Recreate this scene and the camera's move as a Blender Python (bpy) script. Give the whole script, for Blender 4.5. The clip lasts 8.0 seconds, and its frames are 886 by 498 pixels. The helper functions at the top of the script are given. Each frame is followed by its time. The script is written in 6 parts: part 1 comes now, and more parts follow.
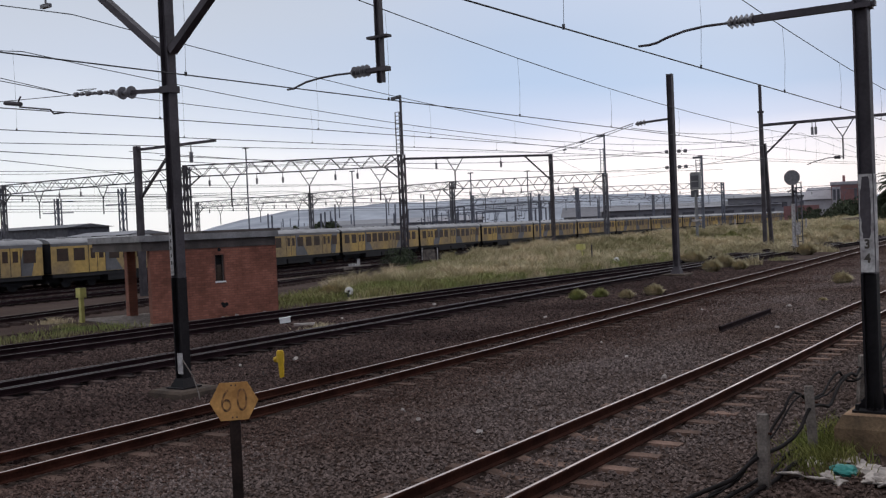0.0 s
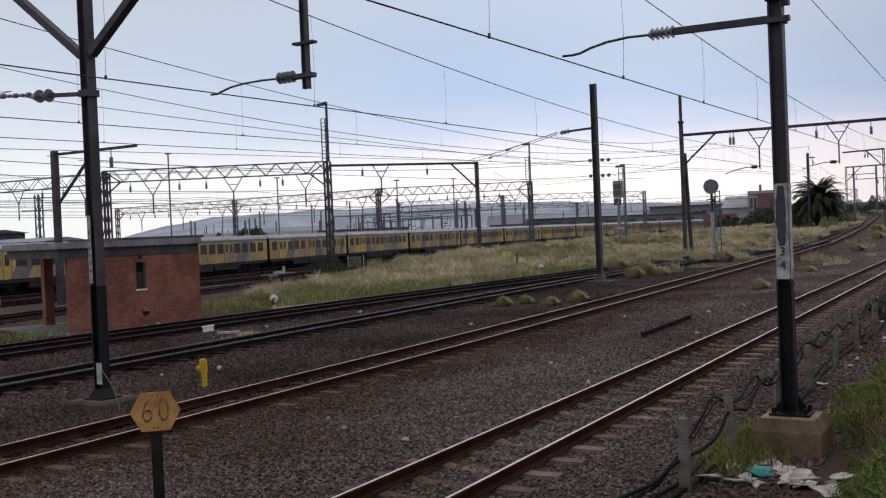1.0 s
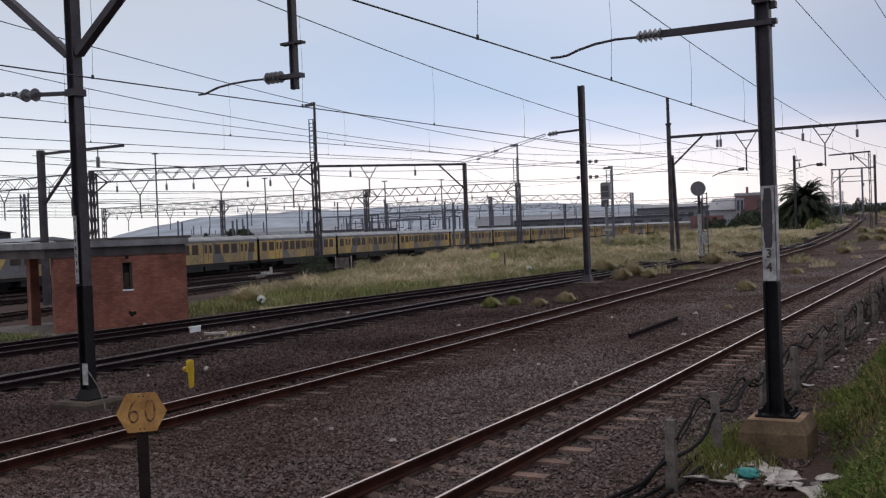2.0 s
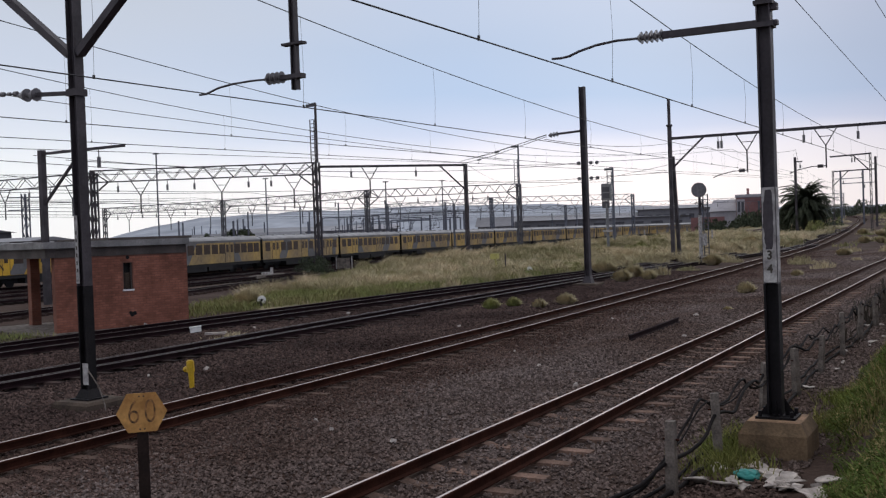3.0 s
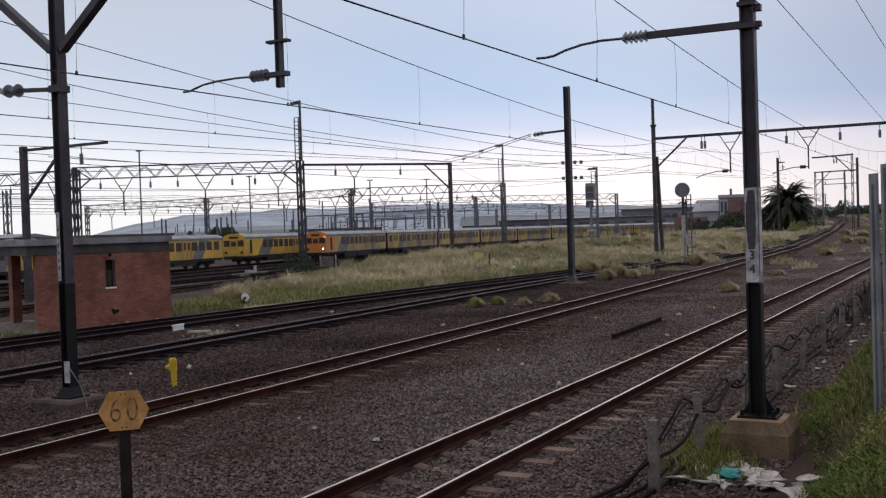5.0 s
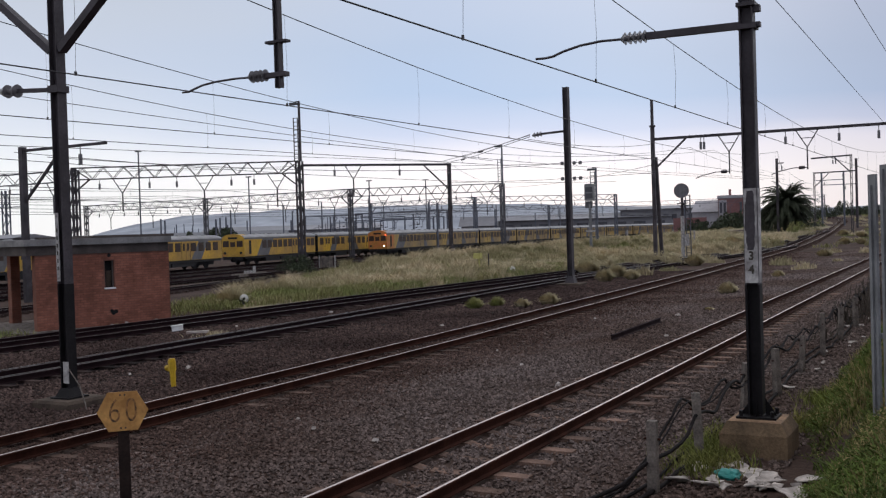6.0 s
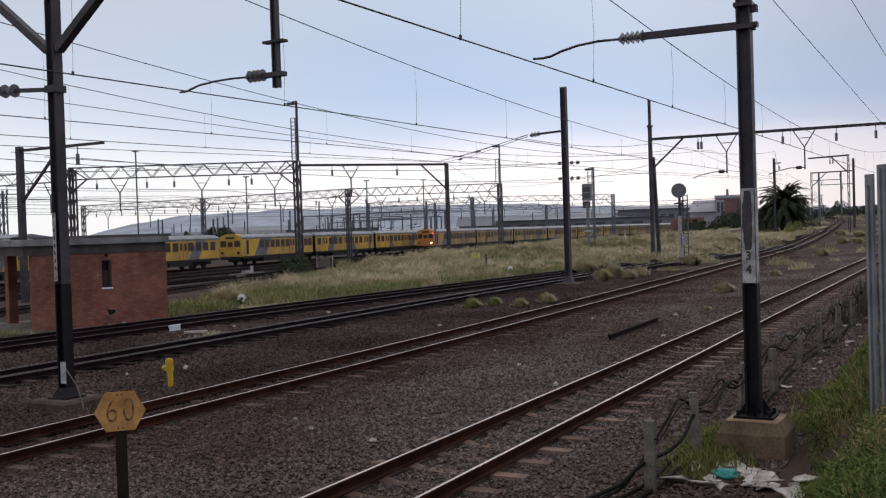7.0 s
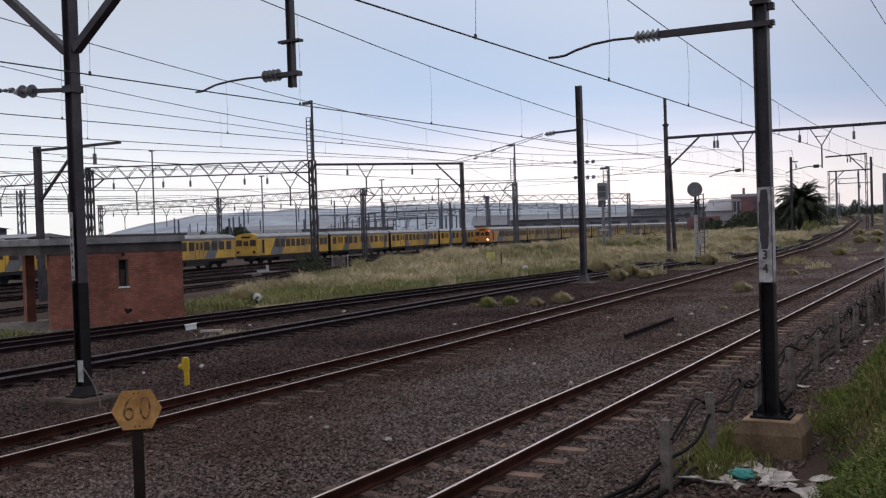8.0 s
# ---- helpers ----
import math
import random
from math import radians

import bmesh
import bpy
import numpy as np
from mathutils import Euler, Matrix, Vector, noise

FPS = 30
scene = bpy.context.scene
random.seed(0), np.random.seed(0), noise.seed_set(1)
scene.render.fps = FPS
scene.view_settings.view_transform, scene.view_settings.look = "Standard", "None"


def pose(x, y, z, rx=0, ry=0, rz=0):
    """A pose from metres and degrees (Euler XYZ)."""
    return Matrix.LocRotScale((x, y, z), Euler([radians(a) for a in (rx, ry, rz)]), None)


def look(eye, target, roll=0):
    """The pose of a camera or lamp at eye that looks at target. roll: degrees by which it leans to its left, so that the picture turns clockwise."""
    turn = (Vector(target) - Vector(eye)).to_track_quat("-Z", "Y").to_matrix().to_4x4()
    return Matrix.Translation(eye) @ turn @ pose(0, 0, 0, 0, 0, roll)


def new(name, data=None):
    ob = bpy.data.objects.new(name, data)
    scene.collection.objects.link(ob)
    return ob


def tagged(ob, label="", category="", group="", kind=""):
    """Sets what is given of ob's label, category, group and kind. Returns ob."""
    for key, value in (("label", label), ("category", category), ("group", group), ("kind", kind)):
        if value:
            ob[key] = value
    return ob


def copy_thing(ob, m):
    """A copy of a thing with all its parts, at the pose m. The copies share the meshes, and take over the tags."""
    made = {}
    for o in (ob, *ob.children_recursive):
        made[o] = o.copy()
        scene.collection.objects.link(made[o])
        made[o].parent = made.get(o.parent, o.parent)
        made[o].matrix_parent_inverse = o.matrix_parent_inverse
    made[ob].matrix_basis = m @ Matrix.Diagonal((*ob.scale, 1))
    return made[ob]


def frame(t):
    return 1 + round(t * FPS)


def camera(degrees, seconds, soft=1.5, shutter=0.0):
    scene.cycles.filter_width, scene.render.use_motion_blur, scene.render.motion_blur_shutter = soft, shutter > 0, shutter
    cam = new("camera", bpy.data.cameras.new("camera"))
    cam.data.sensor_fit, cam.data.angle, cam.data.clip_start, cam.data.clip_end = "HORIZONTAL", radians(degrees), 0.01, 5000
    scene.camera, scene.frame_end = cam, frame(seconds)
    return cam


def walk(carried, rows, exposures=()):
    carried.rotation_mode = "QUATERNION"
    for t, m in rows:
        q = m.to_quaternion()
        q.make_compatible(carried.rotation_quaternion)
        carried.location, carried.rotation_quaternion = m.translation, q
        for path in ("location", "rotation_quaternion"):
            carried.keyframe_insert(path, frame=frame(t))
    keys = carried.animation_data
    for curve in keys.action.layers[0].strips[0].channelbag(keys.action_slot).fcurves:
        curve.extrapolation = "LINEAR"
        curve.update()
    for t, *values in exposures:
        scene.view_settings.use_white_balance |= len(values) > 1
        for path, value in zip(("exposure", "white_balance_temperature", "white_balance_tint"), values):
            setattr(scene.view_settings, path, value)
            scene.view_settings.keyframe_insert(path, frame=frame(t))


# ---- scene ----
# ---------- camera: stands still on the bank and pans ----------
cam = camera(48.0, 8.0, soft=1.25)
EYE_Z = 3.0
PAN = (
    (0.0, 34.52, -1.25, 2.47), (0.2, 33.38, -1.20, 2.45), (0.5, 32.04, -1.09, 2.41), (1.0, 30.27, -1.01, 2.37), (1.5, 30.07, -0.97, 2.32), (1.7, 29.66, -0.98, 2.29),
    (2.8, 29.57, -0.96, 2.09), (3.0, 29.61, -0.93, 2.06), (3.5, 28.76, -0.97, 1.88), (4.0, 28.89, -1.00, 1.85), (4.5, 28.89, -1.01, 1.83), (4.7, 28.85, -1.02, 1.82),
    (5.8, 28.32, -1.03, 1.80), (6.0, 28.65, -1.00, 1.79), (6.5, 28.66, -1.00, 1.80), (7.0, 28.51, -1.01, 1.79), (7.5, 28.95, -1.02, 1.81),
    (7.8, 29.23, -1.04, 1.82), (8.0, 29.38, -1.03, 1.82),
)
walk(cam, [(t, pose(0, 0, EYE_Z, 90 + p, r, y)) for t, y, p, r in PAN], exposures=[(0.0, 0.0), (8.0, 0.0)])

# ---------- sky, sun ----------
world = bpy.data.worlds.new("sky")
scene.world = world
world.use_nodes = True
wn, wl = world.node_tree.nodes, world.node_tree.links
wn.clear()
w_out = wn.new("ShaderNodeOutputWorld")
w_bg = wn.new("ShaderNodeBackground")
w_geo = wn.new("ShaderNodeTexCoord")
w_sep = wn.new("ShaderNodeSeparateXYZ")
wl.new(w_geo.outputs["Generated"], w_sep.inputs[0])
w_map = wn.new("ShaderNodeMapping")
w_map.inputs["Scale"].default_value = (1.0, 1.0, 3.2)
wl.new(w_geo.outputs["Generated"], w_map.inputs[0])
w_noise = wn.new("ShaderNodeTexNoise")
w_noise.inputs["Scale"].default_value = 1.6
w_noise.inputs["Detail"].default_value = 4.0
w_noise.inputs["Roughness"].default_value = 0.45
wl.new(w_map.outputs[0], w_noise.inputs["Vector"])
# height of the look, wavering with the clouds
w_add = wn.new("ShaderNodeMath")
w_add.operation = "MULTIPLY_ADD"
w_add.inputs[1].default_value = 0.16
wl.new(w_noise.outputs["Fac"], w_add.inputs[0])
w_off = wn.new("ShaderNodeMath")
w_off.operation = "SUBTRACT"
w_off.inputs[1].default_value = 0.08
wl.new(w_sep.outputs["Z"], w_add.inputs[2])
wl.new(w_add.outputs[0], w_off.inputs[0])
w_ramp = wn.new("ShaderNodeValToRGB")
els = w_ramp.color_ramp.elements
els[0].position, els[0].color = 0.0, (0.90, 0.86, 0.90, 1)
els[1].position, els[1].color = 1.0, (0.98, 1.0, 1.06, 1)
for pos, col in ((0.05, (0.90, 0.87, 0.91)), (0.08, (0.79, 0.78, 0.88)), (0.105, (0.53, 0.60, 0.79)), (0.14, (0.40, 0.52, 0.73)),
                 (0.19, (0.41, 0.51, 0.69)), (0.25, (0.47, 0.54, 0.69)), (0.40, (0.70, 0.75, 0.84))):
    e = els.new(pos)
    e.color = (*col, 1)
wl.new(w_off.outputs[0], w_ramp.inputs[0])
w_side = wn.new("ShaderNodeMapRange")
w_side.inputs[1].default_value, w_side.inputs[2].default_value = -0.46, -0.84
w_side.interpolation_type = "SMOOTHSTEP"
w_jit = wn.new("ShaderNodeMath")
w_jit.operation = "MULTIPLY_ADD"
w_jit.inputs[1].default_value = -0.35
wl.new(w_noise.outputs["Fac"], w_jit.inputs[0])
w_jit2 = wn.new("ShaderNodeMath")
w_jit2.inputs[1].default_value = 0.17
wl.new(w_sep.outputs["X"], w_jit2.inputs[0])
wl.new(w_jit2.outputs[0], w_jit.inputs[2])
wl.new(w_jit.outputs[0], w_side.inputs[0])
w_west = wn.new("ShaderNodeValToRGB")
we = w_west.color_ramp.elements
we[0].position, we[0].color = 0.0, (0.84, 0.84, 0.85, 1)
we[1].position, we[1].color = 1.0, (0.98, 1.0, 1.06, 1)
for pos, col in ((0.06, (0.82, 0.84, 0.87)), (0.11, (0.66, 0.70, 0.79)), (0.17, (0.54, 0.59, 0.70)), (0.24, (0.51, 0.55, 0.63)), (0.40, (0.74, 0.78, 0.85))):
    e = we.new(pos)
    e.color = (*col, 1)
wl.new(w_off.outputs[0], w_west.inputs[0])
w_mixw = wn.new("ShaderNodeMixRGB")
wl.new(w_side.outputs[0], w_mixw.inputs[0])
wl.new(w_ramp.outputs[0], w_mixw.inputs[1])
wl.new(w_west.outputs[0], w_mixw.inputs[2])
w_north = wn.new("ShaderNodeMapRange")
w_north.inputs[1].default_value, w_north.inputs[2].default_value = -0.34, -0.04
w_north.interpolation_type = "SMOOTHSTEP"
wl.new(w_sep.outputs["X"], w_north.inputs[0])
w_mixn = wn.new("ShaderNodeMixRGB")
w_mixn.blend_type = "MULTIPLY"
w_mixn.inputs[2].default_value = (0.73, 0.73, 0.77, 1)
wl.new(w_north.outputs[0], w_mixn.inputs[0])
wl.new(w_mixw.outputs[0], w_mixn.inputs[1])
w_sky = wn.new("ShaderNodeTexSky")
w_sky.sky_type = "NISHITA"
w_sky.sun_disc = False
w_sky.sun_elevation, w_sky.sun_rotation = radians(24), radians(-12)
w_mix = wn.new("ShaderNodeMixRGB")
w_mix.blend_type = "ADD"
w_mix.inputs[0].default_value = 0.005
wl.new(w_mixn.outputs[0], w_mix.inputs[1])
wl.new(w_sky.outputs[0], w_mix.inputs[2])
wl.new(w_mix.outputs[0], w_bg.inputs["Color"])
w_bg.inputs["Strength"].default_value = 1.08
wl.new(w_bg.outputs[0], w_out.inputs[0])

sun = new("sun", bpy.data.lights.new("sun", "SUN"))
sun.data.energy, sun.data.angle, sun.data.color = 0.5, radians(25), (1.0, 0.95, 0.9)
sun.matrix_world = look((0, 0, 0), (-0.19, -0.89, -0.42))


# ---------- materials ----------
def mat(name, base, rough=0.8, metal=0.0, var=0.25, scale=3.0, fine=40.0, bump=0.15, tint=None, islands=0.0, objects=0.0, spec=0.4, placed=False):
    """Two-scale noise in colour, roughness and relief."""
    m = bpy.data.materials.new(name)
    m.use_nodes = True
    nt, n, l = m.node_tree, m.node_tree.nodes, m.node_tree.links
    b = n["Principled BSDF"]
    tc, geo = n.new("ShaderNodeTexCoord"), n.new("ShaderNodeNewGeometry")
    big, small = n.new("ShaderNodeTexNoise"), n.new("ShaderNodeTexNoise")
    big.inputs["Scale"].default_value, big.inputs["Detail"].default_value = scale, 5.0
    small.inputs["Scale"].default_value, small.inputs["Detail"].default_value = fine, 3.0
    for t in (big, small):
        l.new(geo.outputs["Position"] if placed else tc.outputs["Object"], t.inputs["Vector"])
    mix = n.new("ShaderNodeMixRGB")
    other = tint or tuple(c * (1 - var) for c in base)
    hi = tuple(min(1, c * (1 + var * 0.6)) for c in base)
    mix.inputs[1].default_value, mix.inputs[2].default_value = (*other, 1), (*hi, 1)
    ramp = n.new("ShaderNodeValToRGB")
    ramp.color_ramp.elements[0].position, ramp.color_ramp.elements[1].position = 0.36, 0.64
    l.new(big.outputs["Fac"], ramp.inputs[0])
    l.new(ramp.outputs[0], mix.inputs[0])
    last = mix.outputs[0]
    mul = n.new("ShaderNodeMixRGB")
    mul.blend_type = "MULTIPLY"
    mul.inputs[0].default_value = min(1.0, var * 1.6)
    l.new(last, mul.inputs[1])
    l.new(small.outputs["Fac"], mul.inputs[2])
    gain = n.new("ShaderNodeMixRGB")
    gain.blend_type = "MULTIPLY"
    gain.inputs[0].default_value = 1.0
    g = 1 + min(1.0, var * 1.6) * 0.8
    gain.inputs[2].default_value = (g, g, g, 1)
    l.new(mul.outputs[0], gain.inputs[1])
    last = gain.outputs[0]
    for amount, src in ((islands, "ShaderNodeNewGeometry"), (objects, "ShaderNodeObjectInfo")):
        if amount:
            r = n.new(src)
            hsv = n.new("ShaderNodeHueSaturation")
            mr = n.new("ShaderNodeMapRange")
            mr.inputs[3].default_value, mr.inputs[4].default_value = 1 - amount, 1 + amount
            l.new(r.outputs["Random Per Island" if islands and src.endswith("Geometry") else "Random"], mr.inputs[0])
            l.new(mr.outputs[0], hsv.inputs["Value"])
            l.new(last, hsv.inputs["Color"])
            last = hsv.outputs[0]
    l.new(last, b.inputs["Base Color"])
    b.inputs["Roughness"].default_value, b.inputs["Metallic"].default_value = rough, metal
    b.inputs["Specular IOR Level"].default_value = spec
    if bump:
        bp = n.new("ShaderNodeBump")
        bp.inputs["Strength"].default_value, bp.inputs["Distance"].default_value = bump, 0.02
        l.new(small.outputs["Fac"], bp.inputs["Height"])
        l.new(bp.outputs[0], b.inputs["Normal"])
    return m


def glow(name, col, strength):
    m = bpy.data.materials.new(name)
    m.use_nodes = True
    b = m.node_tree.nodes["Principled BSDF"]
    b.inputs["Base Color"].default_value = (*col, 1)
    b.inputs["Emission Color"].default_value, b.inputs["Emission Strength"].default_value = (*col, 1), strength
    return m


def brickwork(name):
    m = mat(name, (0.29, 0.118, 0.076), 0.9, var=0.3, scale=1.3, fine=18, bump=0.0)
    n, l = m.node_tree.nodes, m.node_tree.links
    b = n["Principled BSDF"]
    old = b.inputs["Base Color"].links[0].from_socket
    tc, mp, br = n.new("ShaderNodeTexCoord"), n.new("ShaderNodeMapping"), n.new("ShaderNodeTexBrick")
    # the walls' own length and height become the pattern's plane
    sx, cb = n.new("ShaderNodeSeparateXYZ"), n.new("ShaderNodeCombineXYZ")
    ad = n.new("ShaderNodeMath")
    l.new(tc.outputs["Object"], sx.inputs[0])
    l.new(sx.outputs["X"], ad.inputs[0])
    l.new(sx.outputs["Y"], ad.inputs[1])
    l.new(ad.outputs[0], cb.inputs["X"])
    l.new(sx.outputs["Z"], cb.inputs["Y"])
    l.new(cb.outputs[0], br.inputs["Vector"])
    br.inputs["Scale"].default_value = 1.0
    br.inputs["Brick Width"].default_value, br.inputs["Row Height"].default_value = 0.23, 0.085
    br.inputs["Mortar Size"].default_value = 0.010
    br.inputs["Color1"].default_value, br.inputs["Color2"].default_value = (0.92, 0.88, 0.88, 1), (0.76, 0.72, 0.72, 1)
    br.inputs["Mortar"].default_value = (0.80, 0.95, 1.05, 1)
    mu = n.new("ShaderNodeMixRGB")
    mu.blend_type, mu.inputs[0].default_value = "MULTIPLY", 1.0
    l.new(old, mu.inputs[1])
    l.new(br.outputs["Color"], mu.inputs[2])
    l.new(mu.outputs[0], b.inputs["Base Color"])
    bp = n.new("ShaderNodeBump")
    bp.inputs["Strength"].default_value, bp.inputs["Distance"].default_value, bp.invert = 0.5, 0.01, True
    l.new(br.outputs["Fac"], bp.inputs["Height"])
    l.new(bp.outputs[0], b.inputs["Normal"])
    return m


M_BALLAST = mat("ballast_ground", (0.054, 0.036, 0.029), 0.95, var=0.4, scale=0.22, fine=14, bump=0.9, tint=(0.040, 0.023, 0.017), spec=0.08)
M_STONE = mat("ballast_stone", (0.121, 0.093, 0.083), 0.9, var=0.45, scale=0.2, fine=20, bump=0.3, islands=0.5, tint=(0.094, 0.062, 0.050), spec=0.1)
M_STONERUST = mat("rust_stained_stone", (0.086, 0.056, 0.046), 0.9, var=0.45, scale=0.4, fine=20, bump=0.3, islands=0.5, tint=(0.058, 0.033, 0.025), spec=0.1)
M_STRAW = mat("straw_soil", (0.20, 0.155, 0.085), 0.95, var=0.4, scale=0.5, fine=9, bump=0.6, tint=(0.12, 0.11, 0.05))
M_OILY = mat("oily_ballast", (0.015, 0.0095, 0.0095), 0.9, var=0.4, scale=1.5, fine=16, bump=0.9, spec=0.06)
M_STONEDARK = mat("sooty_stone", (0.072, 0.048, 0.041), 0.9, var=0.45, scale=0.25, fine=20, bump=0.3, islands=0.6, tint=(0.046, 0.029, 0.025), spec=0.08)
M_SOOT = mat("sooty_earth", (0.029, 0.0185, 0.0155), 0.95, var=0.4, scale=0.6, fine=14, bump=0.9, spec=0.08)
M_EARTH = mat("dark_earth", (0.07, 0.05, 0.038), 0.95, var=0.4, scale=0.4, fine=12, bump=0.8)
M_RAIL = mat("rusty_rail", (0.040, 0.0145, 0.0095), 0.9, 0.0, var=0.4, scale=2.5, fine=30, bump=0.2, spec=0.05)
M_RAILTOP = mat("worn_rail_head", (0.46, 0.37, 0.33), 0.36, 0.6, var=0.2, scale=1.0, fine=60, bump=0.03)
M_DARKRAIL = mat("oily_rail", (0.018, 0.009, 0.010), 0.85, 0.0, var=0.3, scale=2.0, fine=30, bump=0.15, spec=0.06)
M_DARKTOP = mat("dull_rail_head", (0.10, 0.085, 0.08), 0.45, 0.6, var=0.3, scale=1.0, fine=50, bump=0.03)
M_SLEEPER = mat("concrete_sleeper", (0.145, 0.090, 0.068), 0.9, var=0.5, scale=2.0, fine=35, bump=0.4, objects=0.35, spec=0.15)
M_SLEEPERMUD = mat("muddy_sleeper", (0.080, 0.050, 0.038), 0.9, var=0.4, scale=2.0, fine=35, bump=0.4, objects=0.35, spec=0.15)
M_SLEEPERDARK = mat("tarred_sleeper", (0.036, 0.024, 0.021), 0.9, var=0.45, scale=2.0, fine=35, bump=0.5, objects=0.75, spec=0.08)
M_MAST = mat("black_painted_steel", (0.056, 0.047, 0.052), 0.6, 0.0, var=0.35, scale=1.6, fine=25, bump=0.12, spec=0.25)
# near-black steel for the lower lengths and base plates of the masts
M_LOWBLACK = mat("lower_black_steel", (0.012, 0.010, 0.011), 0.65, 0.0, var=0.4, scale=2.5, fine=25, bump=0.15, spec=0.15)
M_NUMERAL = mat("faded_numeral_paint", (0.30, 0.145, 0.052), 0.8, var=0.4, scale=13, fine=50, bump=0.0, tint=(0.05, 0.028, 0.017))
M_POST = mat("rusty_brown_post", (0.024, 0.015, 0.012), 0.8, var=0.4, scale=4, fine=30, bump=0.15, spec=0.15)
M_GALV = mat("dark_weathered_steel", (0.080, 0.078, 0.088), 0.6, 0.2, var=0.3, scale=1.0, fine=20, bump=0.1)
# distance haze is put into this lighter, bluer colour for far steelwork
M_HAZE = mat("hazed_far_steel", (0.11, 0.115, 0.14), 0.8, 0.0, var=0.2, scale=0.5, fine=10, bump=0.0)
M_WIRE = mat("wire_copper_dark", (0.035, 0.033, 0.036), 0.6, 0.3, var=0.1, scale=1.0, fine=20, bump=0.0)
M_INSUL = mat("grey_porcelain", (0.15, 0.14, 0.145), 0.35, 0.0, var=0.25, scale=8, fine=40, bump=0.05)
M_CONC = mat("weathered_concrete", (0.150, 0.100, 0.060), 0.9, var=0.4, scale=2.2, fine=30, bump=0.5, tint=(0.085, 0.058, 0.036), spec=0.15)
M_CONCDARK = mat("grimy_concrete", (0.076, 0.056, 0.043), 0.9, var=0.4, scale=2.2, fine=30, bump=0.5, spec=0.15)
M_CONCRUST = mat("rust_stained_concrete", (0.25, 0.15, 0.085), 0.9, var=0.35, scale=5, fine=40, bump=0.4)
M_CONCPOST = mat("grey_concrete", (0.165, 0.138, 0.120), 0.9, var=0.45, scale=5, fine=40, bump=0.4, spec=0.15)
M_WHITE = mat("flaking_white_paint", (0.37, 0.35, 0.335), 0.75, var=0.4, scale=7, fine=30, bump=0.15, tint=(0.20, 0.18, 0.175), spec=0.2)
M_SIGN = mat("faded_orange_yellow", (0.50, 0.265, 0.085), 0.65, var=0.3, scale=5, fine=30, bump=0.05, tint=(0.36, 0.175, 0.055), spec=0.2)
M_LETTER = mat("black_lettering", (0.05, 0.04, 0.03), 0.7, var=0.2, scale=10, fine=60, bump=0.0)
M_YELLOW = mat("yellow_paint", (0.58, 0.36, 0.015), 0.5, var=0.2, scale=3, fine=20, bump=0.08)
M_PALEYEL = mat("pale_yellow_paint", (0.42, 0.38, 0.12), 0.6, var=0.2, scale=3, fine=20, bump=0.08)
M_COACH = mat("coach_yellow", (0.52, 0.30, 0.022), 0.55, var=0.3, scale=0.35, fine=4, bump=0.03, tint=(0.34, 0.195, 0.05))
# grime, with distance haze also put into this greyed yellow of the departing train
M_COACHDULL = mat("grimy_hazed_coach_yellow", (0.375, 0.243, 0.068), 0.65, var=0.4, scale=0.3, fine=4, bump=0.03, tint=(0.225, 0.165, 0.095))
M_COACHGREY = mat("coach_grey", (0.130, 0.125, 0.127), 0.55, var=0.25, scale=0.6, fine=6, bump=0.03)
M_COACHORANGE = mat("coach_orange", (0.46, 0.145, 0.04), 0.6, var=0.4, scale=1.6, fine=6, bump=0.03, tint=(0.40, 0.20, 0.04))
M_ROOF = mat("coach_roof_grey", (0.25, 0.245, 0.245), 0.6, 0.1, var=0.25, scale=0.5, fine=8, bump=0.05)
M_UNDER = mat("underframe_black", (0.014, 0.013, 0.014), 0.8, var=0.3, scale=2, fine=12, bump=0.1)
M_GLASS = mat("dark_window_glass", (0.050, 0.030, 0.022), 0.3, var=0.2, scale=2, fine=8, bump=0.0, spec=0.25)
M_DOORLINE = mat("door_seal", (0.05, 0.04, 0.03), 0.8, var=0.1, scale=2, fine=8, bump=0.0)
M_HEAD = glow("head_lamp", (1.0, 0.70, 0.36), 9.0)
M_TAIL = glow("tail_lamp", (1.0, 0.10, 0.04), 5.0)
M_BRICK = brickwork("red_brick")
M_BRICKONE = mat("single_brick", (0.262, 0.104, 0.070), 0.9, var=0.28, scale=1.0, fine=5, bump=0.15, objects=0.16, spec=0.12, placed=True)
M_BRICKMANY = mat("coursed_brick", (0.262, 0.104, 0.070), 0.9, var=0.28, scale=1.0, fine=5, bump=0.15, islands=0.16, spec=0.12, placed=True)
M_MORTAR = mat("sooty_mortar", (0.200, 0.090, 0.066), 0.95, var=0.28, scale=1.0, fine=5, bump=0.15, spec=0.1, placed=True)
M_SLAB = mat("roof_slab_concrete", (0.225, 0.212, 0.205), 0.85, var=0.3, scale=1.5, fine=20, bump=0.3)
M_FASCIA = mat("dark_fascia", (0.078, 0.062, 0.055), 0.8, var=0.3, scale=1.5, fine=20, bump=0.2)
M_VOID = mat("dark_interior", (0.010, 0.009, 0.009), 0.9, var=0.2, scale=2, fine=10, bump=0.0)
M_PALE = mat("grey_fence_steel", (0.185, 0.185, 0.19), 0.6, 0.2, var=0.25, scale=3, fine=25, bump=0.15)
M_DRY = mat("dry_grass", (0.49, 0.40, 0.265), 0.85, var=0.3, scale=0.14, fine=3, bump=0.0, islands=0.3, tint=(0.27, 0.24, 0.13), spec=0.08)
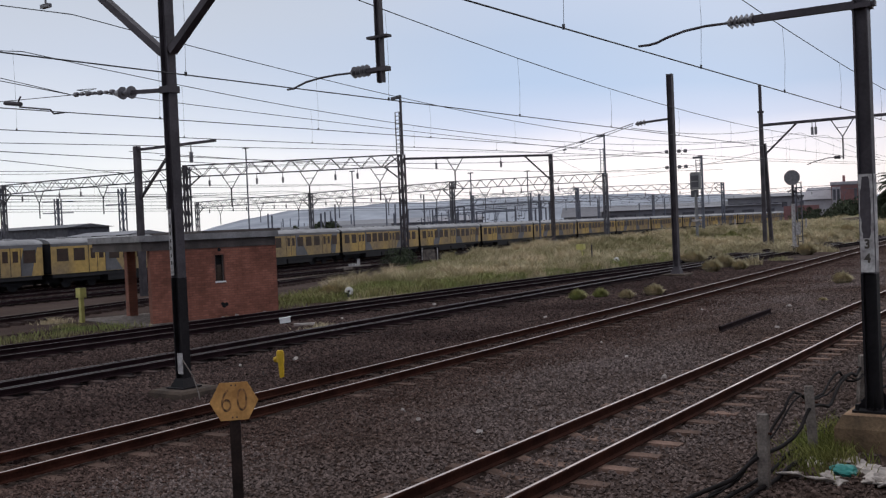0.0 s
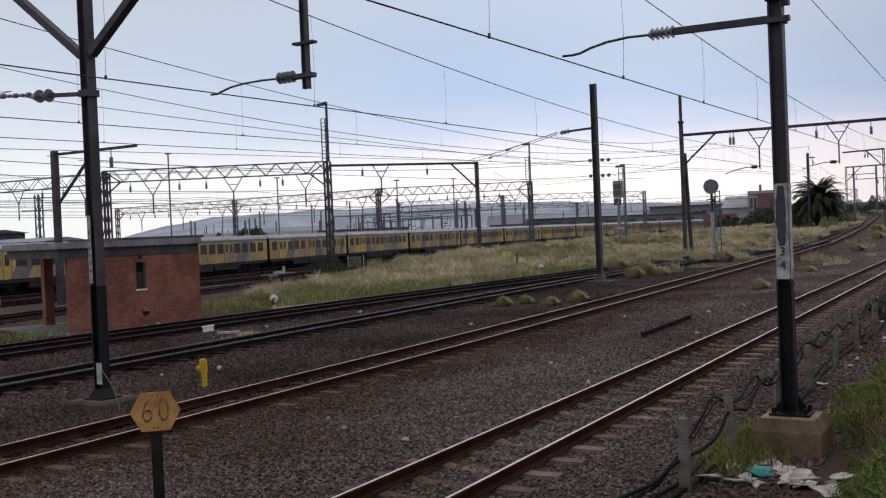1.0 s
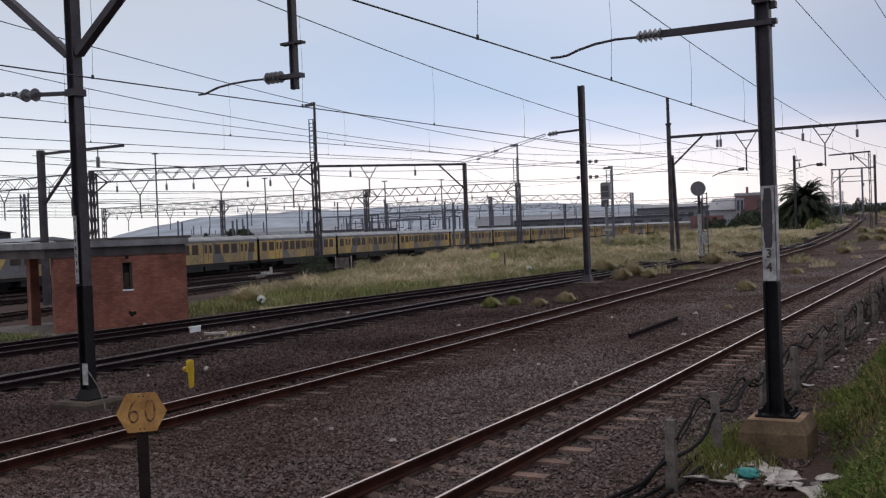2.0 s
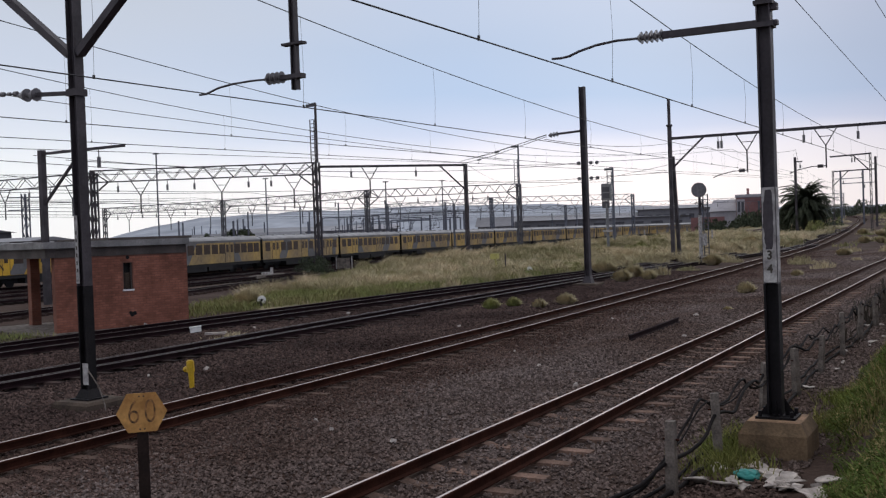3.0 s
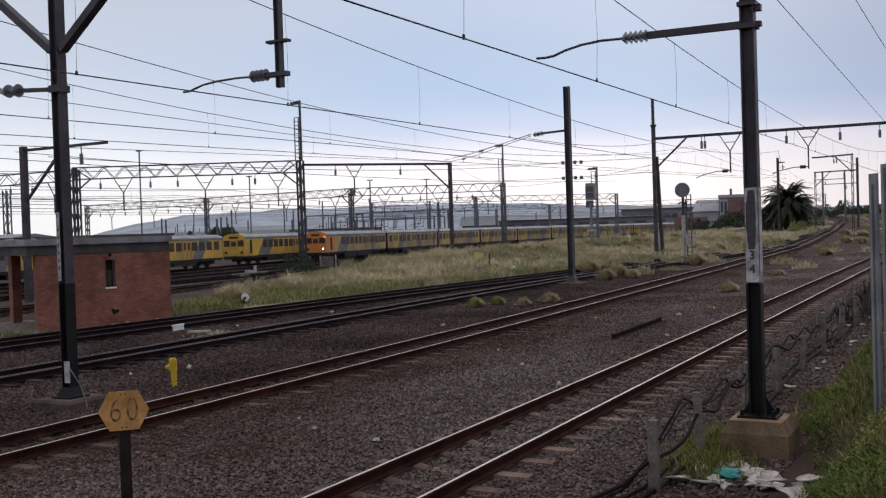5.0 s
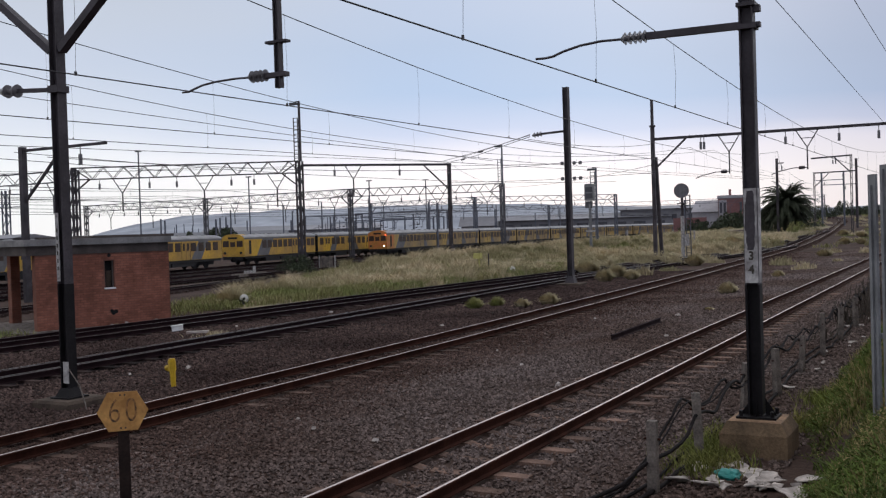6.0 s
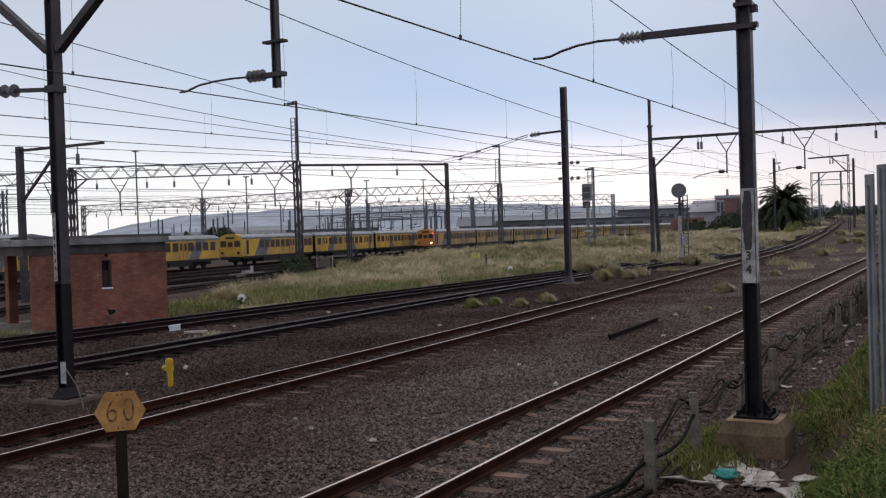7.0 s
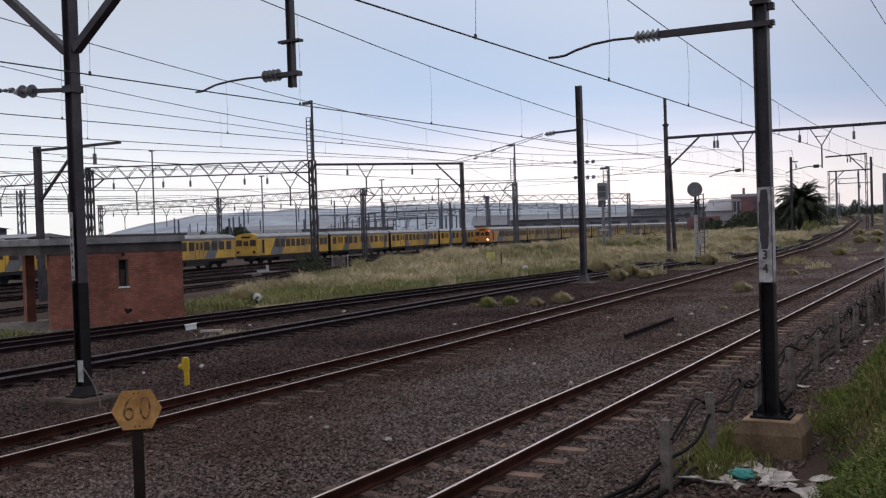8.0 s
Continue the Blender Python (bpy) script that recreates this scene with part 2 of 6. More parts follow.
M_GREEN = mat("green_grass", (0.150, 0.172, 0.056), 0.85, var=0.3, scale=0.5, fine=4, bump=0.0, islands=0.4, tint=(0.24, 0.21, 0.098), spec=0.1)
M_WEED = mat("dark_green_weed", (0.086, 0.116, 0.027), 0.8, var=0.35, scale=0.9, fine=5, bump=0.0, islands=0.4, spec=0.1)
M_STRAWBLADE = mat("bleached_blade", (0.29, 0.225, 0.105), 0.85, var=0.35, scale=0.7, fine=4, bump=0.0, islands=0.4, spec=0.1)
M_BANK = mat("bank_grass_blade", (0.112, 0.138, 0.031), 0.85, var=0.35, scale=0.8, fine=5, bump=0.0, islands=0.4, tint=(0.175, 0.150, 0.052), spec=0.1)
M_TUFT = mat("fresh_tuft_blade", (0.25, 0.27, 0.095), 0.85, var=0.3, scale=0.9, fine=5, bump=0.0, islands=0.35, tint=(0.30, 0.27, 0.13), spec=0.1)
M_BUSH = mat("dark_scrub", (0.045, 0.055, 0.028), 0.85, var=0.3, scale=0.5, fine=4, bump=0.0, islands=0.4)
M_PALM = mat("palm_frond", (0.046, 0.052, 0.032), 0.75, var=0.35, scale=0.5, fine=4, bump=0.0, islands=0.4, spec=0.15)
M_TRUNK = mat("palm_trunk", (0.075, 0.058, 0.045), 0.9, var=0.4, scale=3, fine=15, bump=0.8)
# the hills' pale blue-grey carries the distance haze in its colour
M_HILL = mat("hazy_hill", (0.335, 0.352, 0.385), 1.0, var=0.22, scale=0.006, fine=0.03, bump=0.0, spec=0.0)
M_SHED = mat("shed_sheeting", (0.165, 0.16, 0.17), 0.8, var=0.25, scale=0.05, fine=0.6, bump=0.0)
M_SHEDROOF = mat("shed_roof", (0.225, 0.22, 0.232), 0.7, var=0.2, scale=0.05, fine=0.6, bump=0.0)
M_REDWALL = mat("red_plaster", (0.225, 0.108, 0.102), 0.85, var=0.3, scale=0.2, fine=2, bump=0.05)
M_PALEWALL = mat("pale_plaster", (0.34, 0.32, 0.33), 0.85, var=0.2, scale=0.2, fine=2, bump=0.05)
M_CABLE = mat("black_cable", (0.013, 0.010, 0.010), 0.9, var=0.3, scale=3, fine=30, bump=0.1, spec=0.12)
M_LITTER = mat("pale_litter", (0.40, 0.345, 0.305), 0.8, var=0.35, scale=5, fine=25, bump=0.4)
M_DISC = mat("white_disc_paint", (0.76, 0.74, 0.71), 0.6, var=0.15, scale=5, fine=25, bump=0.05)
M_TEAL = mat("teal_plastic", (0.03, 0.22, 0.19), 0.5, var=0.25, scale=6, fine=30, bump=0.2)
M_BLACKPIPE = mat("black_iron", (0.03, 0.028, 0.028), 0.6, 0.2, var=0.3, scale=3, fine=25, bump=0.1)


# ---------- building helpers ----------
def smooth(a, b, v):
    u = min(1.0, max(0.0, (v - a) / (b - a)))
    return u * u * (3 - 2 * u)


def rail_z(x, y):
    """Height of the rail heads: the near lines climb gently, the yard is level."""
    w = smooth(-58, -30, x)
    g = min(0.006 * max(y, -50) + 0.006 * max(0, y - 90), 2.6)
    far = 1.5 * smooth(225, 285, y) * smooth(-110, -60, x)
    return (0.08 + 0.15 * smooth(-10.5, -8, x)) * w + g * w + far


def bank_foot(y):
    return -1.70 - 0.58 * smooth(11.5, 15.0, y)


def ground_z(x, y):
    z = rail_z(x, y) - 0.20
    if abs(y) < 110 and -60 < x < 10:
        z += 0.022 * noise.noise(Vector((x * 0.35, y * 0.35, 0)))
    f = bank_foot(y)
    z += 1.25 * smooth(f, f + 1.15, x) * (1 - smooth(26, 44, y))
    # the grassed bank between the near lines and the yard
    z += 0.8 * smooth(9.0, 2.0, abs(x + 38)) * smooth(46, 74, y) * (1 - smooth(190, 260, y))
    return z


def box(bm, x0, x1, y0, y1, z0, z1, m=None):
    v = [bm.verts.new((x, y, z)) for x in (x0, x1) for y in (y0, y1) for z in (z0, z1)]
    for f in ((0, 1, 3, 2), (4, 6, 7, 5), (0, 4, 5, 1), (2, 3, 7, 6), (0, 2, 6, 4), (1, 5, 7, 3)):
        bm.faces.new([v[i] for i in f])
    if m is not None:
        for q in v:
            q.co = m @ q.co
    return v


def frustum(bm, x, y, z0, z1, a0, b0, a1, b1):
    lo = [bm.verts.new((x + i * a0, y + j * b0, z0)) for i, j in ((-1, -1), (1, -1), (1, 1), (-1, 1))]
    hi = [bm.verts.new((x + i * a1, y + j * b1, z1)) for i, j in ((-1, -1), (1, -1), (1, 1), (-1, 1))]
    bm.faces.new(lo[::-1])
    bm.faces.new(hi)
    for i in range(4):
        bm.faces.new((lo[i], lo[(i + 1) % 4], hi[(i + 1) % 4], hi[i]))


def beam(bm, p, q, w, h=None):
    """A square bar from p to q."""
    p, q = Vector(p), Vector(q)
    d = q - p
    m = Matrix.Translation(p) @ d.to_track_quat("Z", "Y").to_matrix().to_4x4()
    h = h or w
    box(bm, -w / 2, w / 2, -h / 2, h / 2, 0, d.length, m)


def rod(bm, p, q, r, n=8, r2=None):
    p, q = Vector(p), Vector(q)
    d = q - p
    m = Matrix.Translation(p) @ d.to_track_quat("Z", "Y").to_matrix().to_4x4()
    r2 = r if r2 is None else r2
    a = [bm.verts.new(m @ Vector((r * math.cos(i * math.tau / n), r * math.sin(i * math.tau / n), 0))) for i in range(n)]
    b = [bm.verts.new(m @ Vector((r2 * math.cos(i * math.tau / n), r2 * math.sin(i * math.tau / n), d.length))) for i in range(n)]
    for i in range(n):
        bm.faces.new((a[i], a[(i + 1) % n], b[(i + 1) % n], b[i]))
    bm.faces.new(a[::-1])
    bm.faces.new(b)


def tube(bm, pts, r, n=5):
    """A bent tube through points."""
    pts = [Vector(p) for p in pts]
    rings = []
    for i, p in enumerate(pts):
        d = (pts[min(i + 1, len(pts) - 1)] - pts[max(i - 1, 0)]).normalized()
        side = d.cross(Vector((0, 0, 1)))
        side = side.normalized() if side.length > 1e-4 else Vector((1, 0, 0))
        up = side.cross(d)
        rings.append([bm.verts.new(p + r * (math.cos(k * math.tau / n) * side + math.sin(k * math.tau / n) * up)) for k in range(n)])
    for a, b in zip(rings, rings[1:]):
        for k in range(n):
            bm.faces.new((a[k], a[(k + 1) % n], b[(k + 1) % n], b[k]))
    bm.faces.new(rings[0][::-1])
    bm.faces.new(rings[-1])


def disc(bm, c, axis, r, t, n=16):
    c, axis = Vector(c), Vector(axis).normalized()
    rod(bm, c - axis * t / 2, c + axis * t / 2, r, n)


def mesh_of(name, bm, material, soft=False):
    bmesh.ops.recalc_face_normals(bm, faces=bm.faces)
    me = bpy.data.meshes.new(name)
    bm.to_mesh(me)
    bm.free()
    me.materials.append(material)
    if soft:
        for p in me.polygons:
            p.use_smooth = True
    return me


def part(name, bm, material, parent, label="", soft=False, at=None):
    ob = new(name, mesh_of(name, bm, material, soft))
    ob.parent = parent
    if at is not None:
        ob.matrix_basis = at
    return tagged(ob, label)


def share(name, me, parent, at):
    ob = new(name, me)
    ob.parent = parent
    ob.matrix_basis = at
    return ob


def thing(name, m, label, category, group="", kind=""):
    ob = new(name)
    ob.matrix_basis = m
    return tagged(ob, label, category, group, kind)


def B():
    return bmesh.new()


def bulk(name, verts, faces, material, parent=None, label="", category="", kind="stuff"):
    me = bpy.data.meshes.new(name)
    me.from_pydata(verts, [], faces)
    me.materials.append(material)
    ob = new(name, me)
    if parent:
        ob.parent = parent
    return tagged(ob, label, category, kind=kind)


# ---------- ground ----------
def build_ground():
    xs = sorted(set([-3200, -1600, -900, -500, -300, -220, -160, -130] + [-110 + 4 * i for i in range(20)]
                    + [-32 + i for i in range(20)] + [-12 + 0.5 * i for i in range(18)] + [-3.0 + 0.12 * i for i in range(33)] + [1.5 + 0.5 * i for i in range(9)] + [6, 8, 12, 20, 40, 80, 160, 400, 1000, 3200]))
    ys = sorted(set([-600, -200, -100, -50, -20, -8] + [-4 + i for i in range(100)] + [96 + 4 * i for i in range(52)]
                    + [312, 330, 400, 500, 700, 1000, 1600, 2400, 3600]))
    verts, faces = [], []
    for y in ys:
        for x in xs:
            z = ground_z(x, y)
            if abs(x) > 900 or y > 900:
                z -= 0.4
            verts.append((x, y, z))
    n = len(xs)
    for j in range(len(ys) - 1):
        for i in range(n - 1):
            faces.append((j * n + i, j * n + i + 1, (j + 1) * n + i + 1, (j + 1) * n + i))
    bulk("ground", verts, faces, M_BALLAST, None, "dark grey-brown gravelly railway yard ground", "ground", "structure")


build_ground()


# ---------- tracks ----------
PROFILE = ((-0.055, 0.0), (-0.055, 0.012), (-0.010, 0.028), (-0.010, 0.100), (-0.033, 0.108), (-0.033, 0.132), (-0.026, 0.140))
HALF = 0.56


def curve_points(keys, y0, y1, step):
    """Points along a track given by (x, y) keys, gently rounded."""
    ky, kx = [k[1] for k in keys], [k[0] for k in keys]
    out = []
    y = y0
    while y <= y1 + 1e-6:
        w = min(14.0, 0.3 * (y1 - y0))
        x = sum(float(np.interp(y + w * (i - 4) / 4, ky, kx)) for i in range(9)) / 9
        out.append((x, y))
        y += step
    return out


def offset_points(pts, off):
    out = []
    for i, (x, y) in enumerate(pts):
        a, b = pts[max(i - 1, 0)], pts[min(i + 1, len(pts) - 1)]
        d = Vector((b[0] - a[0], b[1] - a[1])).normalized()
        out.append((x + d.y * off, y - d.x * off))
    return out


def rail_mesh(pts, zf, foot, top_material, side_material):
    """Returns a rail body mesh and its running surface."""
    bm, bt = B(), B()
    prof = list(PROFILE) + [(-a, b) for a, b in PROFILE[::-1]]
    prev, prevt = None, None
    for i, (x, y) in enumerate(pts):
        a, b = pts[max(i - 1, 0)], pts[min(i + 1, len(pts) - 1)]
        d = Vector((b[0] - a[0], b[1] - a[1])).normalized()
        z = zf(x, y) - 0.14
        ring = [bm.verts.new((x + d.y * u, y - d.x * u, z + v)) for u, v in prof]
        rt = [bt.verts.new((x + d.y * u, y - d.x * u, z + v)) for u, v in ((-0.019, 0.1405), (-0.014, 0.1435), (0.014, 0.1435), (0.019, 0.1405))]
        if prev:
            k = len(prof)
            for j in range(k):
                bm.faces.new((prev[j], prev[(j + 1) % k], ring[(j + 1) % k], ring[j]))
            for j in range(3):
                bt.faces.new((prevt[j], prevt[j + 1], rt[j + 1], rt[j]))
        prev, prevt = ring, rt
    return bm, bt


def sleeper_mesh(name, length, material):
    bm = B()
    h = length / 2
    a = [(-h, 0.0), (-h * 0.45, 0.0), (-h * 0.3, -0.03), (h * 0.3, -0.03), (h * 0.45, 0.0), (h, 0.0)]
    rows = []
    for x, z in a:
        rows.append([bm.verts.new((x, -0.12, -0.13)), bm.verts.new((x, -0.095, z)), bm.verts.new((x, 0.095, z)), bm.verts.new((x, 0.12, -0.13))])
    for p, q in zip(rows, rows[1:]):
        for k in range(3):
            bm.faces.new((p[k], p[k + 1], q[k + 1], q[k]))
    bm.faces.new(rows[0])
    bm.faces.new(rows[-1][::-1])
    return mesh_of(name, bm, material)


def build_track(keys, y0, y1, label, offsets=(-HALF, HALF), dark=False, single=(0, 0), far=True, width=2.1, zf=rail_z, lift=0.0, muddy=False):
    top, side = (M_DARKTOP, M_DARKRAIL) if dark else (M_RAILTOP, M_RAIL)
    t = thing("railway_track", Matrix(), label, "railway track", kind="structure")
    pts = curve_points(keys, y0, y1, 1.0)
    for o in offsets:
        bm, bt = rail_mesh(offset_points(pts, o), zf, 0, top, side)
        r = part("rail", bm, side, t, "", soft=False)
        part("rail_head", bt, top, r, "worn bright running surface")
    smat = M_SLEEPERDARK if dark else (M_SLEEPERMUD if muddy else M_SLEEPER)
    me = sleeper_mesh("sleeper", width, smat)
    verts, faces = [], []
    base = [v.co.copy() for v in me.vertices]
    polys = [tuple(p.vertices) for p in me.polygons]
    y = y0
    rng = random.Random(int(abs(keys[0][0]) * 10))
    pitch = 0.70
    while y < y1:
        p = curve_points(keys, y, y + 1.0, 1.0)
        d = Vector((p[1][0] - p[0][0], p[1][1] - p[0][1]))
        ang = math.atan2(-d.x, d.y) + rng.uniform(-0.02, 0.02)
        x = p[0][0] + rng.uniform(-0.03, 0.03)
        m = Matrix.Translation((x, y, zf(x, y) - 0.128 - lift + rng.uniform(-0.012, 0.0))) @ Matrix.Rotation(ang, 4, "Z")
        if single[0] <= y < single[1]:
            share("sleeper", me, t, m)
        elif far:
            k = len(verts)
            verts += [tuple(m @ v) for v in base]
            faces += [tuple(i + k for i in f) for f in polys]
        y += pitch
    if verts:
        ob = bulk("sleepers_far", verts, faces, smat, t)
    return t


T1 = ((-5.72, -30), (-5.72, 60), (-5.6, 90), (-4.6, 130), (-1.0, 180))
T2 = ((-12.42, -30), (-12.42, 10), (-12.6, 26), (-13.3, 48), (-14.0, 68), (-14.8, 86), (-16.0, 106), (-20.7, 160), (-26.7, 220), (-28.6, 242), (-31.2, 257), (-36.5, 270), (-46.0, 281), (-64.0, 294))
T3 = ((-18.9, -30), (-19.15, 20), (-19.5, 45), (-18.9, 62), (-17.4, 80), (-15.6, 100))
T4 = ((-27.0, -10), (-25.1, 19), (-24.6, 25), (-23.9, 30), (-22.6, 47), (-21.2, 56), (-19.9, 66))


# ---------- moving train: its line through the yard ----------
NEAR_X = (-57, -57.2, -57.8, -59.2, -62, -64, -66.6, -69.4, -73.2, -75.5, -77, -75, -69, -55, -30, 20)
NEAR_Y = (-60, -20, 20, 46, 66, 77, 91, 108, 140, 170, 220, 270, 330, 420, 520, 640)
_y = np.linspace(-60, 640, 7001)
_x = np.interp(_y, NEAR_Y, NEAR_X)
_x = np.convolve(np.pad(_x, 100, mode="edge"), np.ones(200) / 200, "same")[100:-100]
_s = np.concatenate([[0], np.cumsum(np.hypot(np.diff(_x), np.diff(_y)))])


def yard_point(s, off):
    """A point s metres along the yard's main line, off metres to its left (west)."""
    x, y = float(np.interp(s, _s, _x)), float(np.interp(s, _s, _y))
    x2, y2 = float(np.interp(s + 0.5, _s, _x)), float(np.interp(s + 0.5, _s, _y))
    d = Vector((x2 - x, y2 - y)).normalized()
    return Vector((x - d.y * off, y + d.x * off, 0.0)), math.atan2(-d.x, d.y)


def yard_keys(off):
    out = []
    for s in range(20, 640, 6):
        p, a = yard_point(s, off)
        out.append((p.x, p.y))
    return out


MAIN_OFF, PARK_OFF = 1.42, 6.9
# ---------- trains ----------
COACH = 17.3
PITCH = 17.9
LOW = 0.87


def coach(cab, face, plan, paint):
    """One coach along +Y from 0 to COACH, centred on x = 0; the side towards +X is seen. cab: it has a driving end at y = 0."""
    c = thing("coach", Matrix(), "yellow and grey suburban electric train coach on the rails", "train coach", "train coaches")
    hw, z0, z1, zt = 1.38, 0.98, 3.32, 3.74
    # body shell with a slight tumblehome
    bm = B()
    box(bm, -hw, hw, 0, COACH, z0, z1)
    body = part("body", bm, paint, c)
    bm = B()
    rows = []
    for y in (-0.05, COACH + 0.05):
        rows.append([bm.verts.new((hw * 1.02 * math.cos(a), y, z1 + (zt - z1) * math.sin(a))) for a in np.linspace(0, math.pi, 13)])
    for k in range(12):
        bm.faces.new((rows[0][k], rows[0][k + 1], rows[1][k + 1], rows[1][k]))
    bm.faces.new(rows[0])
    bm.faces.new(rows[1][::-1])
    bm.faces.new((rows[0][0], rows[1][0], rows[1][12], rows[0][12]))
    roof = part("roof", bm, M_ROOF, c, "dusty grey arched roof", soft=False)
    for y in np.arange(1.6, COACH - 0.5, 2.3):
        bm = B()
        frustum(bm, 0.45, y, zt - 0.08, zt + 0.10, 0.22, 0.30, 0.16, 0.22)
        part("roof_vent", bm, M_ROOF, roof)
    bm = B()
    box(bm, -hw - 0.01, hw + 0.01, 0, COACH, z1 - 0.22, z1 + 0.02)
    part("cantrail", bm, M_COACHGREY, c, "grey band under the roof")
    # grey diagonal fields on the seen side
    for y, w, lean in plan["grey"]:
        bm = B()
        v = [bm.verts.new((hw + 0.006, yy, zz)) for yy, zz in ((y, z0 + 0.02), (y + w, z0 + 0.02), (y + w + lean, z1 - 0.2), (y + lean, z1 - 0.2))]
        u = [bm.verts.new((hw - 0.02, q.co.y, q.co.z)) for q in v]
        bm.faces.new(v)
        for k in range(4):
            bm.faces.new((v[k], v[(k + 1) % 4], u[(k + 1) % 4], u[k]))
        part("grey_field", bm, M_COACHGREY, c, "grey diagonal paint field")
    # windows
    for y in plan["windows"]:
        bm = B()
        box(bm, hw - 0.02, hw + 0.014, y - 0.47, y + 0.47, 1.95, 2.93)
        fr = part("window_frame", bm, M_DOORLINE, c)
        bm = B()
        box(bm, hw - 0.01, hw + 0.020, y - 0.42, y + 0.42, 2.0, 2.88)
        w = part("window", bm, M_GLASS, fr)
        bm = B()
        box(bm, hw + 0.0, hw + 0.026, y - 0.42, y + 0.42, 2.56, 2.60)
        part("window_bar", bm, M_DOORLINE, fr)
    # pairs of sliding doors
    for y in plan["doors"]:
        for k in (-1, 1):
            bm = B()
            box(bm, hw - 0.02, hw + 0.010, y + k * 0.37 - 0.345, y + k * 0.37 + 0.345, 1.02, 3.10)
            dr = part("door", bm, paint, c)
            bm = B()
            box(bm, hw - 0.01, hw + 0.016, y + k * 0.37 - 0.20, y + k * 0.37 + 0.20, 2.05, 2.88)
            part("door_window", bm, M_GLASS, dr)
        for q in (-0.74, 0.0, 0.74):
            bm = B()
            box(bm, hw - 0.02, hw + 0.013, y + q - 0.025, y + q + 0.025, 1.0, 3.12)
            part("door_seal", bm, M_DOORLINE, c)
    # underframe, boxes, bogies; the full-length black box also stands in for shade underneath
    bm = B()
    box(bm, -hw + 0.08, hw - 0.05, 0.1, COACH - 0.1, 0.72, z0)
    box(bm, -hw + 0.05, hw - 0.10, 4.9, 8.2, 0.30, 0.76)
    box(bm, -hw + 0.05, hw - 0.12, 8.5, 12.4, 0.34, 0.76)
    box(bm, -0.5, 0.5, 0.2, COACH - 0.2, 0.35, 0.8)
    part("underframe", bm, M_UNDER, c, "black underframe with equipment boxes")
    for yb in (2.9, COACH - 2.9):
        bm = B()
        box(bm, 0.62, 0.86, yb - 1.6, yb + 1.6, 0.42, 0.66)
        box(bm, -0.86, -0.62, yb - 1.6, yb + 1.6, 0.42, 0.66)
        box(bm, -0.80, 0.80, yb - 0.25, yb + 0.25, 0.40, 0.74)
        bg = part("bogie", bm, M_UNDER, c)
        for yw in (yb - 1.1, yb + 1.1):
            bm = B()
            disc(bm, (0.56, yw, 0.44), (1, 0, 0), 0.44, 0.12, 18)
            disc(bm, (-0.56, yw, 0.44), (1, 0, 0), 0.44, 0.12, 18)
            rod(bm, (-0.56, yw, 0.44), (0.56, yw, 0.44), 0.08)
            part("wheelset", bm, M_UNDER, bg)
    # gangway ends
    for y in ((COACH,) if cab else (0.0, COACH)):
        bm = B()
        s = 1 if y > 1 else -1
        box(bm, -0.62, 0.62, min(y, y + s * 0.29), max(y, y + s * 0.29), 1.05, 3.2)
        box(bm, -hw + 0.02, hw - 0.02, min(y, y + s * 0.02), max(y, y + s * 0.02), 1.0, 3.3)
        part("gangway", bm, M_UNDER, c, "dark folding gangway")
    if cab:
        bm = B()
        box(bm, -hw + 0.01, hw - 0.01, -0.10, 0.02, 0.92, 3.31)
        v0 = [bm.verts.new((1.30 * math.cos(a), -0.10, 3.30 + 0.50 * math.sin(a))) for a in np.linspace(0, math.pi, 13)]
        v1 = [bm.verts.new((1.30 * math.cos(a), 1.10, 3.30 + 0.50 * math.sin(a))) for a in np.linspace(0, math.pi, 13)]
        for k in range(12):
            bm.faces.new((v0[k], v0[k + 1], v1[k + 1], v1[k]))
        bm.faces.new(v0)
        bm.faces.new(v1[::-1])
        fc = part("cab_front", bm, face, c, "bright cab end" if face is M_COACH else "orange cab end")
        bm = B()
        box(bm, hw - 0.02, hw + 0.008, -0.08, 2.3, 0.96, 3.31)
        part("cab_side", bm, face, c)
        bm = B()
        box(bm, hw - 0.01, hw + 0.016, 0.95, 1.45, 1.25, 2.95)
        part("cab_door", bm, M_UNDER, c, "dark open cab door window")
        for x in (-0.86, 0.86):
            bm = B()
            box(bm, x - 0.36, x + 0.36, -0.125, -0.05, 2.18, 2.95)
            part("windscreen", bm, M_GLASS, fc)
        bm = B()
        box(bm, -0.40, 0.40, -0.135, -0.05, 1.0, 3.1)
        part("end_door", bm, face, fc)
        bm = B()
        box(bm, -0.30, 0.30, -0.15, -0.08, 2.2, 2.8)
        part("end_door_window", bm, M_GLASS, fc)
        bm = B()
        box(bm, -0.55, 0.55, -0.14, -0.05, 3.18, 3.42)
        part("destination_box", bm, M_UNDER, fc)
        bm = B()
        box(bm, -1.2, 1.2, -0.22, 0.0, 0.62, 0.96)
        rod(bm, (0, -0.55, 0.85), (0, -0.1, 0.85), 0.12)
        part("buffer_beam", bm, M_UNDER, fc)
        for x in (-1.0, 1.0):
            bm = B()
            disc(bm, (x, -0.12, 1.42), (0, 1, 0), 0.16, 0.10, 14)
            part("lamp_housing", bm, M_UNDER, fc)
            bm = B()
            box(bm, x - 0.22, x + 0.22, -0.13, -0.08, 1.10, 1.22)
            part("marker_panel", bm, M_COACHORANGE, fc)
    # these coaches are low-built
    for o in c.children_recursive:
        for v in o.data.vertices:
            if v.co.z > 0.98:
                v.co.z = 0.98 + (v.co.z - 0.98) * LOW
    return c


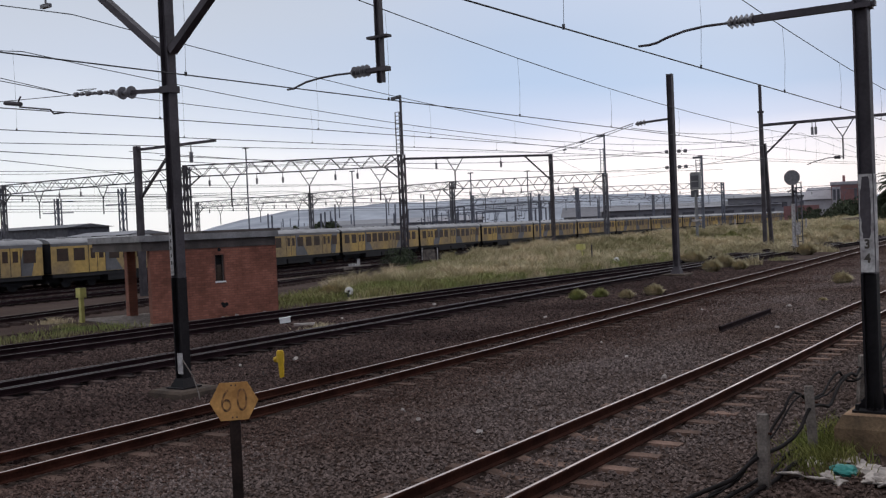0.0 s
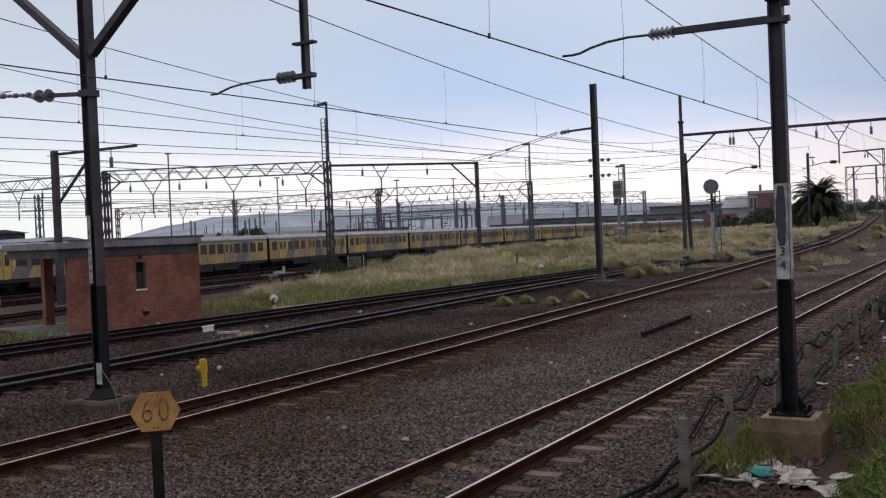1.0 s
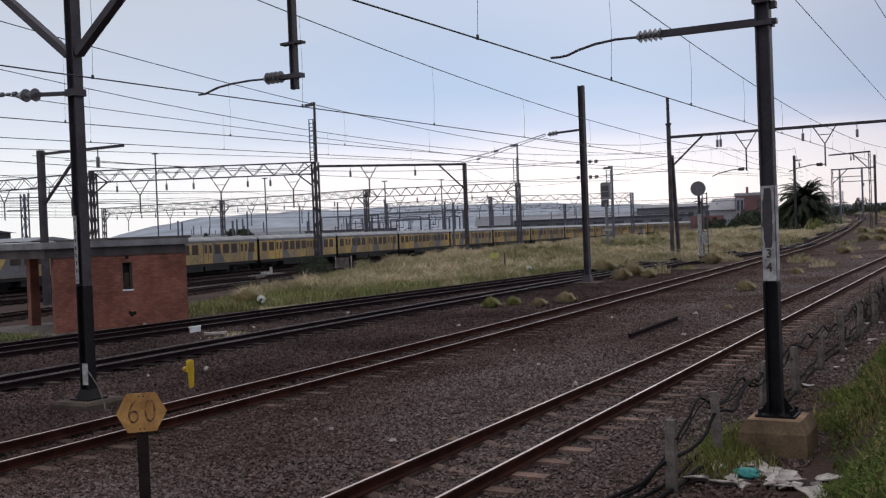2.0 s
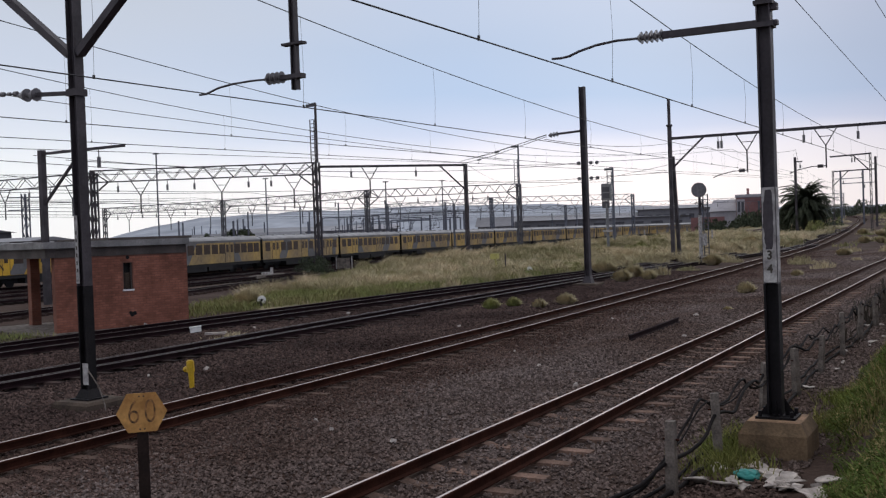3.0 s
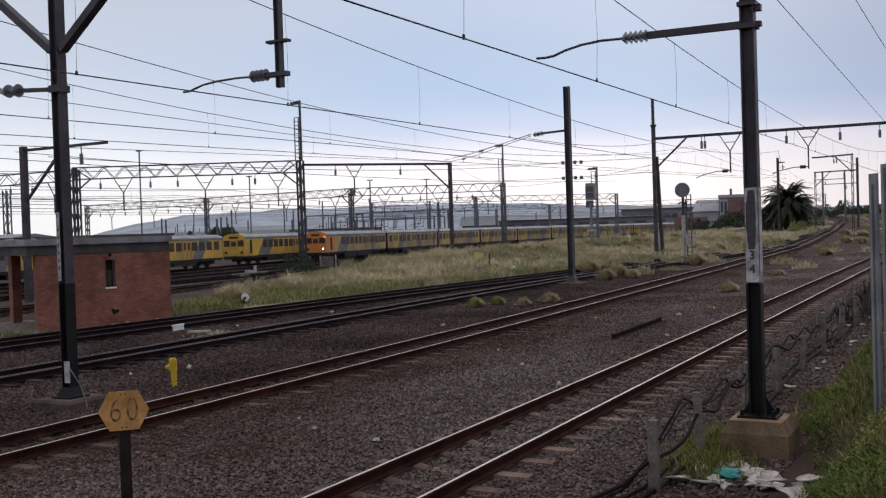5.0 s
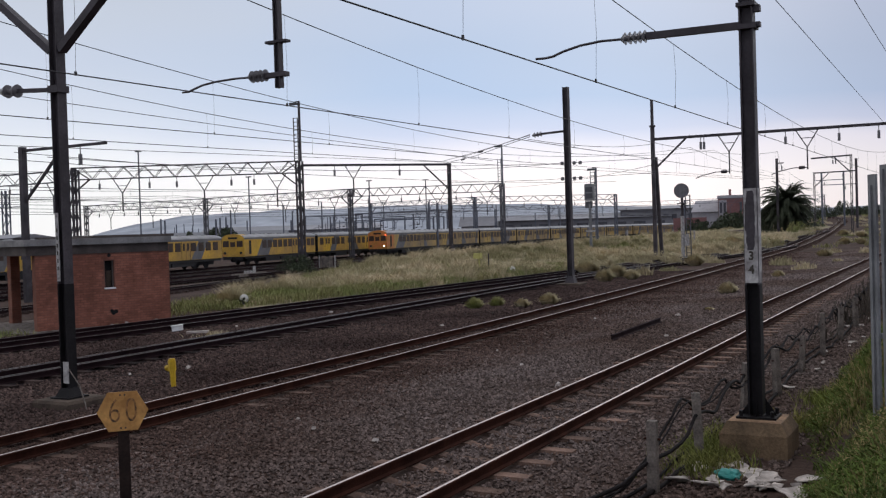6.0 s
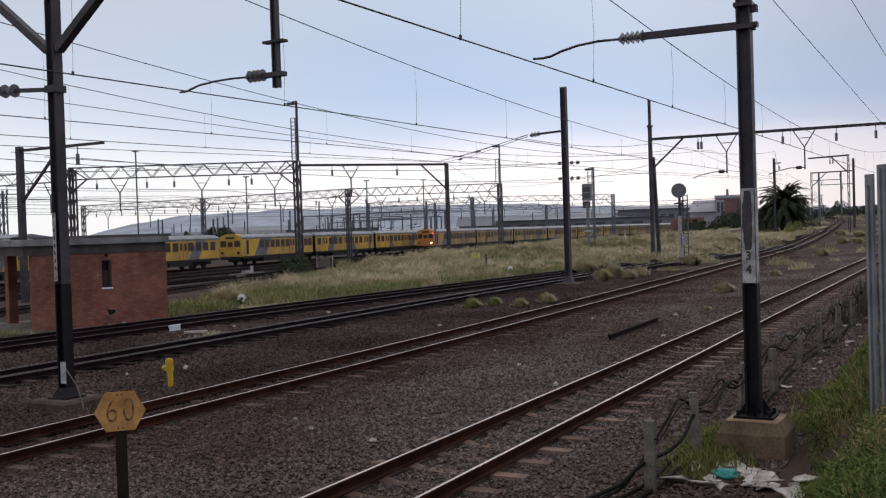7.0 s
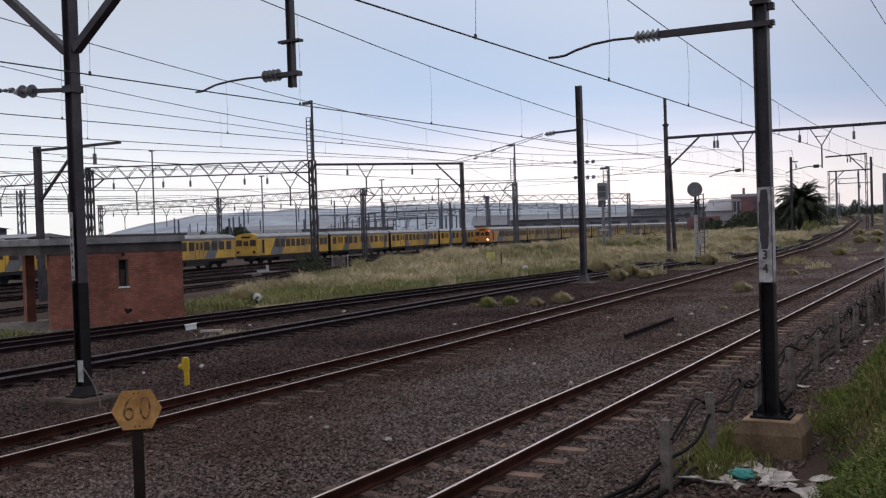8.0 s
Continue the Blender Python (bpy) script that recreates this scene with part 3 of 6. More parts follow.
# the plans differ as the painted coaches do
PLAN_A = {"windows": (0.95, 2.35, 5.45, 6.75, 8.05, 9.35, 12.05, 13.4, 14.75, 16.1), "doors": (3.9, 10.7), "grey": ((4.6, 1.6, -1.3), (11.6, 1.8, 1.4))}
PLAN_B = {"windows": (1.0, 4.2, 5.55, 6.9, 10.4, 11.8, 13.2, 16.3), "doors": (2.6, 8.9, 14.9), "grey": ((3.2, 1.5, 1.2), (9.6, 2.0, -1.4), (15.4, 1.0, 0.5))}
PLAN_C = {"windows": (4.4, 5.65, 6.9, 8.15, 9.4, 10.6, 13.1, 14.3, 15.45, 16.55), "doors": (11.8,), "grey": ((2.7, 2.6, 1.3), (12.6, 1.2, -1.0))}


def coach_pose(s, off, tail_first=True):
    a, _ = yard_point(s + 2.9, off)
    b, _ = yard_point(s + COACH - 2.9, off)
    d = b - a
    ang = math.atan2(-d.x, d.y)
    mid = (a + b) / 2
    return Matrix.Translation(mid) @ Matrix.Rotation(ang, 4, "Z") @ Matrix.Translation((0, -COACH / 2, 0))


TAIL = ((0.0, 63.8), (0.5, 73.0), (1.0, 82.2), (1.5, 91.4), (2.0, 100.6), (2.5, 109.8), (3.0, 119.0), (3.5, 128.1), (4.0, 137.2), (4.5, 146.3),
        (5.0, 155.4), (5.5, 164.4), (6.0, 173.4), (6.5, 182.2), (7.0, 190.9), (7.5, 199.5), (8.0, 208.0))
proto_tail = coach(True, M_COACHORANGE, PLAN_C, M_COACHDULL)
proto_a = coach(False, None, PLAN_A, M_COACHDULL)
proto_b = coach(False, None, PLAN_B, M_COACHDULL)
proto_cab = coach(True, M_COACH, PLAN_C, M_COACH)
park_a = coach(False, None, PLAN_A, M_COACH)
park_b = coach(False, None, PLAN_B, M_COACH)

# lamps on the moving tail: they glow by their material
front = [o for o in proto_tail.children if o.name.startswith("cab_front")][0]
bm = B()
disc(bm, (1.0, -0.20, 1.36), (0, 1, 0), 0.095, 0.05, 14)
part("head_lamp", bm, M_HEAD, front, "lit warm lamp")
bm = B()
disc(bm, (1.22, -0.16, 2.80), (0, 1, 0), 0.07, 0.05, 12)
part("tail_lamp", bm, M_TAIL, front, "lit red tail lamp")

MOVING = []
tagged(proto_tail, "yellow and orange cab coach at the tail of the departing train")
for k in range(15):
    base = proto_tail if k == 0 else (proto_a, proto_b)[k % 2]
    if k in (0, 1, 2):
        ob = base
    else:
        ob = copy_thing(base, Matrix())
    MOVING.append((k, ob))
tagged(proto_a, "yellow and grey coach of the departing suburban train")
tagged(proto_b, "yellow and grey coach of the departing suburban train")
for k, ob in MOVING:
    tagged(ob, group="coaches of the departing train")

CAB_S = 146.3
proto_cab.matrix_basis = coach_pose(CAB_S, PARK_OFF)
tagged(proto_cab, "bright yellow cab coach of a parked train", group="parked coaches")
park_b.matrix_basis = coach_pose(CAB_S + PITCH, PARK_OFF)
park_a.matrix_basis = coach_pose(CAB_S + PITCH * 2, PARK_OFF)
for k in range(1, 9):
    ob = (park_a, park_b)[k % 2]
    if k > 2:
        ob = copy_thing(ob, coach_pose(CAB_S + PITCH * k, PARK_OFF))
    tagged(ob, "yellow and grey coach of a parked train", group="parked coaches")
for k in range(1, 6):
    ob = copy_thing((park_b, park_a)[k % 2], coach_pose(CAB_S - 4.2 - PITCH * k, PARK_OFF))
    tagged(ob, "yellow and grey parked coach with sprayed scrawls", group="parked coaches")
    for q in range(2):
        bm = B()
        tube(bm, [(1.40, 0.9 + 0.9 * q + 0.11 * i + 0.30 * math.sin(i * 1.9 + k), 1.75 + 0.42 * math.cos(i * 1.25 + q)) for i in range(9)], 0.035, 5)
        part("sprayed_scrawl", bm, M_LETTER, ob, "black sprayed scrawl")
# ---------- brick relay hut ----------
def build_hut():
    u = Vector((0.298, 0.954, 0)).normalized()
    o = Vector((-28.1, 22.75, 0))
    h = thing("relay_hut", Matrix.Translation((o.x, o.y, ground_z(o.x, o.y))) @ Matrix.Rotation(math.atan2(-u.x, u.y), 4, "Z"),
              "small red brick relay hut with a flat concrete roof", "hut")
    # local: +Y along the front, -X to the back; front face at x = 0
    L, D, Hh, t = 4.95, 4.75, 2.78, 0.23
    wy, wz, ww, wh = 2.62, 1.38, 0.36, 0.95
    bm = B()
    box(bm, -t, 0, 0, wy - ww / 2, 0, Hh)
    box(bm, -t, 0, wy + ww / 2, L, 0, Hh)
    box(bm, -t, 0, wy - ww / 2, wy + ww / 2, 0, wz)
    box(bm, -t, 0, wy - ww / 2, wy + ww / 2, wz + wh, Hh)
    front_wall = part("front_wall", bm, M_MORTAR, h, "red brick wall with soot and a small hole")
    bm = B()
    box(bm, -D, -t, L - t, L - 0.002, 0, Hh)
    part("end_wall", bm, M_BRICK, h)
    bm = B()
    box(bm, -D, -D + t, 2.0, L - t, 0, Hh)
    part("back_wall", bm, M_BRICK, h)
    bm = B()
    box(bm, -D, -t, 2.0 - t, 2.0, 0, Hh)
    part("side_wall", bm, M_BRICK, h)
    bm = B()
    box(bm, -D - 0.15, -D + 0.19, 0.90, 1.24, 0, Hh)
    part("porch_pillar", bm, M_BRICK, h, "square brick porch pillar")
    bm = B()
    box(bm, -D - 0.35, 0.16, -0.42, L + 0.04, Hh + 0.14, Hh + 0.36)
    bmesh.ops.bevel(bm, geom=bm.edges[:], offset=0.02, segments=1)
    roof = part("roof_slab", bm, M_SLAB, h, "flat grey concrete slab roof")
    bm = B()
    box(bm, -D - 0.1, -0.12, 2.05, L + 0.30, Hh + 0.361, Hh + 0.45)
    part("upper_felt", bm, M_FASCIA, roof, "dark felted upper slab")
    # brown fascia; the shade below the slab's overhang is put into its dark colour
    bm = B()
    box(bm, -D - 0.2, 0.03, -0.3, L - 0.03, Hh - 0.18, Hh + 0.14)
    part("fascia", bm, M_FASCIA, roof, "brown fascia beam, darkened for the shade under the slab")
    bm = B()
    box(bm, -t + 0.02, -t + 0.05, wy - ww / 2, wy + ww / 2, wz, wz + wh)
    win = part("window", bm, M_VOID, h, "narrow dark slit window")
    bm = B()
    box(bm, -0.10, 0.03, wy - ww / 2 - 0.03, wy + ww / 2 + 0.03, wz - 0.06, wz)
    part("window_sill", bm, M_DISC, win, "pale painted sill")
    bm = B()
    box(bm, -t + 0.052, -t + 0.06, wy - 0.06, wy + ww / 2 - 0.04, wz + 0.02, wz + wh * 0.62)
    part("pane", bm, M_CONCDARK, win, "dusty grey pane")
    for k in (-1, 1):
        bm = B()
        box(bm, -0.12, -0.06, wy + k * (ww / 2 - 0.025) - 0.025, wy + k * (ww / 2 - 0.025) + 0.025, wz, wz + wh)
        part("window_frame", bm, M_FASCIA, win)
    bm = B()
    for k, (dy, dz) in enumerate(((0, 0), (0.10, 0.03), (-0.06, 0.06))):
        disc(bm, (0.010, 2.72 + dy, 0.48 + dz), (1, 0, 0), 0.09 - 0.015 * k, 0.012, 7)
    part("wall_hole", bm, M_VOID, front_wall, "ragged dark hole in the brickwork")
    bm = B()
    disc(bm, (0.010, 2.62, 2.52), (1, 0, 0), 0.07, 0.012, 8)
    part("wall_vent", bm, M_VOID, front_wall)
    bm = B()
    box(bm, -D - 0.6, 0.25, -0.8, L + 0.1, -0.3, 0.04)
    part("plinth", bm, M_CONCPOST, h, "low concrete apron")
    # bricks of the front wall, laid in half bond
    def brick_mesh(length):
        bk = B()
        a, c, e = length / 2 - 0.006, 0.037, 0.007
        lo = [bk.verts.new((-0.004, i * a, j * c)) for i, j in ((-1, -1), (1, -1), (1, 1), (-1, 1))]
        hi = [bk.verts.new((0.0035, i * (a - e), j * (c - e))) for i, j in ((-1, -1), (1, -1), (1, 1), (-1, 1))]
        bk.faces.new(hi)
        for i in range(4):
            bk.faces.new((lo[i], lo[(i + 1) % 4], hi[(i + 1) % 4], hi[i]))
        return mesh_of("brick", bk, M_BRICKONE)

    rng = random.Random(5)
    whole, shapes = 0.234, {}
    verts, faces, single = [], [], 0
    z, row = 0.085, 0
    while z < 2.58:
        y = 0.0 if row % 2 else -whole / 2
        while y < L:
            a, b = max(y, 0.0), min(y + whole, L)
            y += whole
            if wz - 0.10 < z < wz + wh + 0.03 and b > wy - ww / 2 - 0.03 and a < wy + ww / 2 + 0.03:
                if a < wy - ww / 2 - 0.1:
                    b = wy - ww / 2 - 0.035
                elif b > wy + ww / 2 + 0.1:
                    a = wy + ww / 2 + 0.035
                else:
                    continue
            if b - a < 0.04:
                continue
            key = round(b - a, 3)
            if key not in shapes:
                shapes[key] = brick_mesh(key)
            at = Matrix.Translation((rng.uniform(-0.003, 0.002), (a + b) / 2, z + rng.uniform(-0.002, 0.002))) @ Matrix.Rotation(rng.uniform(-0.012, 0.012), 4, "X")
            if single < 300:
                share("brick", shapes[key], front_wall, at)
                single += 1
            else:
                k = len(verts)
                verts += [tuple(at @ v.co) for v in shapes[key].vertices]
                faces += [tuple(i + k for i in p.vertices) for p in shapes[key].polygons]
        z += 0.0865
        row += 1
    bulk("upper_bricks", verts, faces, M_BRICKMANY, front_wall)


build_hut()


def rubble():
    """Broken bricks fallen at the foot of the hut."""
    rng = random.Random(31)
    u = Vector((0.298, 0.954, 0)).normalized()
    n = Vector((0.954, -0.298, 0))
    for k in range(16):
        p = Vector((-28.1, 22.75, 0)) + u * rng.gauss(3.7, 0.7) + n * rng.uniform(0.28, 0.7)
        s = rng.uniform(0.04, 0.10)
        b = thing("broken_brick", Matrix.Translation((p.x, p.y, ground_z(p.x, p.y) + 0.05)) @ Euler((rng.uniform(-.4, .4), rng.uniform(-.4, .4), rng.uniform(0, 6))).to_matrix().to_4x4(),
                  "broken pale brick lying at the foot of the hut", "brick", "rubble by the hut")
        bm = B()
        frustum(bm, 0, 0, -0.03, s * 0.8, s, s * 0.6, s * 0.8, s * 0.45)
        part("lump", bm, (M_CONCRUST, M_BRICKONE, M_LITTER)[k % 3], b)


rubble()


# ---------- masts ----------
def insulator(bm_parent, p, q, r, parent, n=5):
    """A string of discs from p to q."""
    p, q = Vector(p), Vector(q)
    d = (q - p).normalized()
    bm = B()
    rod(bm, p, q, r * 0.35, 8)
    for i in range(n):
        c = p + (q - p) * ((i + 0.5) / n)
        rod(bm, c - d * (q - p).length / n * 0.36, c + d * (q - p).length / n * 0.3, r, 12, r * 0.45)
    return part("insulator", bm, M_INSUL, parent, "ribbed grey insulator", soft=False)


def i_column(bm, z0, z1, w, d, t=0.02, cx=0.0):
    """A rolled I-section as one closed outline, flanges facing +-X."""
    a, b, e = d / 2, w / 2, t / 2
    o = ((-a, -b), (-a + t, -b), (-a + t, -e), (a - t, -e), (a - t, -b), (a, -b), (a, b), (a - t, b), (a - t, e), (-a + t, e), (-a + t, b), (-a, b))
    lo = [bm.verts.new((cx + x, y, z0)) for x, y in o]
    hi = [bm.verts.new((cx + x, y, z1)) for x, y in o]
    bm.faces.new(lo[::-1])
    bm.faces.new(hi)
    for k in range(12):
        bm.faces.new((lo[k], lo[(k + 1) % 12], hi[(k + 1) % 12], hi[k]))


def footing(parent, w0, w1, h, name="footing", z=0.0, sink=0.3, stain=True, material=M_CONC):
    bm = B()
    frustum(bm, 0, 0, z - sink, z + h * 0.72, w0 * 1.02, w0 * 1.02, w0, w0)
    frustum(bm, 0, 0, z + h * 0.72 + 0.001, z + h, w0, w0, w1, w1)
    f = part(name, bm, material, parent, "stained tapered concrete footing")
    if stain:
        bm = B()
        frustum(bm, 0, 0, z + h + 0.002, z + h + 0.012, w1 * 0.97, w1 * 0.97, w1 * 0.9, w1 * 0.9)
        part("stained_top", bm, M_CONCRUST, f, "rust-stained top")
    return f


def character(body, size, material, parent, at, label="", thin=0.0):
    """One flat raised character of the built-in font."""
    cu = bpy.data.curves.new("numeral", "FONT")
    cu.body, cu.size, cu.align_x, cu.align_y, cu.extrude, cu.offset = body, size, "CENTER", "CENTER", 0.002, thin
    tmp = bpy.data.objects.new("numeral", cu)
    scene.collection.objects.link(tmp)
    me = bpy.data.meshes.new_from_object(tmp.evaluated_get(bpy.context.evaluated_depsgraph_get()))
    bpy.data.objects.remove(tmp)
    me.materials.clear()
    me.materials.append(material)
    nb = new("numeral", me)
    nb.parent = parent
    nb.matrix_basis = at
    return tagged(nb, label)


def build_mast_right():
    x, y = -2.555, 12.80
    gz = 0.02
    m = thing("overhead_line_mast", pose(x, y, gz, 0, 0, 0), "black steel mast on a concrete block beside the track", "mast")
    footing(m, 0.405, 0.325, 0.52, sink=0.5)
    bm = B()
    i_column(bm, 0.53, 8.6, 0.172, 0.172, cx=-0.025)
    part("post", bm, M_MAST, m, "black painted steel post")
    bm = B()
    box(bm, -0.24, 0.24, -0.2, 0.2, 0.53, 0.56)
    for a in range(4):
        dx, dy = ((1, 0), (-1, 0), (0, 1), (0, -1))[a]
        v = [bm.verts.new((dx * 0.08 + (0.012 if dy else 0), dy * 0.08 + (0.012 if dx else 0), 0.56)), bm.verts.new((dx * 0.22, dy * 0.19, 0.56)),
             bm.verts.new((dx * 0.08, dy * 0.08, 0.78))]
        bm.faces.new(v)
    for i, j in ((-1, -1), (1, -1), (1, 1), (-1, 1)):
        rod(bm, (i * 0.19, j * 0.15, 0.55), (i * 0.19, j * 0.15, 0.63), 0.025, 6)
    part("base_plate", bm, M_LOWBLACK, m)
    bm = B()
    i_column(bm, 0.57, 2.20, 0.178, 0.178, 0.026, cx=-0.025)
    part("tarred_length", bm, M_LOWBLACK, m, "black sleeve on the lower length")
    # flaking white number panel
    bm = B()
    box(bm, 0.063, 0.067, -0.080, 0.080, 2.22, 3.40)
    box(bm, -0.105, 0.055, -0.092, -0.088, 2.22, 3.40)
    pn = part("number_panel", bm, M_WHITE, m, "flaking white painted panel")
    bm = B()
    n = 16
    edge = []
    for i in range(n + 1):
        z = 2.63 + 0.74 * i / n
        wide = 0.062 * math.sin(math.pi * (0.13 + 0.72 * i / n)) ** 0.6
        jag = 0.016 * noise.noise(Vector((z * 13, 1.7, 0)))
        jog = 0.016 * noise.noise(Vector((z * 11, 8.1, 3)))
        edge.append((-0.029 - wide + jag, -0.025 + wide * 0.9 + jog, z))
    for (a0, b0, z0), (a1, b1, z1) in zip(edge, edge[1:]):
        q = [bm.verts.new(c) for c in ((a0, -0.0955, z0), (b0, -0.0955, z0), (b1, -0.0955, z1), (a1, -0.0955, z1))]
        bm.faces.new(q)
    bmesh.ops.remove_doubles(bm, verts=bm.verts, dist=0.0005)
    bmesh.ops.solidify(bm, geom=bm.faces[:], thickness=0.0025)
    part("worn_patch", bm, M_MAST, pn, "bare dark patch where paint has gone")
    for body, z in (("3", 2.555), ("4", 2.385)):
        character(body, 0.15, M_LETTER, pn, Matrix.Translation((-0.026, -0.0975, z)) @ Matrix.Rotation(radians(90), 4, "X") @ Matrix.Diagonal((0.9, 1.0, 1.0, 1.0)), "black painted numeral", 0.005)
    # cantilever
    az = 5.44
    bm = B()
    box(bm, -0.135, 0.095, -0.115, 0.115, az - 0.06, az + 0.0)
    box(bm, 0.05, 0.14, -0.05, 0.05, az - 0.04, az + 0.02)
    part("clamp", bm, M_MAST, m)
    bm = B()
    box(bm, -0.135, 0.095, -0.115, 0.115, az + 0.22, az + 0.27)
    box(bm, 0.05, 0.14, -0.05, 0.05, az + 0.15, az + 0.23)
    part("clamp", bm, M_MAST, m)
    bm = B()
    beam(bm, (-0.08, 0, az), (-1.32, 0.02, az + 0.02), 0.07, 0.09)
    arm = part("arm", bm, M_MAST, m)
    insulator(None, (-1.32, 0.02, az + 0.02), (-1.66, 0.02, az + 0.02), 0.085, arm, 5)
    bm = B()
    tube(bm, [(-1.66, 0.02, az + 0.02), (-1.95, 0.03, az + 0.03), (-2.25, 0.05, az + 0.01), (-2.5, 0.06, az - 0.04), (-2.66, 0.07, az - 0.09), (-2.78, 0.08, az - 0.10), (-2.92, 0.08, az - 0.095)], 0.018, 6)
    part("steady_rod", bm, M_MAST, arm, "bent steady rod")
    bm = B()
    beam(bm, (0.1, 0, 8.35), (-1.7, 0, 8.35), 0.08)
    part("feeder_arm", bm, M_MAST, m)


def build_mast_left():
    x, y = -15.05, 12.85
    m = thing("overhead_line_mast", pose(x, y, -0.05, 0, 0, 0), "black steel mast with spreading struts on a low footing", "mast")
    footing(m, 0.47, 0.43, 0.18, sink=0.6, stain=False, material=M_CONCDARK)
    bm = B()
    i_column(bm, 0.18, 9.3, 0.20, 0.20)
    post = part("post", bm, M_MAST, m)
    bm = B()
    box(bm, -0.24, 0.24, -0.24, 0.24, 0.18, 0.21)
    frustum(bm, 0, 0, 0.21, 0.37, 0.18, 0.18, 0.11, 0.11)
    part("base_plate", bm, M_LOWBLACK, m)
    bm = B()
    i_column(bm, 0.36, 2.3, 0.206, 0.206, 0.026)
    part("tarred_length", bm, M_LOWBLACK, m, "black sleeve on the lower length")
    for s in (-1, 1):
        bm = B()
        beam(bm, (s * 0.12, 0, 6.62), (s * 3.3, 0, 9.05), 0.17, 0.14)
        part("strut", bm, M_MAST, m, "sloping strut up to the cross beam")
    bm = B()
    box(bm, -6.2, 6.6, -0.09, 0.09, 9.05, 9.27)
    part("cross_beam", bm, M_MAST, m)
    # drop post over the second line
    bm = B()
    i_column(bm, 5.44, 9.05, 0.105, 0.105, cx=5.12)
    dp = part("drop_post", bm, M_MAST, m)
    for z, h, l, r in ((6.16, 0.05, 0.22, 0.20), (5.62, 0.09, 0.26, 0.16)):
        bm = B()
        box(bm, 5.12 - l, 5.12 + r, -0.065, 0.065, z, z + h * 0.8)
        part("bracket", bm, M_MAST, dp)
    insulator(None, (4.86, 0, 5.67), (4.50, 0, 5.67), 0.10, dp, 4)
    bm = B()
    tube(bm, [(4.50, 0, 5.67), (4.2, 0.0, 5.68), (3.8, 0, 5.67), (3.5, 0, 5.64), (3.3, 0, 5.59), (3.2, 0, 5.56), (3.05, 0, 5.56)], 0.018, 6)
    part("steady_rod", bm, M_MAST, dp)
    # arm towards the far line
    bm = B()
    box(bm, -0.135, 0.135, -0.135, 0.135, 5.84, 5.97)
    part("clamp", bm, M_MAST, m)
    bm = B()
    beam(bm, (-0.1, 0, 5.91), (-1.1, 0, 5.98), 0.075)
    ar = part("arm", bm, M_MAST, m)
    insulator(None, (-1.08, 0, 5.98), (-1.62, 0, 6.01), 0.13, ar, 2)
    bm = B()
    box(bm, -0.015, 0.125, -0.118, -0.107, 0.46, 0.86)
    part("plate", bm, M_WHITE, m, "small white plate")
    bm = B()
    box(bm, -0.095, -0.005, -0.109, -0.103, 2.35, 3.62)
    pn = part("number_strip", bm, M_WHITE, m, "narrow white number strip")
    for k in range(6):
        bm = B()
        box(bm, -0.066, -0.036, -0.115, -0.110, 2.56 + 0.14 * k, 2.63 + 0.14 * k)
        part("number_bar", bm, M_LETTER, pn)
    bm = B()
    tube(bm, [(0.095, -0.1, 0.75), (0.5, -0.2, 0.45), (0.75, -0.3, 0.15), (0.85, -0.35, -0.1)], 0.012, 5)
    part("earth_wire", bm, M_CONCPOST, m)


def build_mast_middle():
    x, y = -18.02, 46.0
    m = thing("overhead_line_mast", pose(x, y, ground_z(x, y), 0, 0, 0), "black steel mast beside the dark siding", "mast")
    footing(m, 0.6, 0.55, 0.12, sink=0.4, stain=False, material=M_CONCDARK)
    bm = B()
    i_column(bm, 0.1, 9.75, 0.30, 0.26)
    frustum(bm, 0, 0, 0.12, 0.45, 0.24, 0.24, 0.15, 0.15)
    part("post", bm, M_MAST, m)
    bm = B()
    beam(bm, (-0.1, 0, 7.6), (-1.35, 0, 7.55), 0.10)
    ar = part("arm", bm, M_MAST, m)
    insulator(None, (-1.35, 0, 7.55), (-1.85, 0, 7.5), 0.13, ar, 3)


build_mast_right()
build_mast_left()
build_mast_middle()


# ---------- portals and lattice gantries ----------
def lattice(bm, p, q, h, w, n, r):
    """A truss of two chords h apart with zigzag bracing on both faces."""
    p, q = Vector(p), Vector(q)
    side = (q - p).cross(Vector((0, 0, 1))).normalized() * w / 2
    up = Vector((0, 0, h))
    for s in (-1, 1):
        beam(bm, p + side * s, q + side * s, r)
        beam(bm, p + side * s + up, q + side * s + up, r)
        for i in range(n):
            a, b, c = (p.lerp(q, i / n), p.lerp(q, (i + 0.5) / n), p.lerp(q, (i + 1) / n))
            beam(bm, a + side * s, b + side * s + up, r * 0.55)
            beam(bm, b + side * s + up, c + side * s, r * 0.55)


def hanger(bm, p, h, w, along):
    """An inverted triangle with a post that carries the line below a beam."""
    p, along = Vector(p), Vector(along).normalized()
    beam(bm, p - along * w / 2, p - Vector((0, 0, h * 0.45)), 0.07)
    beam(bm, p + along * w / 2, p - Vector((0, 0, h * 0.45)), 0.07)
    beam(bm, p - along * w * 0.25 - Vector((0, 0, h * 0.22)), p + along * w * 0.25 - Vector((0, 0, h * 0.22)), 0.05)
    beam(bm, p - Vector((0, 0, h * 0.45)), p - Vector((0, 0, h)), 0.09)


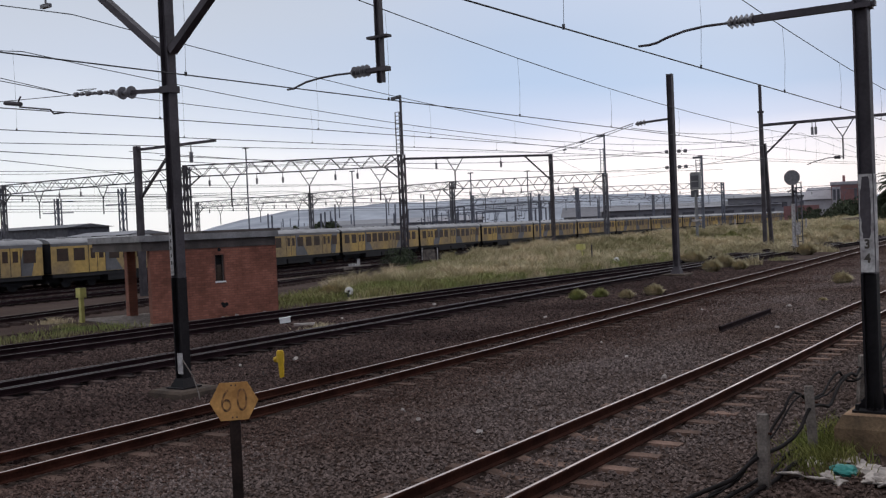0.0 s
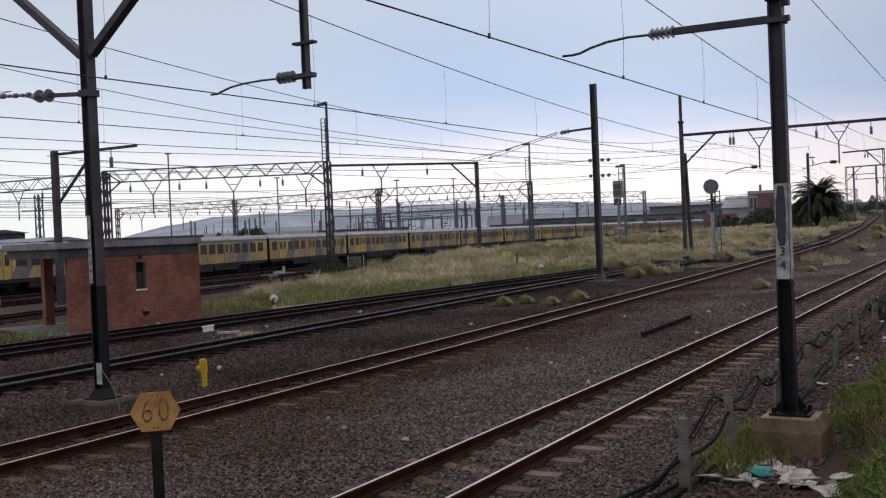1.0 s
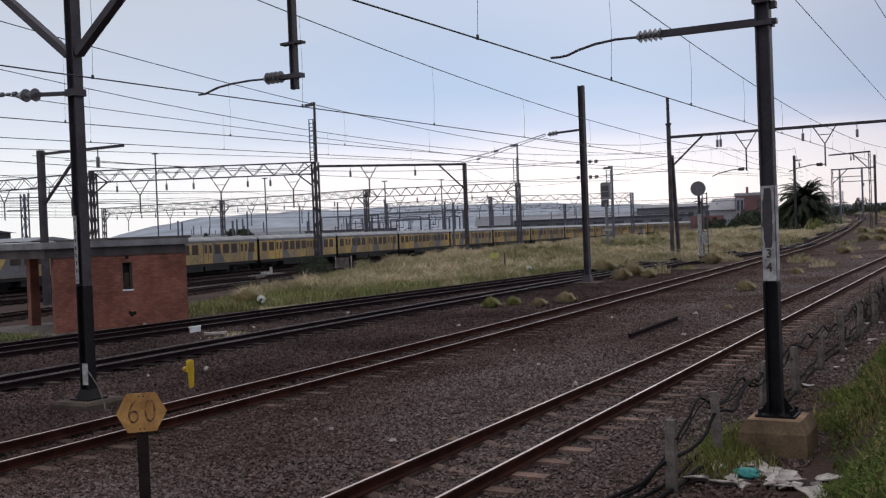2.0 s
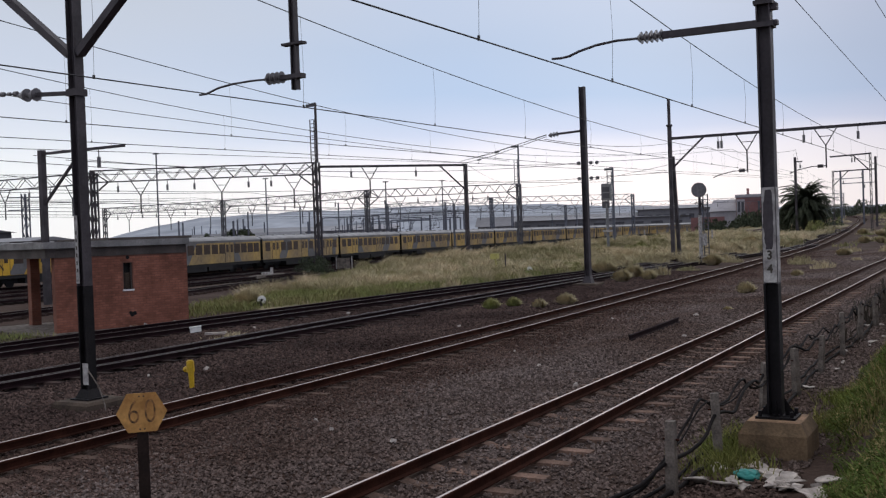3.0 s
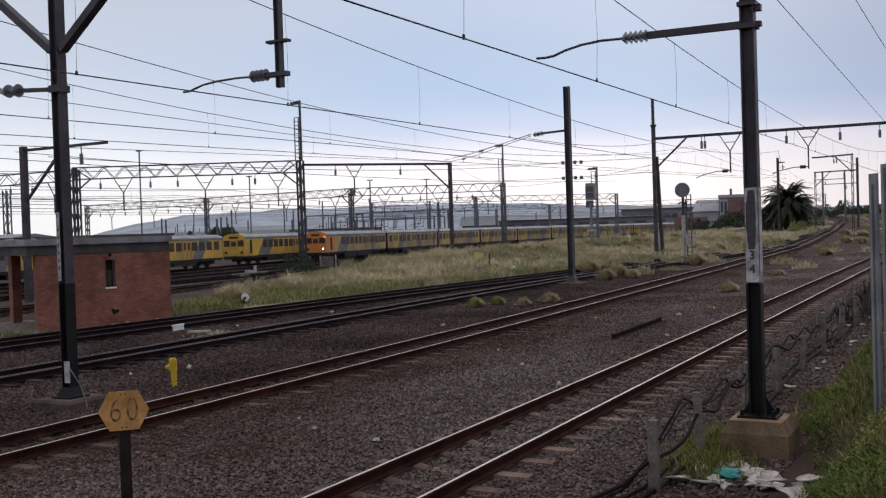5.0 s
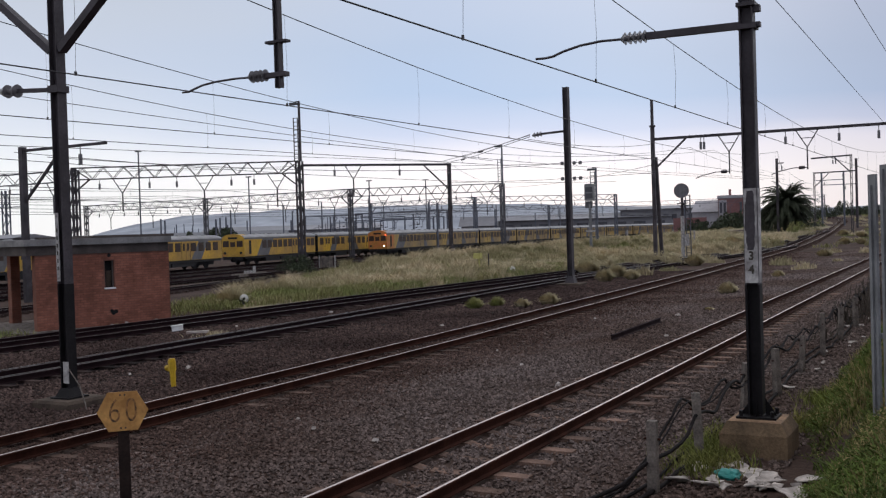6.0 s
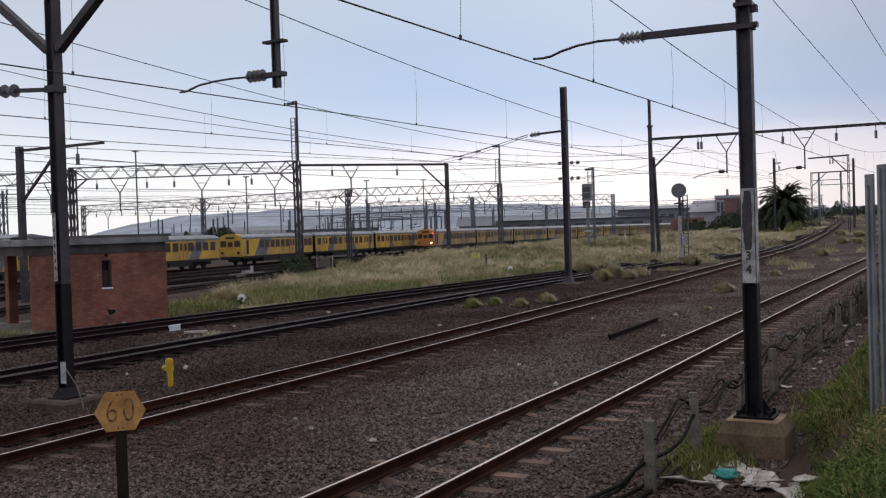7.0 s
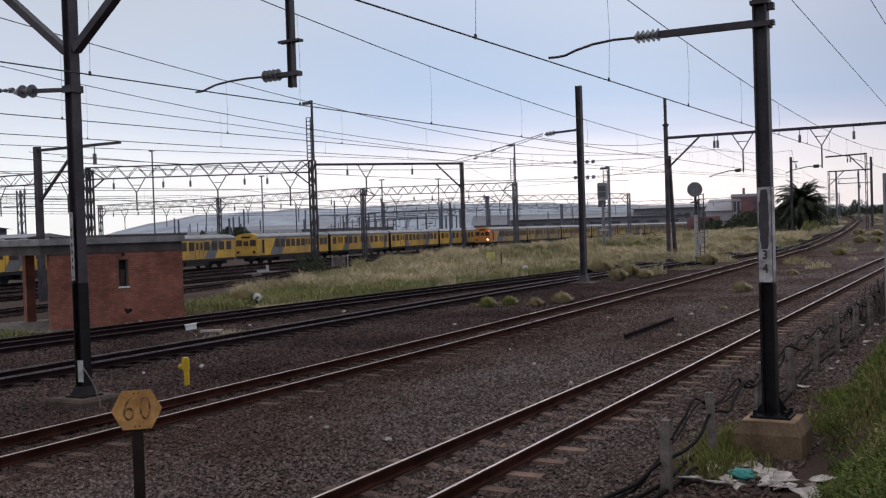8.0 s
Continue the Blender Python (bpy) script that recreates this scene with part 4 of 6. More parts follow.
def string_insulator(p, length, parent):
    p = Vector(p)
    bm = B()
    rod(bm, p, p - Vector((0, 0, length)), 0.03, 5)
    rod(bm, p - Vector((0, 0, length * 0.45)), p - Vector((0, 0, length)), 0.10, 7)
    part("insulator", bm, M_INSUL, parent)


def lattice_post(bm, x, y, z0, z1, w, n, r):
    for i, j in ((-1, -1), (1, -1), (1, 1), (-1, 1)):
        beam(bm, (x + i * w / 2, y + j * w / 2, z0), (x + i * w / 2, y + j * w / 2, z1), r)
    for k in range(n):
        a, b = z0 + (z1 - z0) * k / n, z0 + (z1 - z0) * (k + 1) / n
        s = 1 if k % 2 else -1
        beam(bm, (x - s * w / 2, y - w / 2, a), (x + s * w / 2, y - w / 2, b), r * 0.6)
        beam(bm, (x + w / 2, y - s * w / 2, a), (x + w / 2, y + s * w / 2, b), r * 0.6)


def gantry(posts, z, h, label, material, hang=(), knee=True, bays=11):
    """Lattice beam from post to post; posts: (x, y). hang: fractions of each span that carry hangers."""
    g = thing("lattice_gantry", Matrix(), label, "gantry", "overhead line gantries")
    for x, y in posts:
        bm = B()
        lattice_post(bm, x, y, ground_z(x, y), z + h, 0.42, 8, 0.13)
        part("post", bm, material, g)
    for (x0, y0), (x1, y1) in zip(posts, posts[1:]):
        bm = B()
        lattice(bm, (x0, y0, z), (x1, y1, z), h, 0.45, bays, 0.085)
        t = part("truss", bm, material, g)
        d = Vector((x1 - x0, y1 - y0, 0)).normalized()
        if knee:
            for (x, y), s in (((x0, y0), 1), ((x1, y1), -1)):
                bm = B()
                beam(bm, (x, y, z - 1.3), Vector((x, y, z)) + d * s * 1.6, 0.12)
                beam(bm, Vector((x, y, z + h)), Vector((x, y, z)) + d * s * 1.6, 0.10)
                part("knee_brace", bm, material, g)
        for k, fr in enumerate(hang):
            p = Vector((x0, y0, z)).lerp(Vector((x1, y1, z)), fr)
            if k % 3 == 1:
                bm = B()
                hanger(bm, p, 3.0, 1.7, d)
                part("hanger", bm, material, t)
            else:
                string_insulator(p, 0.95, t)
    return g


HANG = (0.12, 0.22, 0.34, 0.46, 0.58, 0.70, 0.80, 0.90)
LM = (-54.2, 72.6)
gantry([(-72.3, 62.9), LM], 8.7, 1.05, "dark lattice gantry over the yard lines", M_MAST, HANG)
gantry([(-106.1, 65.6), (-76.0, 66.5)], 8.9, 1.05, "dark lattice gantry over the yard lines", M_GALV, HANG)
gantry([(-128.9, 114.7), (-101.8, 113.0), (-73.6, 109.5), (-55.0, 117.0)], 8.0, 1.0, "lattice gantry over the parked trains", M_GALV, HANG, bays=13)
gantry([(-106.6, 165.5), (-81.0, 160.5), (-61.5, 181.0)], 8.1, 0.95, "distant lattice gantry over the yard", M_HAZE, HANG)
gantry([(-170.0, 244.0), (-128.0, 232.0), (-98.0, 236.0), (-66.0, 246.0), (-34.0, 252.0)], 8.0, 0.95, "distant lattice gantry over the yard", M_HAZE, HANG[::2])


def ladder(bm, x, y, z0, z1, w=0.45):
    for s in (-1, 1):
        beam(bm, (x + s * w / 2, y, z0), (x + s * w / 2, y, z1), 0.07)
    z = z0 + 0.3
    while z < z1 + 0.01:
        beam(bm, (x - w / 2, y, z), (x + w / 2, y, z), 0.05)
        z += 0.36


def ladder_light_mast(x, y, z0, z1, ladder_top, head, material, label):
    m = thing("light_mast", Matrix(), label, "light mast", "ladder light masts")
    bm = B()
    beam(bm, (x, y, z0), (x, y, z1), 0.16)
    part("pole", bm, material, m)
    bm = B()
    ladder(bm, x - 0.36, y - 0.1, z0, ladder_top)
    part("ladder", bm, material, m)
    bm = B()
    beam(bm, (x, y, z1), (x - head, y + 0.1, z1 - 0.02), 0.08)
    box(bm, x - head - 0.5, x - head + 0.3, y - 0.12, y + 0.18, z1 - 0.30, z1 - 0.08)
    part("lamp_head", bm, M_GALV, m)


ladder_light_mast(-53.95, 72.5, 9.7, 15.1, 13.6, 0.5, M_MAST, "black light mast with a caged ladder on the gantry post")
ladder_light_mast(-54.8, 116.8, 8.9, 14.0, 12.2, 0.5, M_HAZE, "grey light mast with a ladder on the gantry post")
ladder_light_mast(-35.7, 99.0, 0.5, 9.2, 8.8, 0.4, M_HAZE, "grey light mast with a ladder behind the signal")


def portal(x0, y0, x1, y1, z, material, hangs, label, posts=(True, True), w=0.24, braces=True, over=(0, 0), post_top=0.0, stout=False):
    g = thing("line_portal", Matrix(), label, "portal", "plain beam portals")
    a, b = Vector((x0, y0, z)), Vector((x1, y1, z))
    d = (b - a).normalized()
    bm = B()
    beam(bm, a - d * over[0], b + d * over[1], w, w)
    bmn = part("cross_beam", bm, material, g)
    for p, on, s in ((a, posts[0], 1), (b, posts[1], -1)):
        if on:
            bm = B()
            if not (stout and s == 1):
                lattice_post(bm, p.x, p.y, ground_z(p.x, p.y) - 0.2, z + 0.12 + post_top, 0.22, 9, 0.075)
            else:
                beam(bm, (p.x, p.y, z + 1.0), (p.x, p.y, z + 0.12 + post_top), 0.19)
                beam(bm, (p.x, p.y, ground_z(p.x, p.y) - 0.2), (p.x, p.y, z + 1.0), 0.27, 0.22)
                disc(bm, (p.x, p.y, z + 1.0), (0, 0, 1), 0.24, 0.14, 10)
            part("post", bm, material, g)
            if braces:
                bm = B()
                beam(bm, p + d * s * 2.6, p - Vector((0, 0, 2.4)), 0.12)
                part("brace", bm, material, g)
    for fr, kind in hangs:
        p = a.lerp(b, fr)
        if kind == "v":
            bm = B()
            hanger(bm, p, 2.9, 1.6, d)
            hb = part("hanger", bm, material, bmn)
            bm = B()
            tube(bm, [p - Vector((0, 0, 2.75)), p - Vector((0, 0, 2.75)) - d * 1.0, p - Vector((0, 0, 2.95)) - d * 2.0, p - Vector((0, 0, 3.15)) - d * 2.5], 0.035, 5)
            disc(bm, p - Vector((0, 0, 2.75)) - d * 0.4, d, 0.12, 0.4, 8)
            part("steady_rod", bm, M_MAST, hb)
        else:
            string_insulator(p, 1.0, bmn)
    return g


# beam that carries the yard line away from the ladder mast
portal(LM[0] + 0.3, LM[1], -44.6, 83.2, 9.35, M_MAST, ((0.212, "i"), (0.336, "v"), (0.651, "i")), "black portal beside the ladder mast", posts=(False, True), w=0.2)
# portal over the near lines
P_Y = 75.0
HANGS = ((0.171, "i"), (0.1825, "i"), (0.2685, "v"), (0.457, "i"), (0.5265, "v"), (0.628, "i"), (0.75, "i"))
portal(-22.3, P_Y - 0.3, -1.2, P_Y + 0.9, 9.55, M_MAST, HANGS,
       "black portal across the near running lines", w=0.2, post_top=2.9, stout=True)
bm = B()
lean = thing("raking_strut", Matrix(), "black raking strut propping the portal post", "strut")
beam(bm, (-22.2, P_Y + 0.0, 8.2), (-22.15, P_Y + 0.9, 0.3), 0.24)
part("strut", bm, M_MAST, lean)


def cantilever_mast(x, y, top, arm_z, arm, material, label, brace=True, w=0.3):
    m = thing("cantilever_mast", Matrix(), label, "mast", "masts along the lines")
    bm = B()
    beam(bm, (x, y, ground_z(x, y) - 0.1), (x, y, top), w, w)
    part("post", bm, material, m)
    if arm:
        s = 1 if arm > 0 else -1
        bm = B()
        beam(bm, (x, y, arm_z), (x + arm, y, arm_z), w * 0.45)
        if brace:
            beam(bm, (x, y, arm_z - abs(arm) * 0.45), (x + arm * 0.5, y, arm_z), w * 0.4)
        a = part("arm", bm, material, m)
        string_insulator((x + arm * 0.7, y, arm_z), 1.0, a)
    return m


cantilever_mast(-44.6, 35.6, 8.15, 7.95, 6.2, M_MAST, "black mast with a braced bracket arm beyond the hut", w=0.3)
# masts beside the far curve
cantilever_mast(-27.2, 153.8, 12.3, 11.6, 1.0, M_MAST, "dark mast beside the palm", False, 0.34)
portal(-21.6, 148.8, -16.1, 146.2, 11.7, M_MAST, ((0.55, "i"), (0.62, "i")), "small black portal over the far curve", posts=(False, True), w=0.2)
cantilever_mast(-18.8, 177.8, 13.0, 11.0, 0, M_MAST, "dark plain mast along the far curve", False, 0.36)
portal(-25.7, 179.7, -19.0, 178.4, 11.0, M_MAST, ((0.7, "i"),), "small black portal over the far curve", posts=(True, False), w=0.2)
cantilever_mast(-27.5, 201.6, 12.0, 9.6, 6.0, M_HAZE, "distant bracket mast along the far curve", False, 0.3)
cantilever_mast(-23.8, 203.6, 12.0, 10.6, -5.0, M_HAZE, "distant bracket mast along the far curve", False, 0.3)


def far_pole(x, y, top, w, material, lamp=False):
    m = thing("yard_pole", Matrix(), "slim grey yard lighting pole" if lamp else "slim dark yard post", "pole", "slim yard poles")
    bm = B()
    beam(bm, (x, y, ground_z(x, y) - 0.05), (x, y, top), w)
    part("pole", bm, material, m)
    if lamp:
        bm = B()
        box(bm, x - 0.6, x + 0.6, y - 0.15, y + 0.15, top - 0.14, top + 0.06)
        part("lamp_head", bm, M_GALV, m)


rngp = random.Random(5)
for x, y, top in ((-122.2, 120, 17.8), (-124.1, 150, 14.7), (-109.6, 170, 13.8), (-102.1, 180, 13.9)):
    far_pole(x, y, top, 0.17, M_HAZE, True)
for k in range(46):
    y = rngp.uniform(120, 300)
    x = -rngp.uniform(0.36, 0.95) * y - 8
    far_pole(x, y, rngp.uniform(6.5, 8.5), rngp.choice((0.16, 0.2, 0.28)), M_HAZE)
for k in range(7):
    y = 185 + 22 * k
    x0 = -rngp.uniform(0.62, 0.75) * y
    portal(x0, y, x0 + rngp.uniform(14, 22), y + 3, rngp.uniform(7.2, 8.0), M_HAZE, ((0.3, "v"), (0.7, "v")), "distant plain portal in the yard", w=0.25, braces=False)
# ---------- overhead wires ----------
def overhead(xs, y0, y1, supports, zc, zm, sag, label, r=0.011, drop=5.2, grade=True, climb=0.0, first=1.3):
    """Contact wire, sagging messenger and droppers above a line."""
    t = thing("overhead_line", Matrix(), label, "overhead wire", "overhead lines", "structure")

    def g(x, y):
        return 0.006 * y if grade else 0.0

    def cz(y):
        return zc + g(0, y) + climb * y

    def mz(y):
        lo = max([s for s in supports if s <= y], default=supports[0])
        hi = min([s for s in supports if s > y], default=supports[-1] + 60)
        if hi == lo:
            hi = lo + 60
        u = (y - lo) / (hi - lo)
        return zm - 4 * sag * u * (1 - u)

    n = int((y1 - y0) / 2.5) + 1
    yy = [y0 + (y1 - y0) * i / n for i in range(n + 1)]
    bm = B()
    tube(bm, [(xs(y), y, cz(y)) for y in yy], r, 4)
    part("contact_wire", bm, M_WIRE, t)
    bm = B()
    tube(bm, [(xs(y), y, mz(y) + g(0, y)) for y in yy], r, 4)
    part("messenger_wire", bm, M_WIRE, t)
    y = y0 + first
    while y < y1:
        bm = B()
        tube(bm, [(xs(y), y, cz(y)), (xs(y) + 0.03, y, (cz(y) + mz(y) + g(0, y)) / 2), (xs(y), y, mz(y) + g(0, y))], r * 0.35, 3)
        box(bm, xs(y) - 0.012, xs(y) + 0.012, y - 0.018, y + 0.018, cz(y) - 0.015, cz(y) + 0.05)
        part("dropper", bm, M_WIRE, t)
        y += drop
    return t


def line_x(keys):
    ky, kx = [k[1] for k in keys], [k[0] for k in keys]
    return lambda y: float(np.interp(y, ky, kx))


overhead(line_x(T1), -8, 130, (-50, 13, 75, 140), 5.34, 7.148, 1.08, "twin copper wires above the nearest line", drop=4.85, first=4.6)
overhead(line_x(((-12.42, -30), (-12.42, 70), (-14.6, 84), (-16.6, 112), (-19.3, 144), (-19.8, 150))), -8, 150, (-50, 13, 75, 146), 5.56, 7.68, 1.42, "twin copper wires above the second line", drop=5.35, first=2.9)
overhead(line_x(T3), -6, 95, (-50, 13, 75, 120), 5.72, 8.04, 1.45, "twin copper wires above the dark siding", drop=5.75, climb=0.0055, first=4.75)
overhead(line_x(((-27, -10), (-24.6, 25), (-22.6, 47), (-19.5, 75), (-17, 95))), -8, 92, (-40, 16, 75, 120), 6.06, 8.33, 1.63, "twin copper wires above the curving siding", r=0.012, drop=5.6, climb=0.0015, first=1.7)


def plain_wire(pts, r, label):
    t = thing("feeder_wire", Matrix(), label, "overhead wire", "feeder wires", "structure")
    bm = B()
    tube(bm, pts, r, 4)
    part("wire", bm, M_WIRE, t)


def sagged(a, b, sag, n=14):
    a, b = Vector(a), Vector(b)
    return [a.lerp(b, i / n) - Vector((0, 0, 4 * sag * (i / n) * (1 - i / n))) for i in range(n + 1)]


plain_wire(sagged((-25.1, 18.0, 7.45), (-22.6, 47, 6.62), 0.08), 0.011, "feeder wire above the curving siding")
plain_wire(sagged((-4.2, 12.7, 8.38), (-4.2, 75.4, 7.02), 0.0), 0.011, "feeder wire along the nearest line")
plain_wire(sagged((-2.6, 12.7, 8.2), (-2.6, 75.4, 9.2), 0.5), 0.009, "feeder wire along the nearest line")
plain_wire(sagged((-4.0, -30, 8.5), (-4.2, 12.7, 8.38), 0.4), 0.011, "feeder wire along the nearest line")
# wires over the yard lines
for off, zc, zm in ((MAIN_OFF, 5.6, 7.0), (PARK_OFF, 5.6, 7.0), (-4.2, 5.6, 7.2), (-10.5, 5.6, 7.0), (11.5, 5.6, 7.0)):
    keys = yard_keys(off)
    overhead(line_x(keys), 10, 240, (0, 68, 116, 172, 240, 300), zc, zm, 0.7, "copper wires above a yard line", r=0.018, drop=6.0, grade=False)
for (a, b, s) in (((-45, 35.4, 7.9), (-30.5, 90, 7.2), 0.6), ((-38, 10.0, 6.86), (-44.8, 83.0, 9.55), 0.0), ((-33.8, 20, 6.47), (-43.7, 45, 7.23), 0.0), ((-42.3, 25, 7.01), (-45.9, 36, 6.74), 0.0), ((-20.0, 46, 7.7), (-45, 83, 9.7), 0.05), ((-20.1, 46, 7.5), (-22.3, 74.6, 9.2), 0.3),
                  ((-60, 20, 7.6), (-54, 72.6, 9.3), 0.5), ((-70, 25, 8.2), (-62, 68, 9.4), 0.5), ((-44.6, 83.2, 9.5), (-55, 117, 8.8), 0.5), ((-85, 30, 8.0), (-76, 111, 8.9), 1.0),
                  ((-36, 30, 6.8), (-30, 75, 8.2), 0.6), ((-22.3, 74.7, 7.6), (-55, 117, 8.5), 0.4)):
    plain_wire(sagged(a, b, s), 0.016, "slack feeder wire across the yard")


# ---------- anchored end of the siding wire, with its steady arm ----------
def anchor_gear():
    t = thing("wire_anchor", Matrix(), "chain of dark insulators tying the siding wires to the mast", "wire anchor", kind="structure")
    a, b = Vector((-16.65, 12.9, 6.01)), Vector((-18.3, 13.0, 6.13))
    bm = B()
    tube(bm, [a, a.lerp(b, 0.5) - Vector((0, 0, 0.02)), b], 0.013, 5)
    part("link", bm, M_MAST, t)
    for k in range(7):
        c = a.lerp(b, 0.12 + 0.13 * k)
        bm = B()
        disc(bm, c, b - a, (0.05, 0.035)[k % 2], 0.09, 10)
        part("insulator", bm, M_INSUL, t)
    for q, r in (((-20.9, 13.0, 6.80), 0.009), ((-20.9, 13.05, 6.73), 0.009), ((-20.95, 13.0, 6.27), 0.008)):
        bm = B()
        e = Vector(q) + (Vector(q) - b) * 1.4
        tube(bm, [b if r > 0.0085 else Vector((-17.6, 13.0, 6.09)), q, e], r, 4)
        part("tail_wire", bm, M_WIRE, t)
    bm = B()
    tube(bm, [b, (-21.5, 16.0, 6.9), (-25.1, 18.0, 7.45)], 0.009, 4)
    part("tail_wire", bm, M_WIRE, t)
    s = thing("steady_arm", Matrix(), "bent steady arm holding the siding contact wire", "steady arm", kind="structure")
    bm = B()
    tube(bm, [(-18.6, 13.0, 5.79), (-18.96, 13.0, 5.80), (-19.08, 13.0, 5.90), (-19.98, 13.0, 6.04), (-20.2, 13.0, 6.07)], 0.02, 6)
    part("rod", bm, M_MAST, s)
    bm = B()
    rod(bm, (-20.15, 13.0, 6.13), (-20.75, 13.0, 6.22), 0.05, 8)
    rod(bm, (-20.3, 13.0, 6.12), (-20.15, 13.0, 6.3), 0.02, 6)
    part("clevis", bm, M_MAST, s)
    bm = B()
    rod(bm, (-19.05, 13.0, 8.14), (-19.05, 13.0, 9.05), 0.022, 6)
    rod(bm, (-19.05, 13.0, 8.3), (-19.05, 13.0, 8.75), 0.075, 10)
    box(bm, -19.19, -18.91, 12.95, 13.05, 8.08, 8.16)
    part("suspension", bm, M_INSUL, s)


anchor_gear()


# ---------- signals ----------
def disc_signal():
    x, y = -20.3, 75.2
    s = thing("signal", Matrix.Translation((x, y, ground_z(x, y))), "pale signal post with a round black head", "railway signal")
    bm = B()
    rod(bm, (0, 0, -0.1), (0, 0, 3.3), 0.15, 10)
    box(bm, -0.28, 0.28, -0.28, 0.28, -0.1, 0.2)
    part("post", bm, M_WHITE, s, "white painted post")
    bm = B()
    rod(bm, (0, 0, 3.3), (0, 0, 4.9), 0.10, 8)
    box(bm, -0.3, 0.3, -0.35, 0.15, 4.2, 4.28)
    beam(bm, (0.05, 0, 4.3), (0.45, -0.1, 3.6), 0.06)
    part("upper_post", bm, M_MAST, s)
    bm = B()
    disc(bm, (0, -0.12, 5.22), (0.35, -1, 0), 0.56, 0.12, 24)
    hd = part("head", bm, M_INSUL, s, "round dull grey target")
    bm = B()
    disc(bm, (0.0, -0.19, 5.22), (0.35, -1, 0), 0.49, 0.02, 24)
    part("back_plate", bm, M_INSUL, hd)
    bm = B()
    ladder(bm, 0.42, 0.05, 0.2, 4.9, 0.34)
    part("ladder", bm, M_GALV, s)
    bm = B()
    box(bm, 0.16, 0.46, -0.15, 0.15, 1.0, 1.9)
    part("case", bm, M_WHITE, s, "white equipment case")


def box_signal():
    x, y = -33.5, 91.0
    gz = ground_z(x, y)
    s = thing("signal", Matrix.Translation((x, y, gz)), "grey signal post with tall black light head", "railway signal")
    bm = B()
    rod(bm, (0, 0, -0.1), (0, 0, 4.3), 0.14, 10)
    part("post", bm, M_PALE, s)
    bm = B()
    box(bm, -0.46, 0.46, -0.2, 0.2, 4.55, 6.2)
    bmesh.ops.bevel(bm, geom=bm.edges[:], offset=0.12, segments=2)
    hd = part("head", bm, M_PALE, s, "grey rounded light head seen from its back")
    bm = B()
    box(bm, -0.46, 0.25, -0.1, 0.1, 3.85, 4.52)
    part("route_box", bm, M_GALV, s)
    for z in (5.0, 5.6):
        bm = B()
        box(bm, -0.36, 0.36, -0.215, -0.19, z - 0.22, z + 0.28)
        part("access_door", bm, M_GALV, hd)
    bm = B()
    box(bm, -0.4, 0.4, -0.3, 0.3, 1.55, 1.75)
    part("bracket", bm, M_WHITE, s)


def ground_signal(x, y, r, label):
    s = thing("ground_signal", Matrix.Translation((x, y, ground_z(x, y))), label, "ground signal", "low ground signals")
    bm = B()
    frustum(bm, -0.1, 0, -0.15, 0.22, 0.35, 0.3, 0.2, 0.2)
    part("base", bm, M_UNDER, s)
    bm = B()
    rod(bm, (-0.28, 0.12, 0.1), (0.05, -0.02, 0.24), 0.15, 10, 0.16)
    part("housing", bm, M_UNDER, s)
    bm = B()
    disc(bm, (0.1, -0.05, 0.28), (0.75, -0.66, 0.1), r, 0.05, 20)
    part("disc", bm, M_DISC, s, "white round face")
    bm = B()
    disc(bm, (0.125, -0.075, 0.28), (0.75, -0.66, 0.1), r * 0.3, 0.03, 10)
    part("lens", bm, M_UNDER, s)


disc_signal()
box_signal()
ground_signal(-28.5, 33.8, 0.19, "low ground signal with a white disc beside the siding")
ground_signal(-26.4, 57.2, 0.19, "low ground signal with a white disc in dry grass")


# ---------- speed board ----------
def speed_board():
    x, y = -7.62, 7.15
    gz = ground_z(x, y)
    s = thing("speed_board", Matrix.Translation((x, y, gz)) @ Matrix.Rotation(radians(46), 4, "Z"), "orange hexagonal speed board on a dark post reading 60", "speed sign")
    zc = 1.31 - gz
    bm = B()
    box(bm, -0.055, 0.055, -0.03, 0.03, -0.4, zc + 0.05)
    part("post", bm, M_POST, s, "dark rusty steel post")
    bm = B()
    pts = [(-0.245, 0), (-0.14, -0.195), (0.14, -0.195), (0.245, 0), (0.14, 0.195), (-0.14, 0.195)]
    f = [bm.verts.new((a, -0.045, zc + b)) for a, b in pts]
    k = [bm.verts.new((a, -0.032, zc + b)) for a, b in pts]
    bm.faces.new(f)
    bm.faces.new(k[::-1])
    for i in range(6):
        bm.faces.new((f[i], f[(i + 1) % 6], k[(i + 1) % 6], k[i]))
    pl = part("plate", bm, M_SIGN, s)
    for digit, dx in (("6", -0.080), ("0", 0.080)):
        character(digit, 0.345, M_NUMERAL, pl, Matrix.Translation((dx, -0.0485, zc)) @ Matrix.Rotation(radians(90), 4, "X") @ Matrix.Diagonal((0.74, 1.0, 1.0, 1.0)), "faded dark brown numeral", -0.0045)
    for zz in (-0.165, 0.165):
        for xx in (-0.022, 0.022):
            bm = B()
            disc(bm, (xx, -0.047, zc + zz), (0, 1, 0), 0.009, 0.008, 8)
            part("bolt", bm, M_LETTER, pl)


speed_board()


